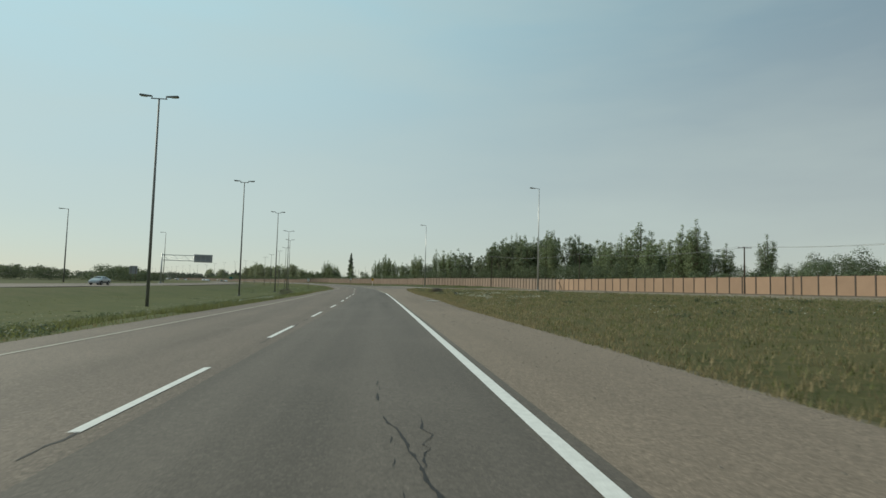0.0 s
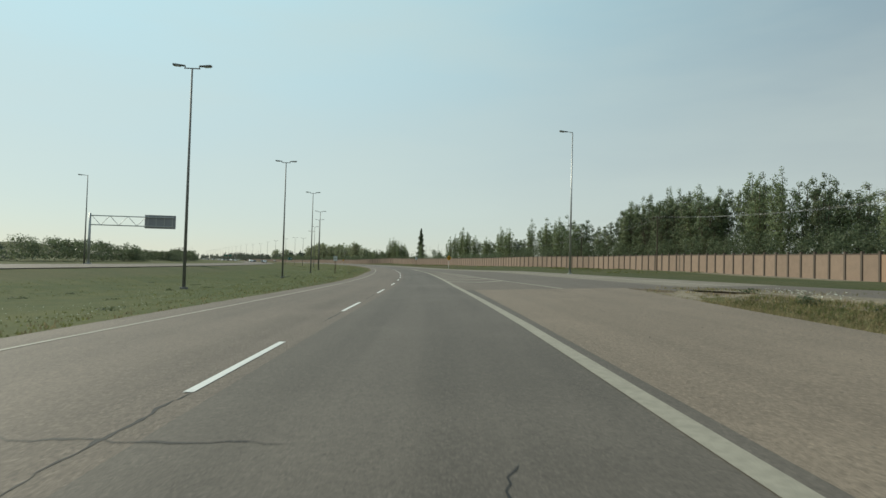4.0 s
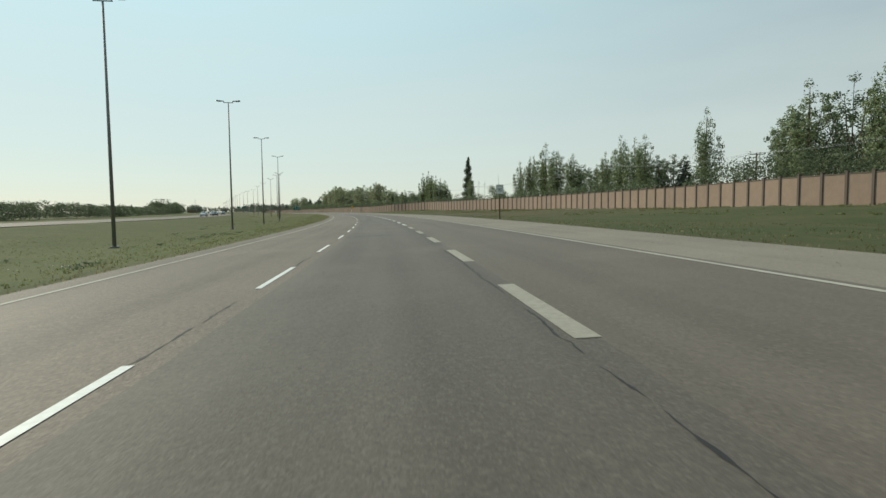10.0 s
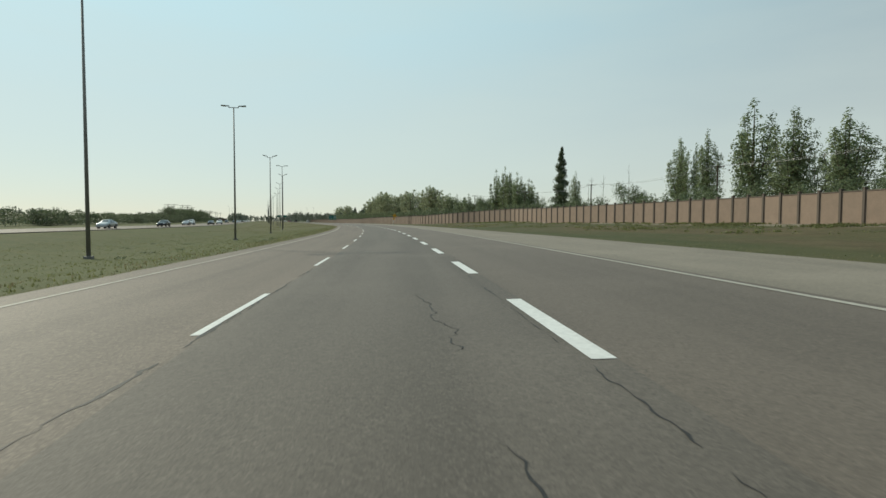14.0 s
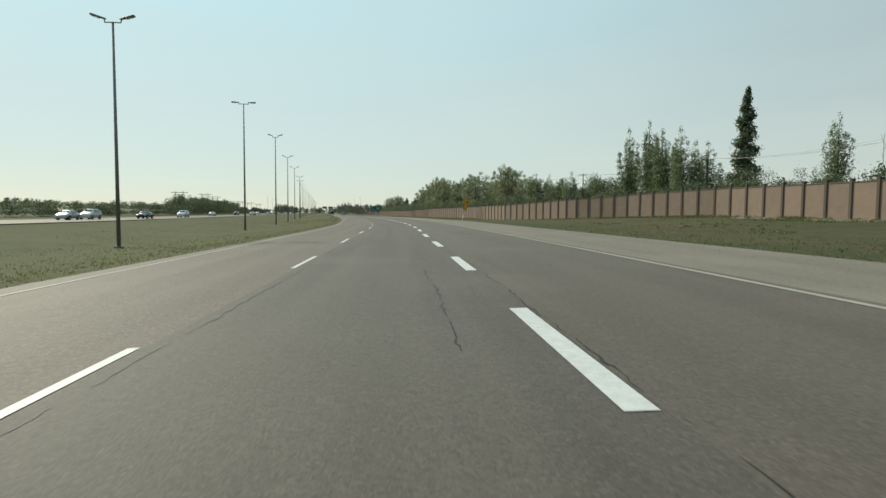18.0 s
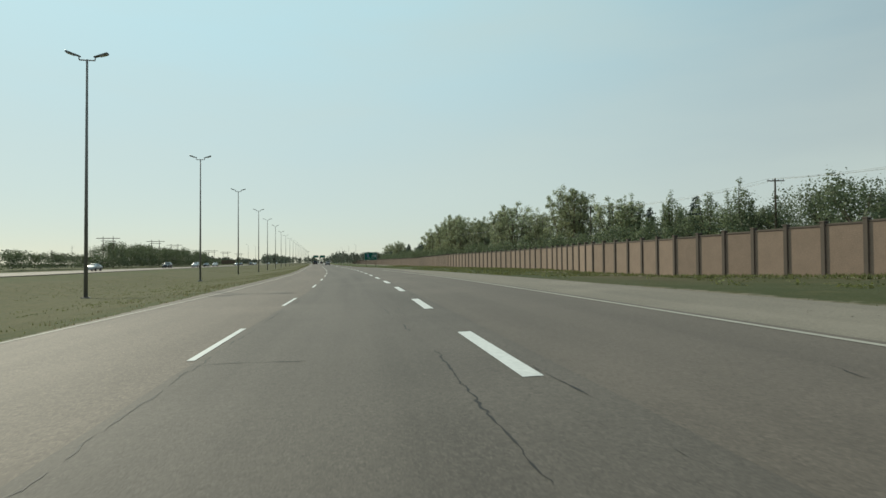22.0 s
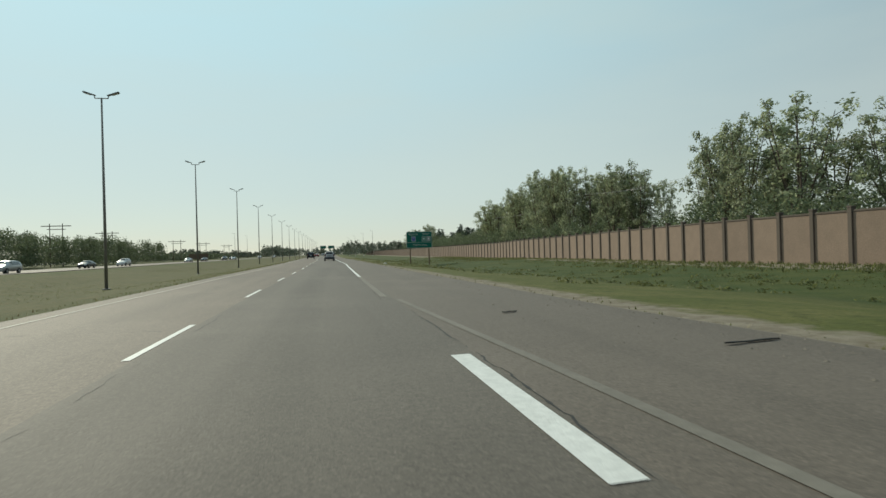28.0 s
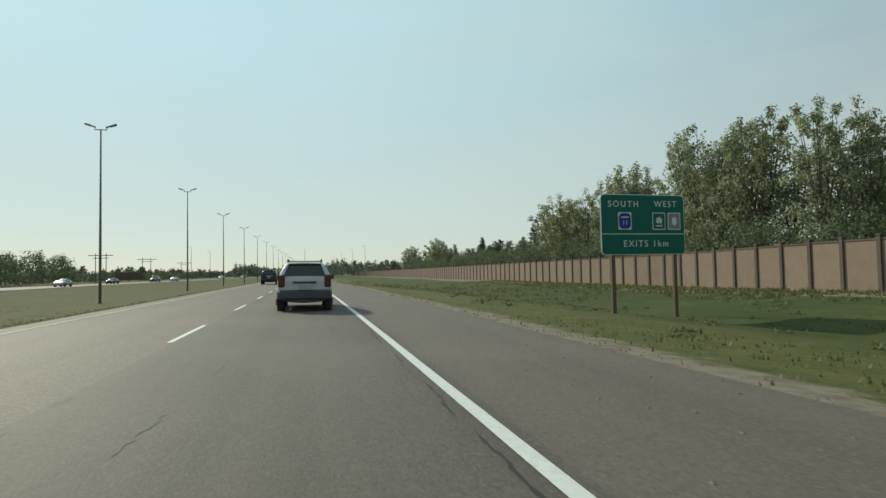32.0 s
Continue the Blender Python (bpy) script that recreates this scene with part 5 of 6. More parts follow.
def plate(w, h, thick, corner=0.0):
    """A flat board in x and z, standing on its middle."""
    bm = bmesh.new()
    if corner:
        pts = []
        for cx, cz, a0 in ((w / 2 - corner, h / 2 - corner, 0), (-w / 2 + corner, h / 2 - corner, 90), (-w / 2 + corner, -h / 2 + corner, 180), (w / 2 - corner, -h / 2 + corner, 270)):
            for k in range(5):
                a = radians(a0 + 22.5 * k)
                pts.append((cx + corner * math.cos(a), cz + corner * math.sin(a)))
    else:
        pts = [(w / 2, h / 2), (-w / 2, h / 2), (-w / 2, -h / 2), (w / 2, -h / 2)]
    face = bm.faces.new([bm.verts.new((x, -thick / 2, z)) for x, z in pts])
    got = bmesh.ops.extrude_face_region(bm, geom=[face])["geom"]
    bmesh.ops.translate(bm, vec=(0, thick, 0), verts=[g for g in got if isinstance(g, bmesh.types.BMVert)])
    bmesh.ops.recalc_face_normals(bm, faces=bm.faces)
    return bm


def build_exit_sign():
    s, side = 705.6, 16.1
    ground = verge(s, side)
    sign = thing("direction_sign", stand(s, side, ground, 2), "large green direction sign with white lettering on two wooden posts", "road sign")
    mid_z = 3.25 - ground
    board = part("board", plate(4.6, 2.86, 0.05, 0.18), SIGN_GREEN, sign, "green reflective board", at=Matrix.Translation((0, -0.12, mid_z)))
    part("border", plate(4.68, 2.94, 0.03, 0.2), SIGN_WHITE, board, "thin white border", at=Matrix.Translation((0, 0.012, 0)))
    words("SOUTH", 0.42, -1.1, 0.98, board, SIGN_WHITE, spacing=1.35)
    words("WEST", 0.42, 1.25, 1.0, board, SIGN_WHITE, spacing=1.3)
    words("EXITS 1km", 0.44, 0.1, -0.94, board, SIGN_WHITE, spacing=1.3)
    part("divider_line", plate(4.55, 0.035, 0.012), SIGN_WHITE, board, at=Matrix.Translation((0, -0.032, -0.46)))
    for x, back, front in ((-1.05, SIGN_WHITE, SIGN_BLUE), (0.85, SIGN_WHITE, SIGN_GREEN), (1.72, SIGN_WHITE, SIGN_BACK)):
        shield = part("route_shield", plate(0.72, 0.84, 0.012, 0.04), back, board, "route marker shield", at=Matrix.Translation((x, -0.032, 0.17)))
        part("shield_face", plate(0.64, 0.76, 0.01, 0.2 if front is SIGN_BLUE else 0.05), front, shield, at=Matrix.Translation((0, -0.012, 0)))
        if front is SIGN_BLUE:
            words("11", 0.3, 0, -0.1, shield, SIGN_WHITE, -0.026)
            part("shield_bar", plate(0.4, 0.06, 0.008), SIGN_WHITE, shield, at=Matrix.Translation((0, -0.022, 0.18)))
        elif front is SIGN_GREEN:
            bm = bmesh.new()
            for a in (90, 30, 150, 210, 330):
                bmesh.ops.create_circle(bm, cap_ends=True, segments=3, radius=0.13, matrix=Matrix.Translation((0.1 * math.cos(radians(a)), -0.02, 0.02 + 0.1 * math.sin(radians(a)))) @ Matrix.Rotation(math.pi / 2, 4, "X") @ Matrix.Rotation(radians(a), 4, "Z"))
            box(bm, -0.18, 0.18, -0.024, -0.016, -0.26, -0.2)
            part("leaf_emblem", bm, SIGN_WHITE, shield)
        else:
            part("emblem", plate(0.24, 0.4, 0.008, 0.11), SIGN_WHITE, shield, at=Matrix.Translation((0, -0.022, 0)))
    bm = bmesh.new()
    box(bm, -0.28, 0.28, -0.02, 0.02, 0, 0.12)
    part("top_tab", bm, SIGN_GREEN, sign, at=Matrix.Translation((-0.45, -0.1, mid_z + 1.46)))
    for x in (-1.68, 1.78):
        bm = bmesh.new()
        low = verge(s, side + x) - ground
        box(bm, x - 0.1, x + 0.1, -0.08, 0.08, low - 0.6, mid_z + 1.35, 0.012)
        part("post", bm, WOOD_POST, sign, "weathered square timber post")


def arrow(bm, path, w, y):
    """A flat arrow through the points of path, with a head at its end."""
    for (x0, z0), (x1, z1) in zip(path, path[1:]):
        d = Vector((x1 - x0, 0, z1 - z0))
        n = Vector((-d.z, 0, d.x)).normalized() * w / 2
        bm.faces.new([bm.verts.new(Vector((x0, y, z0)) - n), bm.verts.new(Vector((x0, y, z0)) + n), bm.verts.new(Vector((x1, y, z1)) + n), bm.verts.new(Vector((x1, y, z1)) - n)])
    (x0, z0), (x1, z1) = path[-2:]
    d = Vector((x1 - x0, 0, z1 - z0)).normalized()
    n = Vector((-d.z, 0, d.x)) * w * 1.35
    tip = Vector((x1, y, z1))
    bm.faces.new([bm.verts.new(tip - n), bm.verts.new(tip + n), bm.verts.new(tip + d * w * 2.0)])


def diamond_board(parent, at, size):
    m = at @ Matrix.Rotation(radians(45), 4, "Y")
    board = part("board", plate(size, size, 0.012, 0.05), SIGN_YELLOW, parent, "yellow diamond board", at=m)
    bm = bmesh.new()
    r = size / 2 - 0.035
    for k in range(4):
        a = Matrix.Rotation(math.pi / 2 * k, 4, "Y")
        box(bm, -r, r, -0.012, -0.008, r - 0.016, r, 0, a)
    part("border", bm, SIGN_BLACK, board, "thin black border")
    return board


def build_merge_sign():
    s, side = 237.0, 13.2
    sign = thing("merge_sign", stand(s, side, verge(s, side), -3), "yellow diamond merge sign with black arrows on a steel post", "road sign")
    bm = bmesh.new()
    box(bm, -0.035, 0.035, -0.03, 0.03, -0.5, 3.35, 0.008)
    part("post", bm, SIGN_WHITE, sign, "pale steel post")
    board = diamond_board(sign, Matrix.Translation((0, -0.05, 2.75)), 0.95)
    bm = bmesh.new()
    arrow(bm, [(-0.22, -0.25), (-0.22, 0.12)], 0.11, 0)
    arrow(bm, [(0.3, -0.2), (0.22, -0.02), (0.2, 0.14)], 0.11, 0)
    for k in range(4):
        box(bm, -0.03, 0.03, -0.002, 0.002, -0.45 + 0.24 * k, -0.32 + 0.24 * k)
    arrow(bm, [(0.2, -0.3), (0.08, -0.05)], 0.07, 0)
    part("symbol", bm, SIGN_BLACK, board, at=Matrix.Rotation(radians(-45), 4, "Y") @ Matrix.Translation((0, -0.014, 0)))


def build_lane_end_sign():
    s, side = 491.6, 11.0
    lean = Matrix.Rotation(radians(13), 4, "Y")
    sign = thing("lane_ends_sign", stand(s, side, verge(s, side), -4) @ lean, "leaning yellow lane ends sign on a pale steel post", "road sign")
    bm = bmesh.new()
    box(bm, -0.035, 0.035, -0.03, 0.03, -0.5, 3.1, 0.008)
    part("post", bm, SIGN_WHITE, sign, "pale bent steel post")
    board = diamond_board(sign, Matrix.Translation((0, -0.05, 2.62)), 0.92)
    bm = bmesh.new()
    box(bm, -0.26, -0.17, -0.002, 0.002, -0.3, 0.3)
    for k in range(3):
        box(bm, -0.03, 0.04, -0.002, 0.002, -0.3 + 0.17 * k, -0.19 + 0.17 * k)
    arrow(bm, [(0.24, -0.28), (0.24, 0.0), (0.12, 0.16)], 0.09, 0)
    box(bm, 0.06, 0.15, -0.002, 0.002, 0.16, 0.33)
    part("symbol", bm, SIGN_BLACK, board, at=Matrix.Rotation(radians(-45), 4, "Y") @ Matrix.Translation((0, -0.014, 0)))
    tab = part("tab", plate(0.66, 0.34, 0.012, 0.03), SIGN_YELLOW, sign, "yellow tab", at=Matrix.Translation((0, -0.05, 1.72)))
    words("RIGHT LANE", 0.105, 0, 0.07, tab, SIGN_BLACK, -0.012, spacing=1.0)
    words("ENDS", 0.12, 0, -0.07, tab, SIGN_BLACK, -0.012, spacing=1.0)


def build_speed_sign(s, side, height, label):
    sign = thing("speed_sign", stand(s, side, verge(s, side)), label, "road sign", "speed signs")
    bm = bmesh.new()
    box(bm, -0.08, 0.08, -0.03, 0.09, -0.5, height + 0.3, 0.012)
    part("post", bm, WOOD_POST, sign, "weathered wooden post")
    board = part("board", plate(0.75, 0.95, 0.012, 0.05), SIGN_WHITE, sign, "white board", at=Matrix.Translation((0, -0.05, height)))
    words("MAXIMUM", 0.12, 0, 0.31, board, SIGN_BLACK, -0.012, spacing=1.0)
    words("90", 0.5, 0, -0.08, board, SIGN_BLACK, -0.012, spacing=1.0)
    bm = bmesh.new()
    for x0, x1, z0, z1 in ((-0.34, 0.34, 0.43, 0.445), (-0.34, 0.34, -0.445, -0.43), (-0.345, -0.33, -0.44, 0.44), (0.33, 0.345, -0.44, 0.44)):
        box(bm, x0, x1, -0.014, -0.009, z0, z1)
    part("border", bm, SIGN_BLACK, board)


build_exit_sign()
build_merge_sign()
build_lane_end_sign()
build_speed_sign(211.0, -13.6, 2.85, "white speed limit sign on a wooden post in the grass median")
build_speed_sign(291.5, 12.3, 3.0, "white speed limit sign on a wooden post beside the shoulder")


def build_gantry():
    s = 221.0
    gantry = thing("sign_gantry", stand(s, -63.8, verge(s, -63.8)), "grey cantilever sign gantry over the far carriageway seen from behind", "sign gantry")
    up = -verge(s, -63.8)
    bm = bmesh.new()
    rod(bm, (0, 0, -0.3), (0, 0, up + 9.9), 0.3, 0.2, 14)
    part("post", bm, POLE_GREY, gantry, smooth=True)
    bm = bmesh.new()
    rod(bm, (0, 0, -0.4), (0, 0, 0.3), 0.6, 0.6, 16)
    part("footing", bm, POLE_GREY, gantry, "concrete footing")
    for z in (7.5, 9.4):
        bm = bmesh.new()
        rod(bm, (0, 0, up + z), (16.4, 0, up + z), 0.11, 0.1, 10)
        part("arm", bm, POLE_GREY, gantry)
    for k in range(6):
        bm = bmesh.new()
        a, b = (7.5, 9.4) if k % 2 else (9.4, 7.5)
        rod(bm, (0.3 + 1.75 * k, 0, up + a), (0.3 + 1.75 * (k + 1), 0, up + b), 0.05, 0.05, 6)
        part("brace", bm, POLE_GREY, gantry)
    board = part("board", plate(6.1, 2.8, 0.12, 0.1), SIGN_BACK, gantry, "bare metal back of the sign board", at=Matrix.Translation((13.5, 0.35, up + 8.5)))
    for k in range(4):
        bm = bmesh.new()
        box(bm, -0.05, 0.05, -0.12, -0.062, -1.4, 1.4)
        part("stiffener", bm, POLE_GREY, board, at=Matrix.Translation((-2.4 + 1.6 * k, 0, 0)))


build_gantry()


def build_far_gantry(s):
    gantry = thing("sign_gantry", stand(s, -2, 0), "distant overhead sign gantry with dark boards across the carriageway", "sign gantry")
    for x in (-9, 10):
        bm = bmesh.new()
        rod(bm, (x, 0, -1.2), (x, 0, 7.6), 0.2, 0.16, 8)
        part("post", bm, POLE_GREY, gantry)
    bm = bmesh.new()
    rod(bm, (-9, 0, 7.2), (10, 0, 7.2), 0.14, 0.14, 8)
    part("beam", bm, POLE_GREY, gantry)
    for x in (-4.5, 2.5):
        part("board", plate(5.2, 2.4, 0.1, 0.1), SIGN_GREEN, gantry, "green board", at=Matrix.Translation((x, -0.2, 7.3)))


build_far_gantry(1120)
billboard = thing("sign_board", stand(905, -63, verge(905, -63)), "brown back of a wide sign board on short posts", "sign board")
part("board", plate(9.0, 2.6, 0.1), WOOD_POST, billboard, "brown board", at=Matrix.Translation((0, 0, 2.4)))
for x in (-3.5, 0, 3.5):
    bm = bmesh.new()
    box(bm, x - 0.1, x + 0.1, 0.06, 0.26, -0.4, 3.4)
    part("post", bm, WOOD_POST, billboard)


back_sign = thing("road_sign", stand(149.6, -54.4, verge(149.6, -54.4), 8), "dark back of a square road sign beyond the far carriageway", "road sign")
rise = 2.95 - verge(149.6, -54.4)
part("board", plate(1.75, 1.9, 0.04, 0.08), SIGN_BACK, back_sign, "dark square board", at=Matrix.Translation((0, 0, rise)))
for x in (-0.5, 0.5):
    bm = bmesh.new()
    box(bm, x - 0.05, x + 0.05, -0.1, -0.03, -0.5, rise + 0.8)
    part("post", bm, WOOD_POST, back_sign)

# ---- power line ----
def build_utility_pole(arms, label):
    pole = thing("utility_pole", Matrix.Identity(4), label, "utility pole", "power line poles")
    bm = bmesh.new()
    rod(bm, (0, 0, -0.5), (0, 0, 10.5), 0.16, 0.11, 9)
    part("pole", bm, WOOD, pole)
    for k in range(arms):
        z = 10.2 - 0.75 * k
        bm = bmesh.new()
        box(bm, -1.2, 1.2, -0.19, -0.1, z - 0.06, z + 0.06, 0.01)
        part("crossarm", bm, WOOD, pole)
        for x in (-1.05, -0.4, 0.4, 1.05):
            bm = bmesh.new()
            rod(bm, (x, -0.145, z + 0.06), (x, -0.145, z + 0.24), 0.035, 0.05, 6)
            part("insulator", bm, HEAD, pole)
    return pole


def string_wires(name, spots, label):
    """Sagging wires from pole top to pole top."""
    line = thing(name, Matrix.Identity(4), label, "power line")
    for off in (-1.05, 0.4, 1.05):
        for (a, ta), (b, tb) in zip(spots, spots[1:]):
            cu = bpy.data.curves.new("wire", "CURVE")
            cu.dimensions, cu.bevel_depth, cu.bevel_resolution = "3D", 0.014, 0
            sp = cu.splines.new("POLY")
            sp.points.add(10)
            p, q = a @ Vector((off, -0.145, ta)), b @ Vector((off, -0.145, tb))
            for k in range(11):
                f = k / 10
                v = p.lerp(q, f)
                sp.points[k].co = (v.x, v.y, v.z - 4 * f * (1 - f) * 1.1, 1)
            cu.materials.append(WIRE)
            ob = new("wire", cu)
            ob.parent = line


one_arm = build_utility_pole(1, "dark wooden utility pole with one crossarm along the barrier")
three_arms = build_utility_pole(3, "dark wooden utility pole with three crossarms along the barrier")
spots = []
for s, side, top, kind in ((40, 74, 9.6, 1), (93, 66, 9.5, 1), (156, 63.5, 11.5, 1), (218, 58.2, 13.5, 1), (272, 64, 11.5, 1), (323, 66, 10.4, 1), (375, 66, 12.6, 3), (420, 62, 11.5, 1), (462, 57.9, 10.8, 1),
                           (504, 57.5, 11.3, 1), (558, 59, 12.3, 1), (611, 58.5, 13.6, 1), (665, 58, 13, 1), (722, 58, 13, 1), (790, 58, 12, 1)):
    base = verge(s, side)
    m = stand(s, side, base, -12) @ Matrix.Diagonal((1, 1, (top - base) / 10.5, 1))
    got = copy_thing(one_arm if kind == 1 else three_arms, Matrix.Identity(4))
    got.matrix_world = m
    spots.append((m, 10.44))
for src in (one_arm, three_arms):
    for child in list(src.children):
        bpy.data.objects.remove(child)
    bpy.data.objects.remove(src)
string_wires("power_line", spots, "thin sagging power line wires along the barrier")


def build_h_frame(s, side, top):
    base = verge(s, side)
    frame_ = thing("transmission_frame", stand(s, side, base), "distant wooden double pole frame of a power line beyond the shrubs", "utility pole", "far power line")
    tall = top - base
    for x in (-1.8, 1.8):
        bm = bmesh.new()
        rod(bm, (x, 0, -0.5), (x, 0, tall), 0.17, 0.12, 8)
        part("pole", bm, WOOD, frame_)
    bm = bmesh.new()
    box(bm, -4.2, 4.2, -0.12, 0.12, tall - 0.9, tall - 0.65)
    part("crossarm", bm, WOOD, frame_)
    bm = bmesh.new()
    box(bm, -2.6, 2.6, -0.1, 0.1, tall - 1.9, tall - 1.7)
    part("crossarm", bm, WOOD, frame_)


for s, side, top in ((802, -82, 13.0), (848, -84, 12.5), (917, -76, 10.5), (976, -76, 10.5), (1060, -77, 10.5), (740, -84, 12)):
    build_h_frame(s, side, top)


# ---- vehicles: y runs ahead, the wheels stand on z = 0 ----
def ring(y, hb, zb, hm, zm, ht, zt):
    """One cross-section: sill, waist and roof half-widths and heights."""
    z1 = zb + (zm - zb) * 0.35
    return [Vector(p) for p in ((-hb * 0.86, y, zb), (-hm, y, z1), (-hm * 0.995, y, zm), (-ht, y, zt - 0.04), (-ht * 0.75, y, zt), (ht * 0.75, y, zt), (ht, y, zt - 0.04), (hm * 0.995, y, zm), (hm, y, z1), (hb * 0.86, y, zb))]


PROFILES = {
    "hatch": [(-2.17, .70, .36, .78, .92, .76, .98), (-2.12, .80, .30, .86, .98, .82, 1.06), (-1.86, .86, .24, .885, 1.0, .68, 1.46), (-1.66, .87, .22, .885, 1.0, .64, 1.535), (-0.9, .87, .2, .885, .98, .63, 1.575),
              (0.0, .87, .2, .885, .96, .62, 1.56), (0.42, .87, .2, .885, .95, .60, 1.50), (1.15, .87, .2, .88, .94, .70, 1.02), (1.75, .86, .22, .86, .84, .74, .93), (2.08, .80, .26, .80, .70, .70, .80), (2.18, .68, .34, .68, .60, .60, .64)],
    "sedan": [(-2.35, .70, .36, .76, .84, .72, .92), (-2.28, .80, .30, .85, .9, .78, 1.0), (-1.75, .86, .24, .89, .92, .74, 1.08), (-1.0, .87, .22, .89, .92, .60, 1.40), (-0.5, .87, .2, .89, .92, .59, 1.45),
              (0.2, .87, .2, .89, .90, .58, 1.43), (0.5, .87, .2, .89, .90, .58, 1.36), (1.2, .87, .2, .88, .90, .72, .98), (1.9, .86, .22, .86, .80, .74, .90), (2.25, .80, .26, .80, .66, .70, .76), (2.36, .68, .34, .68, .58, .60, .62)],
}
GLASS_FROM_TO = {"hatch": (3, 7), "sedan": (3, 7)}


def build_car(kind, paint, label, lower=None, rails=False, stretch=(1, 1, 1)):
    car = thing("car", Matrix.Identity(4), label, "car")
    sx, sy, sz = stretch
    rings = [[Vector((v.x * sx, v.y * sy, v.z * sz)) for v in ring(*p)] for p in PROFILES[kind]]
    bm = bmesh.new()
    rows = [[bm.verts.new(v) for v in r] for r in rings]
    n = len(rows[0])
    for a, b in zip(rows, rows[1:]):
        for k in range(n - 1):
            bm.faces.new((a[k], a[k + 1], b[k + 1], b[k]))
        bm.faces.new((a[n - 1], a[0], b[0], b[n - 1]))
    bm.faces.new(rows[0])
    bm.faces.new(list(reversed(rows[-1])))
    bmesh.ops.recalc_face_normals(bm, faces=bm.faces)
    body = part("body", bm, paint, car, smooth=True)
    rounded = body.modifiers.new("rounded", "SUBSURF")
    rounded.levels = rounded.render_levels = 2

    def pane(pts, push, name, label2=""):
        bm = bmesh.new()
        bm.faces.new([bm.verts.new(Vector(p) + Vector(push)) for p in pts])
        got = bmesh.ops.extrude_face_region(bm, geom=list(bm.faces))["geom"]
        bmesh.ops.translate(bm, vec=Vector(push) * -6.0, verts=[g for g in got if isinstance(g, bmesh.types.BMVert)])
        bmesh.ops.recalc_face_normals(bm, faces=bm.faces)
        return part(name, bm, CAR_GLASS, car, label2)

    def lerp(a, b, f):
        return a.lerp(b, f)

    g0, g1 = GLASS_FROM_TO[kind]
    for k in (2, 7):
        top = k + 1 if k == 2 else k - 1
        out = -1 if k == 2 else 1
        for i in range(g0, g1 - 1):
            a, b = rings[i], rings[i + 1]
            pts = [lerp(a[k], b[k], 0.06).lerp(lerp(a[top], b[top], 0.06), 0.08), lerp(a[k], b[k], 0.94).lerp(lerp(a[top], b[top], 0.94), 0.08),
                   lerp(a[k], b[k], 0.94).lerp(lerp(a[top], b[top], 0.94), 0.86), lerp(a[k], b[k], 0.06).lerp(lerp(a[top], b[top], 0.06), 0.86)]
            pane(pts, (out * 0.012, 0, 0.004), "side_window")
    # rear and front screens lie on the sloping roof faces
    r0, r1 = (rings[1], rings[2]) if kind == "hatch" else (rings[2], rings[3])
    pts = [lerp(r0[4], r1[4], 0.1).lerp(r0[3], 0.25), lerp(r0[5], r1[5], 0.1).lerp(r0[6], 0.25), lerp(r0[5], r1[5], 0.97), lerp(r0[4], r1[4], 0.97)]
    pane(pts, (0, -0.014, 0.012), "rear_window", "dark tinted rear window")
    f0, f1 = rings[6], rings[7]
    pts = [lerp(f0[4], f1[4], 0.06), lerp(f0[5], f1[5], 0.06), lerp(f0[5], f1[5], 0.9).lerp(f1[6], 0.1), lerp(f0[4], f1[4], 0.9).lerp(f1[3], 0.1)]
    pane(pts, (0, 0.012, 0.014), "windscreen")
    back, front = PROFILES[kind][0][0] * sy, PROFILES[kind][-1][0] * sy
    w = 0.885 * sx
    bm = bmesh.new()
    box(bm, -w * 0.96, w * 0.96, back - 0.07, back + 0.3, 0.34 * sz, 0.66 * sz, 0.07)
    part("rear_bumper", bm, lower or paint, car, "grey plastic rear bumper" if lower else "")
    bm = bmesh.new()
    box(bm, -w * 0.92, w * 0.92, front - 0.2, front + 0.05, 0.24 * sz, 0.56 * sz, 0.05)
    part("front_bumper", bm, lower or paint, car)
    for k in (-1, 1):
        bm = bmesh.new()
        z0, z1 = (0.80 * sz, 1.12 * sz) if kind == "hatch" else (0.7 * sz, 0.88 * sz)
        box(bm, k * w * 0.82 - 0.1, k * w * 0.82 + 0.1, back - 0.03, back + 0.3, z0 - 0.06, z1, 0.04)
        part("tail_light", bm, TAIL_RED, car, "red tail light")
        bm = bmesh.new()
        box(bm, k * w * 0.68 - 0.17, k * w * 0.68 + 0.17, front - 0.3, front - 0.03, 0.58 * sz, 0.72 * sz, 0.03)
        part("headlight", bm, HEADLIGHT, car, "clear headlight")
        bm = bmesh.new()
        box(bm, k * w * 1.1 - 0.09, k * w * 1.1 + 0.09, 0.72 * sy, 0.86 * sy, 0.96 * sz, 1.12 * sz, 0.03)
        part("mirror", bm, lower or paint, car, "door mirror")
        if lower:
            bm = bmesh.new()
            box(bm, k * w * 0.985 - 0.03, k * w * 0.985 + 0.03, back + 0.1, front - 0.15, 0.2 * sz, 0.4 * sz, 0.02)
            part("sill_cladding", bm, lower, car, "grey plastic cladding")
        for y in (-0.25 * sy, 0.55 * sy):
            bm = bmesh.new()
            box(bm, k * w - 0.02, k * w + 0.02, y - 0.1, y + 0.1, 0.84 * sz, 0.88 * sz, 0.008)
            part("door_handle", bm, lower or paint, car)
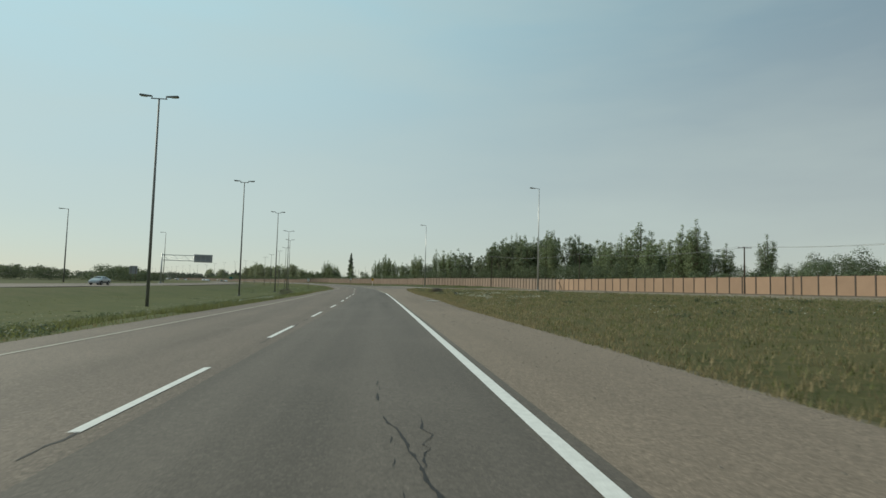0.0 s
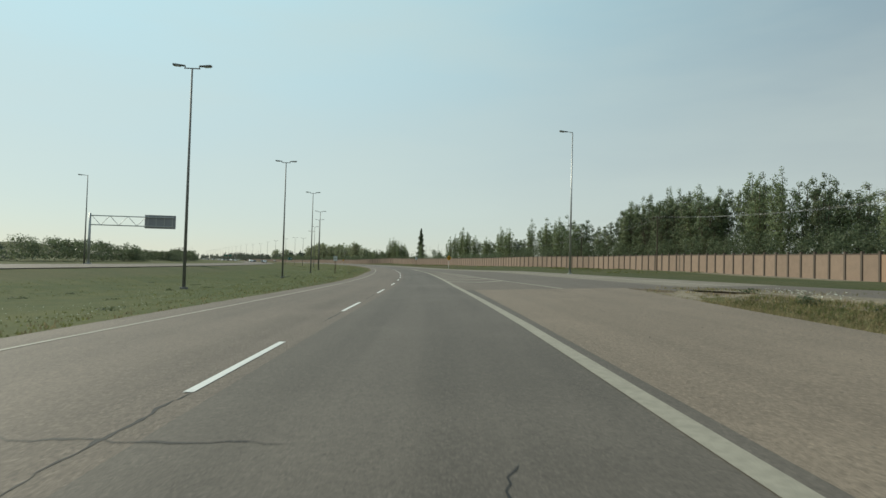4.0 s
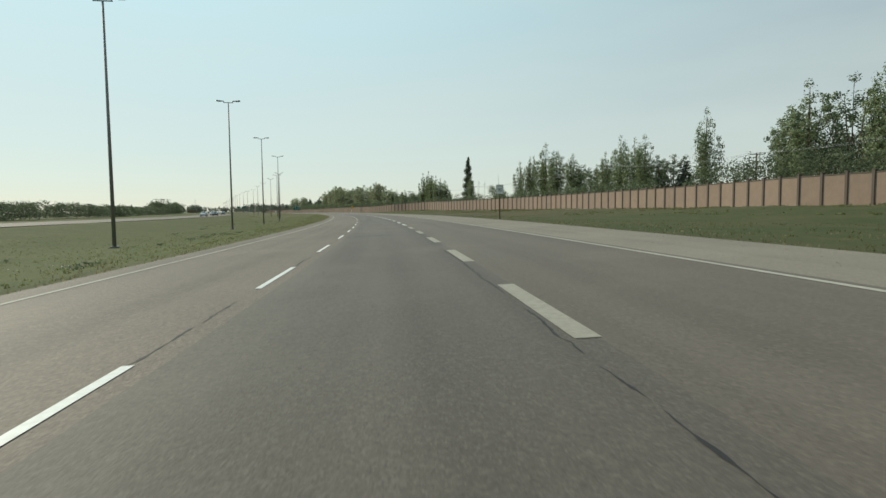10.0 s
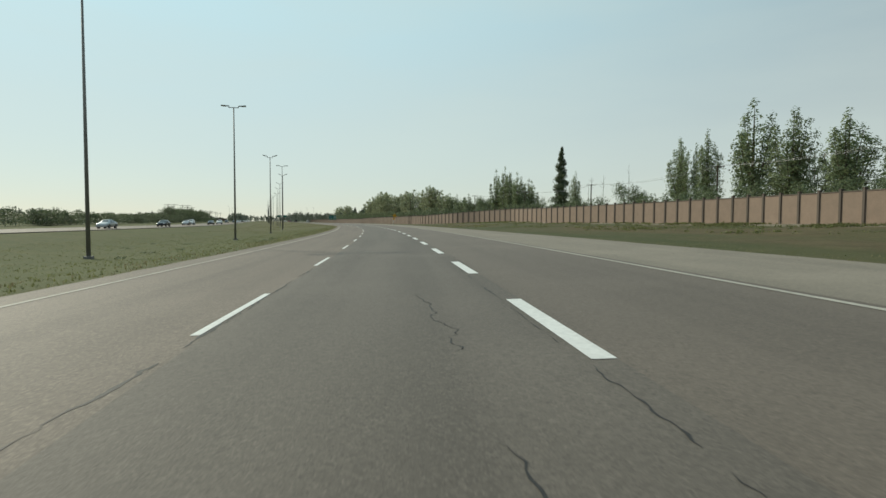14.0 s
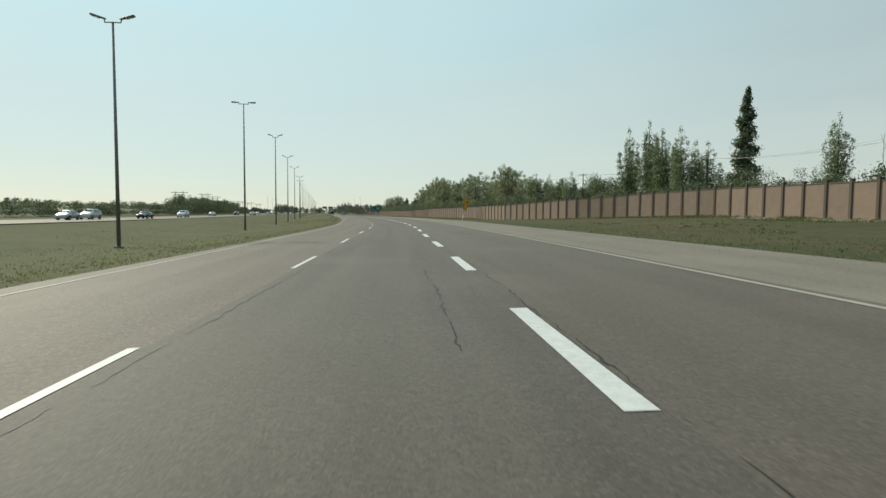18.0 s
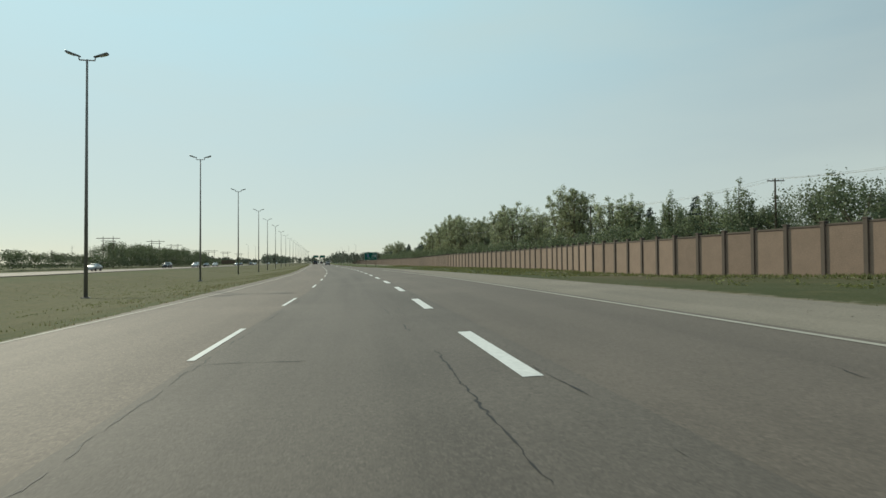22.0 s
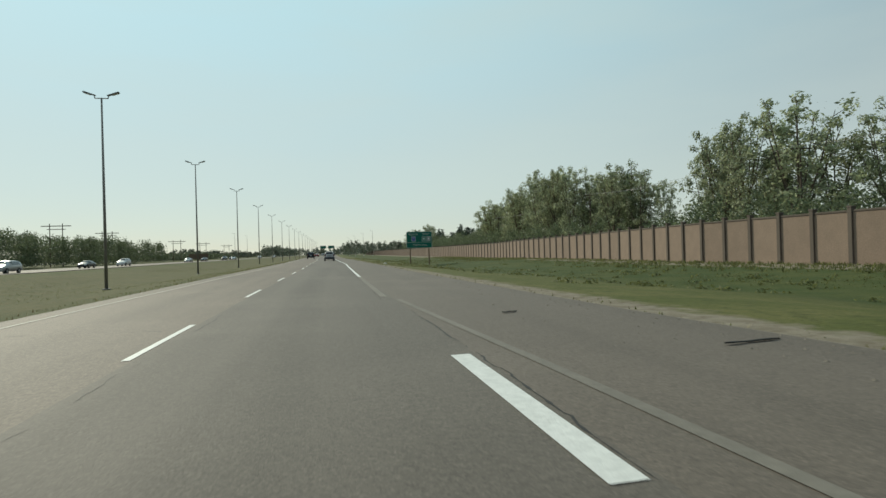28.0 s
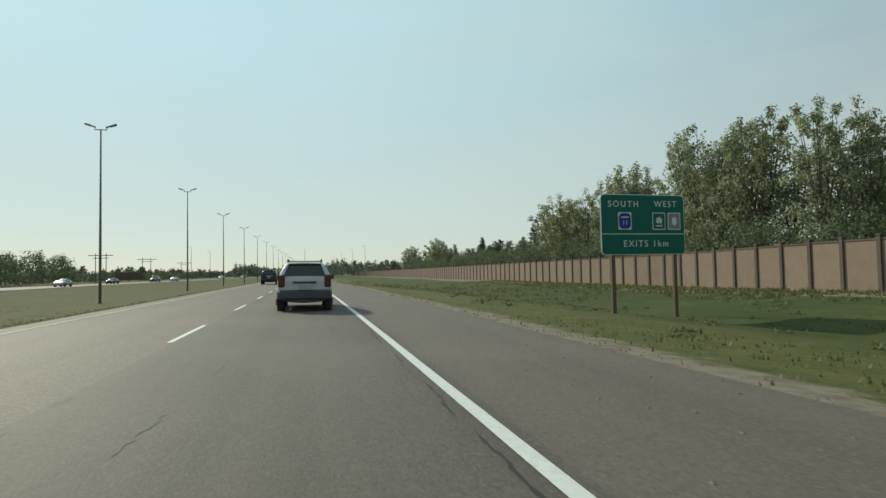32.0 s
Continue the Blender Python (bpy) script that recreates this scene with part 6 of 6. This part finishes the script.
        if rails:
            bm = bmesh.new()
            x = k * 0.55 * sx
            rod(bm, (x, -1.55 * sy, 1.6 * sz), (x, 0.3 * sy, 1.6 * sz), 0.022, 0.022, 6)
            for y in (-1.5, -0.6, 0.25):
                rod(bm, (x, y * sy, 1.5 * sz), (x, y * sy, 1.6 * sz), 0.022, 0.022, 6)
            part("roof_rail", bm, CLADDING, car, "dark roof rail")
        for y in (-1.32 * sy, 1.28 * sy):
            bm = bmesh.new()
            rod(bm, (k * (w - 0.23), y, 0.32), (k * (w + 0.005), y, 0.32), 0.32, 0.32, 18)
            wheel = part("wheel", bm, RUBBER, car, "black tyre")
            bm = bmesh.new()
            rod(bm, (k * (w - 0.05), y, 0.32), (k * (w + 0.012), y, 0.32), 0.21, 0.19, 14)
            part("rim", bm, RIM, wheel, "alloy rim")
            bm = bmesh.new()
            rod(bm, (k * (w - 0.2), y, 0.34), (k * (w + 0.002), y, 0.34), 0.38, 0.38, 18)
            part("wheel_arch", bm, lower or RUBBER, car)
    bm = bmesh.new()
    box(bm, -0.17, 0.17, back - 0.085, back - 0.06, 0.66 * sz, 0.80 * sz, 0.006)
    part("number_plate", bm, PLATE_GREY, car, "pale number plate with plain bars")
    bm = bmesh.new()
    box(bm, -0.36, 0.36, back - 0.05, back + 0.06, 0.86 * sz, 0.92 * sz, 0.02)
    part("tailgate_handle", bm, lower or CHROME, car, "dark tailgate handle strip")
    bm = bmesh.new()
    box(bm, -w * 0.7, w * 0.7, back + 0.3, back + 1.2, 0.3, 0.42, 0.02)
    part("underbody", bm, RUBBER, car, "dark underbody")
    if rails:
        bm = bmesh.new()
        rod(bm, (0, -1.5 * sy, 1.55 * sz), (0, -1.75 * sy, 1.95 * sz), 0.006, 0.004, 5)
        part("aerial", bm, RUBBER, car, "thin roof aerial")
        bm = bmesh.new()
        box(bm, -0.5 * sx, 0.5 * sx, -1.98 * sy, -1.72 * sy, 1.52 * sz, 1.555 * sz, 0.01)
        part("spoiler", bm, paint, car)
    return car


def park(car, s, side, ahead=True, tag=""):
    z = pave_z(s, side) if side > LEFT_EDGE else OPP_Z
    tilt = Matrix.Rotation(-math.atan(bank(s)) if side > LEFT_EDGE else 0, 4, "Y")
    m = stand(s, side, z + 0.004, 0 if ahead else 180) @ tilt
    car.matrix_world = m
    return car


white_hatch = build_car("hatch", CAR_WHITE, "white hatchback with grey plastic cladding and roof rails driving ahead", CLADDING, True, (0.95, 1, 1))
park(white_hatch, 701.0, 0.05)
dark_suv = build_car("hatch", CAR_DARK, "black sport utility vehicle on the highway", None, True, (1.04, 1.06, 1.1))
park(dark_suv, 752, -3.9)
van = build_car("hatch", CAR_SILVER, "silver minivan in the oncoming lanes", None, False, (1.06, 1.14, 1.1))
park(van, 690, -42.5, False)
sedan = build_car("sedan", CAR_SILVER, "silver sedan in the oncoming lanes", None)
park(sedan, 799, -43, False)
dark_sedan = build_car("sedan", CAR_DARK, "black sedan in the oncoming lanes", None)
park(dark_sedan, 527, -43, False)
white_suv = build_car("hatch", CAR_WHITE, "white sport utility vehicle in the oncoming lanes", None, True, (1.04, 1.06, 1.08))
park(white_suv, 555, -43, False)
red_car = build_car("sedan", CAR_RED, "dark red sedan far ahead on the highway", None)
park(red_car, 845, -3.9)
for src, spots_ in ((sedan, ((104, -45), (427, -43), (505, -47), (884, -43), (1004, -46), (616, -47))), (dark_sedan, ((459, -43), (832, -45), (902, -47), (724, -45))), (white_suv, ((513, -47), (977, -43), (745, -45), (1060, -43))),
                    (dark_suv, ((861, -43), (672, -47), (1100, -46)))):
    for s, side in spots_:
        got = copy_thing(src, Matrix.Identity(4))
        park(got, s, side, False)
        got["label"] = src["label"].replace("on the highway", "in the oncoming lanes")
for src, s in ((dark_suv, 905), (white_suv, 960), (sedan, 1010), (dark_sedan, 1075)):
    got = copy_thing(src, Matrix.Identity(4))
    park(got, s, -0.3 if s % 2 else -3.9, True)
    got["label"] = src["label"].replace("in the oncoming lanes", "far ahead on the highway")


# ---- grass and weeds along the pavement ----
def tufts(name, spots_, material, low, high, seed, label, blades=3, lean=0.5, wide=0.025):
    """Clumps of narrow blades at the given places."""
    rng = np.random.default_rng(seed)
    p = np.repeat(np.array(spots_), blades, 0)
    n = len(p)
    p = p + rng.normal(size=(n, 3)) * [0.09, 0.09, 0]
    a = rng.uniform(0, 2 * np.pi, n)
    h = rng.uniform(low, high, n)
    d = np.stack([np.cos(a), np.sin(a), 0 * a], 1)
    q = np.stack([-np.sin(a), np.cos(a), 0 * a], 1) * wide
    tip = p + d * (h * lean * rng.uniform(0.2, 1.2, n))[:, None] + np.stack([0 * h, 0 * h, h], 1)
    verts = np.stack([p - q, p + q, tip], 1).reshape(-1, 3)
    flat = np.cross(2 * q, tip - p)
    turn = np.where(flat[:, 1] > 0)[0]
    verts = verts.reshape(-1, 3, 3)
    verts[turn] = verts[turn][:, [1, 0, 2]]
    me = cells(name, verts.reshape(-1, 3).tolist(), np.arange(3 * n).reshape(n, 3).tolist(), material)
    return tagged(new(name, me), label, "grass", kind="stuff")


def scatter(count, s0, s1, near, far, seed, power=1.6, patch=0.0):
    """Places on the verge, denser towards near; near and far may be functions of s."""
    rnd = random.Random(seed)
    out = []
    while len(out) < count:
        s = rnd.uniform(s0, s1)
        a, b = near(s), far(s)
        side = a + (b - a) * rnd.random() ** power
        if patch and noise.noise(Vector((s * 0.12, side * 0.2, seed))) < patch:
            continue
        v = place(s, side, verge(s, side) - 0.03)
        out.append((v.x, v.y, v.z))
    return out


left_near, left_far = (lambda s: left_edge(s) - 0.1), (lambda s: -32.0)
right_near = lambda s: (main_edge(s) if s < SPLIT else right_edge(s)) + 0.25
right_far = lambda s: ramp_left(s) - 0.5 if s < 112 else wall_side(max(s, 163)) - 1.0
tufts("grass", scatter(30000, 4, 780, left_near, left_far, 1, 1.4), BLADE, 0.03, 0.1, 1, "short green grass blades along the median edge")
tufts("dry_grass", scatter(5000, 4, 780, left_near, lambda s: LEFT_EDGE - 5.0, 2, 2.6), BLADE_DRY, 0.03, 0.13, 2, "dry straw coloured grass along the median edge")
tufts("grass", scatter(13000, 4, 118, right_near, right_far, 3, 1.0), BLADE, 0.04, 0.16, 3, "rough green grass between highway and ramp", 5, 0.7, 0.014)
tufts("dry_grass", scatter(15000, 4, 118, right_near, right_far, 4, 1.8), STRAW, 0.04, 0.17, 4, "dry grass between highway and ramp", 6, 0.8, 0.011)
tufts("grass", scatter(4000, 4, 75, lambda s: left_edge(s) - 0.3, lambda s: left_edge(s) - 6.0, 14, 1.3, -0.1), BLADE, 0.1, 0.34, 14, "tall green grass along the median edge", 7, 0.7, 0.013)
tufts("grass", scatter(32000, 163, 800, right_near, right_far, 5, 1.3), BLADE, 0.03, 0.11, 5, "green grass along the shoulder below the barrier")
tufts("dry_grass", scatter(4200, 163, 800, right_near, lambda s: right_edge(s) + 8.0, 6, 2.2), BLADE_DRY, 0.03, 0.1, 6, "dry grass along the shoulder")
tufts("weeds", scatter(6000, 500, 800, lambda s: wall_side(s) - 9, lambda s: wall_side(s) - 0.5, 7, 0.6, 0.0), BLADE, 0.1, 0.35, 7, "tall green weeds along the foot of the barrier", 6, 0.5, 0.06)
tufts("weeds", scatter(3500, 230, 500, lambda s: wall_side(s) - 9, lambda s: wall_side(s) - 0.6, 8, 0.7, 0.05), BLADE, 0.12, 0.35, 8, "patches of green weeds below the barrier", 6, 0.5, 0.06)


# ---- litter on the pavement ----
def scrap(s, side, length, width, turn, seed):
    """A torn curled strip of tyre rubber."""
    rnd = random.Random(seed)
    bit = thing("tyre_scrap", stand(s, side, pave_z(s, side) if side < right_edge(s) else verge(s, side) + 0.04, turn), "torn black strip of tyre rubber on the shoulder", "debris", "tyre scraps")
    bm = bmesh.new()
    n = 9
    rows = []
    for k in range(n + 1):
        f = k / n
        x = (f - 0.5) * length
        w = width * rnd.uniform(0.5, 1.0) * (0.4 if k in (0, n) else 1)
        z = 0.008 + 0.03 * abs(math.sin(f * 5 + seed)) * width * 4
        rows.append([bm.verts.new((x, -w / 2, z)), bm.verts.new((x, w / 2, z * 0.8)), bm.verts.new((x, w / 2, z * 0.8 + 0.015)), bm.verts.new((x, -w / 2, z + 0.015))])
    for a, b in zip(rows, rows[1:]):
        for k in range(4):
            bm.faces.new((a[k], a[(k + 1) % 4], b[(k + 1) % 4], b[k]))
    bm.faces.new(rows[0][::-1])
    bm.faces.new(rows[-1])
    part("strip", bm, RUBBER, bit)


scrap(608.9, 4.6, 0.75, 0.06, 6, 1)
scrap(613.0, 3.2, 0.3, 0.08, 20, 2)
scrap(651.5, 4.9, 0.4, 0.1, 60, 3)
scrap(80.3, 3.3, 0.35, 0.08, 5, 4)


def pebbles(name, spots_, low, high, seed, label, material):
    """Loose stones: small uneven lumps."""
    rng = np.random.default_rng(seed)
    verts, faces = [], []
    for k, (x, y, z) in enumerate(spots_):
        r = rng.uniform(low, high)
        ring = [(x + r * math.cos(a) * rng.uniform(0.7, 1.2), y + r * math.sin(a) * rng.uniform(0.7, 1.2), z) for a in (0, 1.26, 2.5, 3.77, 5.03)]
        b = len(verts)
        verts += ring + [(x + r * 0.2, y, z + r * rng.uniform(0.5, 0.9))]
        faces += [(b + j, b + (j + 1) % 5, b + 5) for j in range(5)]
    return tagged(new(name, cells(name, verts, faces, material)), label, "flowers" if name == "wildflowers" else "gravel", kind="stuff")


def on_road(count, s0, s1, near, far, seed, power=1.0):
    rnd = random.Random(seed)
    out = []
    for k in range(count):
        s = rnd.uniform(s0, s1)
        a, b = near(s), far(s)
        side = a + (b - a) * rnd.random() ** power
        v = place(s, side, pave_z(s, side) + 0.001)
        out.append((v.x, v.y, v.z))
    return out


STONE = mat("loose_stone", (0.24, 0.20, 0.16), 0.9, 0, (3, 0.3), (20, 0.3), 0)
pebbles("loose_gravel", on_road(2600, 2, 118, main_edge, lambda s: LINE_RIGHT + 0.6, 1, 2.2), 0.006, 0.022, 1, "small loose stones on the paved shoulder", STONE)
STONE_DARK = mat("dark_loose_stone", (0.07, 0.06, 0.052), 0.9, 0, (3, 0.3), (20, 0.3), 0)
pebbles("loose_gravel", on_road(1100, 16, 62, main_edge, lambda s: LINE_RIGHT + 0.9, 3, 1.3), 0.006, 0.019, 3, "dark stones and crumbs scattered on the paved shoulder", STONE_DARK)
pebbles("loose_gravel", on_road(6000, 165, 720, right_edge, lambda s: right_edge(s) - 2.2, 2, 2.0), 0.006, 0.025, 2, "small loose stones along the shoulder edge", STONE)

plank = thing("plank", Matrix.Translation(place(158.5, wall_side(158.5) - 0.6, wall_base(158) - 0.1)) @ Matrix.Rotation(turn_at(158) - 1.2, 4, "Z") @ Matrix.Rotation(radians(-32), 4, "Y"), "weathered brown plank leaning against the barrier", "plank")
bm = bmesh.new()
box(bm, -0.14, 0.14, -0.05, 0.05, 0, 3.3, 0.01)
part("board", bm, WOOD_POST, plank)
scrap_board = thing("board_scrap", stand(38.1, 4.0, pave_z(38.1, 4.0), 25), "flat pale scrap of board on the shoulder", "debris")
bm = bmesh.new()
box(bm, -0.45, 0.45, -0.09, 0.09, 0.0, 0.025, 0.005)
part("board", bm, SIGN_WHITE, scrap_board)


def brush_pile(s, side, length, tall, seed, label):
    """A heap of thin dead branches thrown together."""
    rnd = random.Random(seed)
    pile = thing("brush_pile", stand(s, side, verge(s, side)), label, "brush")
    bm = bmesh.new()
    for k in range(520):
        f = max(-1.0, min(1.0, rnd.gauss(0, 0.4)))
        p = Vector((f * length / 2, rnd.gauss(0, length * 0.13), rnd.uniform(0, tall) * (1 - f * f)))
        a = rnd.uniform(0, math.tau)
        d = Vector((math.cos(a), math.sin(a), rnd.uniform(-0.4, 0.5))) * rnd.uniform(0.12, 0.36)
        q = p + d
        rod(bm, p - d * 0.4, (q.x, q.y, max(0.02, q.z)), 0.011, 0.005, 3)
    part("tangle", bm, DEAD_WOOD, pile)["kind"] = "stuff"


DEAD_WOOD = mat("dead_branch", (0.13, 0.105, 0.085), 0.95, 0, (0.8, 0.3), (8, 0.35), 0.3, 20)
brush_pile(81.3, 9.3, 2.3, 0.55, 5, "heap of dry dead branches on the grass by the ramp")
brush_pile(88.7, -12.6, 3.0, 0.95, 6, "heap of brown dead weeds at the edge of the median")


def crumpled(s, side, size, seed, label):
    """A crumpled sheet of plastic or paper."""
    rnd = random.Random(seed)
    bit = thing("litter", stand(s, side, (verge(s, side) if side > (main_edge(s) if s < SPLIT else right_edge(s)) else pave_z(s, side)), rnd.uniform(0, 180)), label, "litter")
    bm = bmesh.new()
    bmesh.ops.create_icosphere(bm, subdivisions=2, radius=size)
    for v in bm.verts:
        v.co *= 1 + 0.45 * noise.noise(v.co * (5 / size * 0.3) + Vector((seed, 0, 0)))
        v.co.z = max(0.0, v.co.z * 0.45 + size * 0.2)
    part("sheet", bm, SIGN_WHITE, bit)


crumpled(66.0, 4.6, 0.045, 1, "crumpled white scrap of paper at the edge of the shoulder")
crumpled(672.6, 6.6, 0.19, 2, "crumpled white plastic sheet in the grass beside the shoulder")


def lifted(spots_, seed, low, high):
    rnd = random.Random(seed)
    return [(x, y, z + rnd.uniform(low, high)) for x, y, z in spots_]


pebbles("wildflowers", lifted(scatter(1100, 4, 112, lambda s: main_edge(s) + 2.5, right_far, 9, 1.0, 0.08), 1, 0.1, 0.26), 0.012, 0.032, 9, "white flower heads in the grass by the ramp", FLOWER)
pebbles("wildflowers", lifted(scatter(1500, 4, 260, lambda s: -9.0, lambda s: -24.0, 10, 1.0, 0.1), 2, 0.08, 0.22), 0.012, 0.03, 10, "white flower heads in the median grass", FLOWER)
pebbles("wildflowers", lifted(scatter(420, 42, 60, lambda s: 8.6, lambda s: 13.0, 11, 1.0, 0.02), 3, 0.12, 0.3), 0.02, 0.045, 11, "patch of white flower heads in rough grass by the ramp", FLOWER)
pebbles("wildflowers", lifted(scatter(420, 35, 50, lambda s: -7.4, lambda s: -10.2, 12, 1.0, 0.02), 4, 0.1, 0.26), 0.018, 0.04, 12, "patch of white flower heads along the median edge", FLOWER)

bag = thing("rubbish_bag", Matrix.Translation(place(63.1, 9.2, verge(63.1, 9.2))), "crumpled black rubbish bag lying in the grass", "rubbish bag")
bm = bmesh.new()
bmesh.ops.create_icosphere(bm, subdivisions=2, radius=0.3)
BAG = 0.5
for v in bm.verts:
    lump = 1 + 0.3 * noise.noise(v.co * 6)
    v.co = Vector((v.co.x * 1.2 * lump, v.co.y * lump, max(-0.05, v.co.z * 0.9 * lump + (0.25 if v.co.z > 0.22 else 0.12))))
bmesh.ops.scale(bm, vec=(BAG, BAG, BAG), verts=bm.verts)
part("bag", bm, RUBBER, bag)


def bare_sapling(s, side, top, seed):
    """A dead young tree: a thin stem with a few upright twigs."""
    rnd = random.Random(seed)
    base = verge(s, side)
    tree = thing("dead_tree", Matrix.Translation(place(s, side, base)), "thin leafless dead sapling among the shrubs", "tree", "dead saplings")
    bm = bmesh.new()
    h = top - base
    rod(bm, (0, 0, -0.3), (rnd.uniform(-0.2, 0.2), 0, h), 0.07, 0.02, 6)
    part("trunk", bm, BARK, tree)
    bm = bmesh.new()
    for k in range(11):
        z, a = h * rnd.uniform(0.35, 0.9), rnd.uniform(0, 6.28)
        r = rnd.uniform(0.4, 1.1)
        rod(bm, (0, 0, z), (r * math.cos(a), r * math.sin(a), z + rnd.uniform(0.6, 1.4)), 0.03, 0.01, 4)
    part("twigs", bm, BARK, tree)


for k, (s, side, top) in enumerate(((681, -81, 5.6), (696, -81, 7.4), (705, -80, 7.0), (712, -81, 7.4), (464.2, 69.8, 16.3), (477.4, 66.3, 14.0), (471.7, 66.6, 14.1), (481, 67.5, 12.5))):
    bare_sapling(s, side, top, k)

build_barrier()
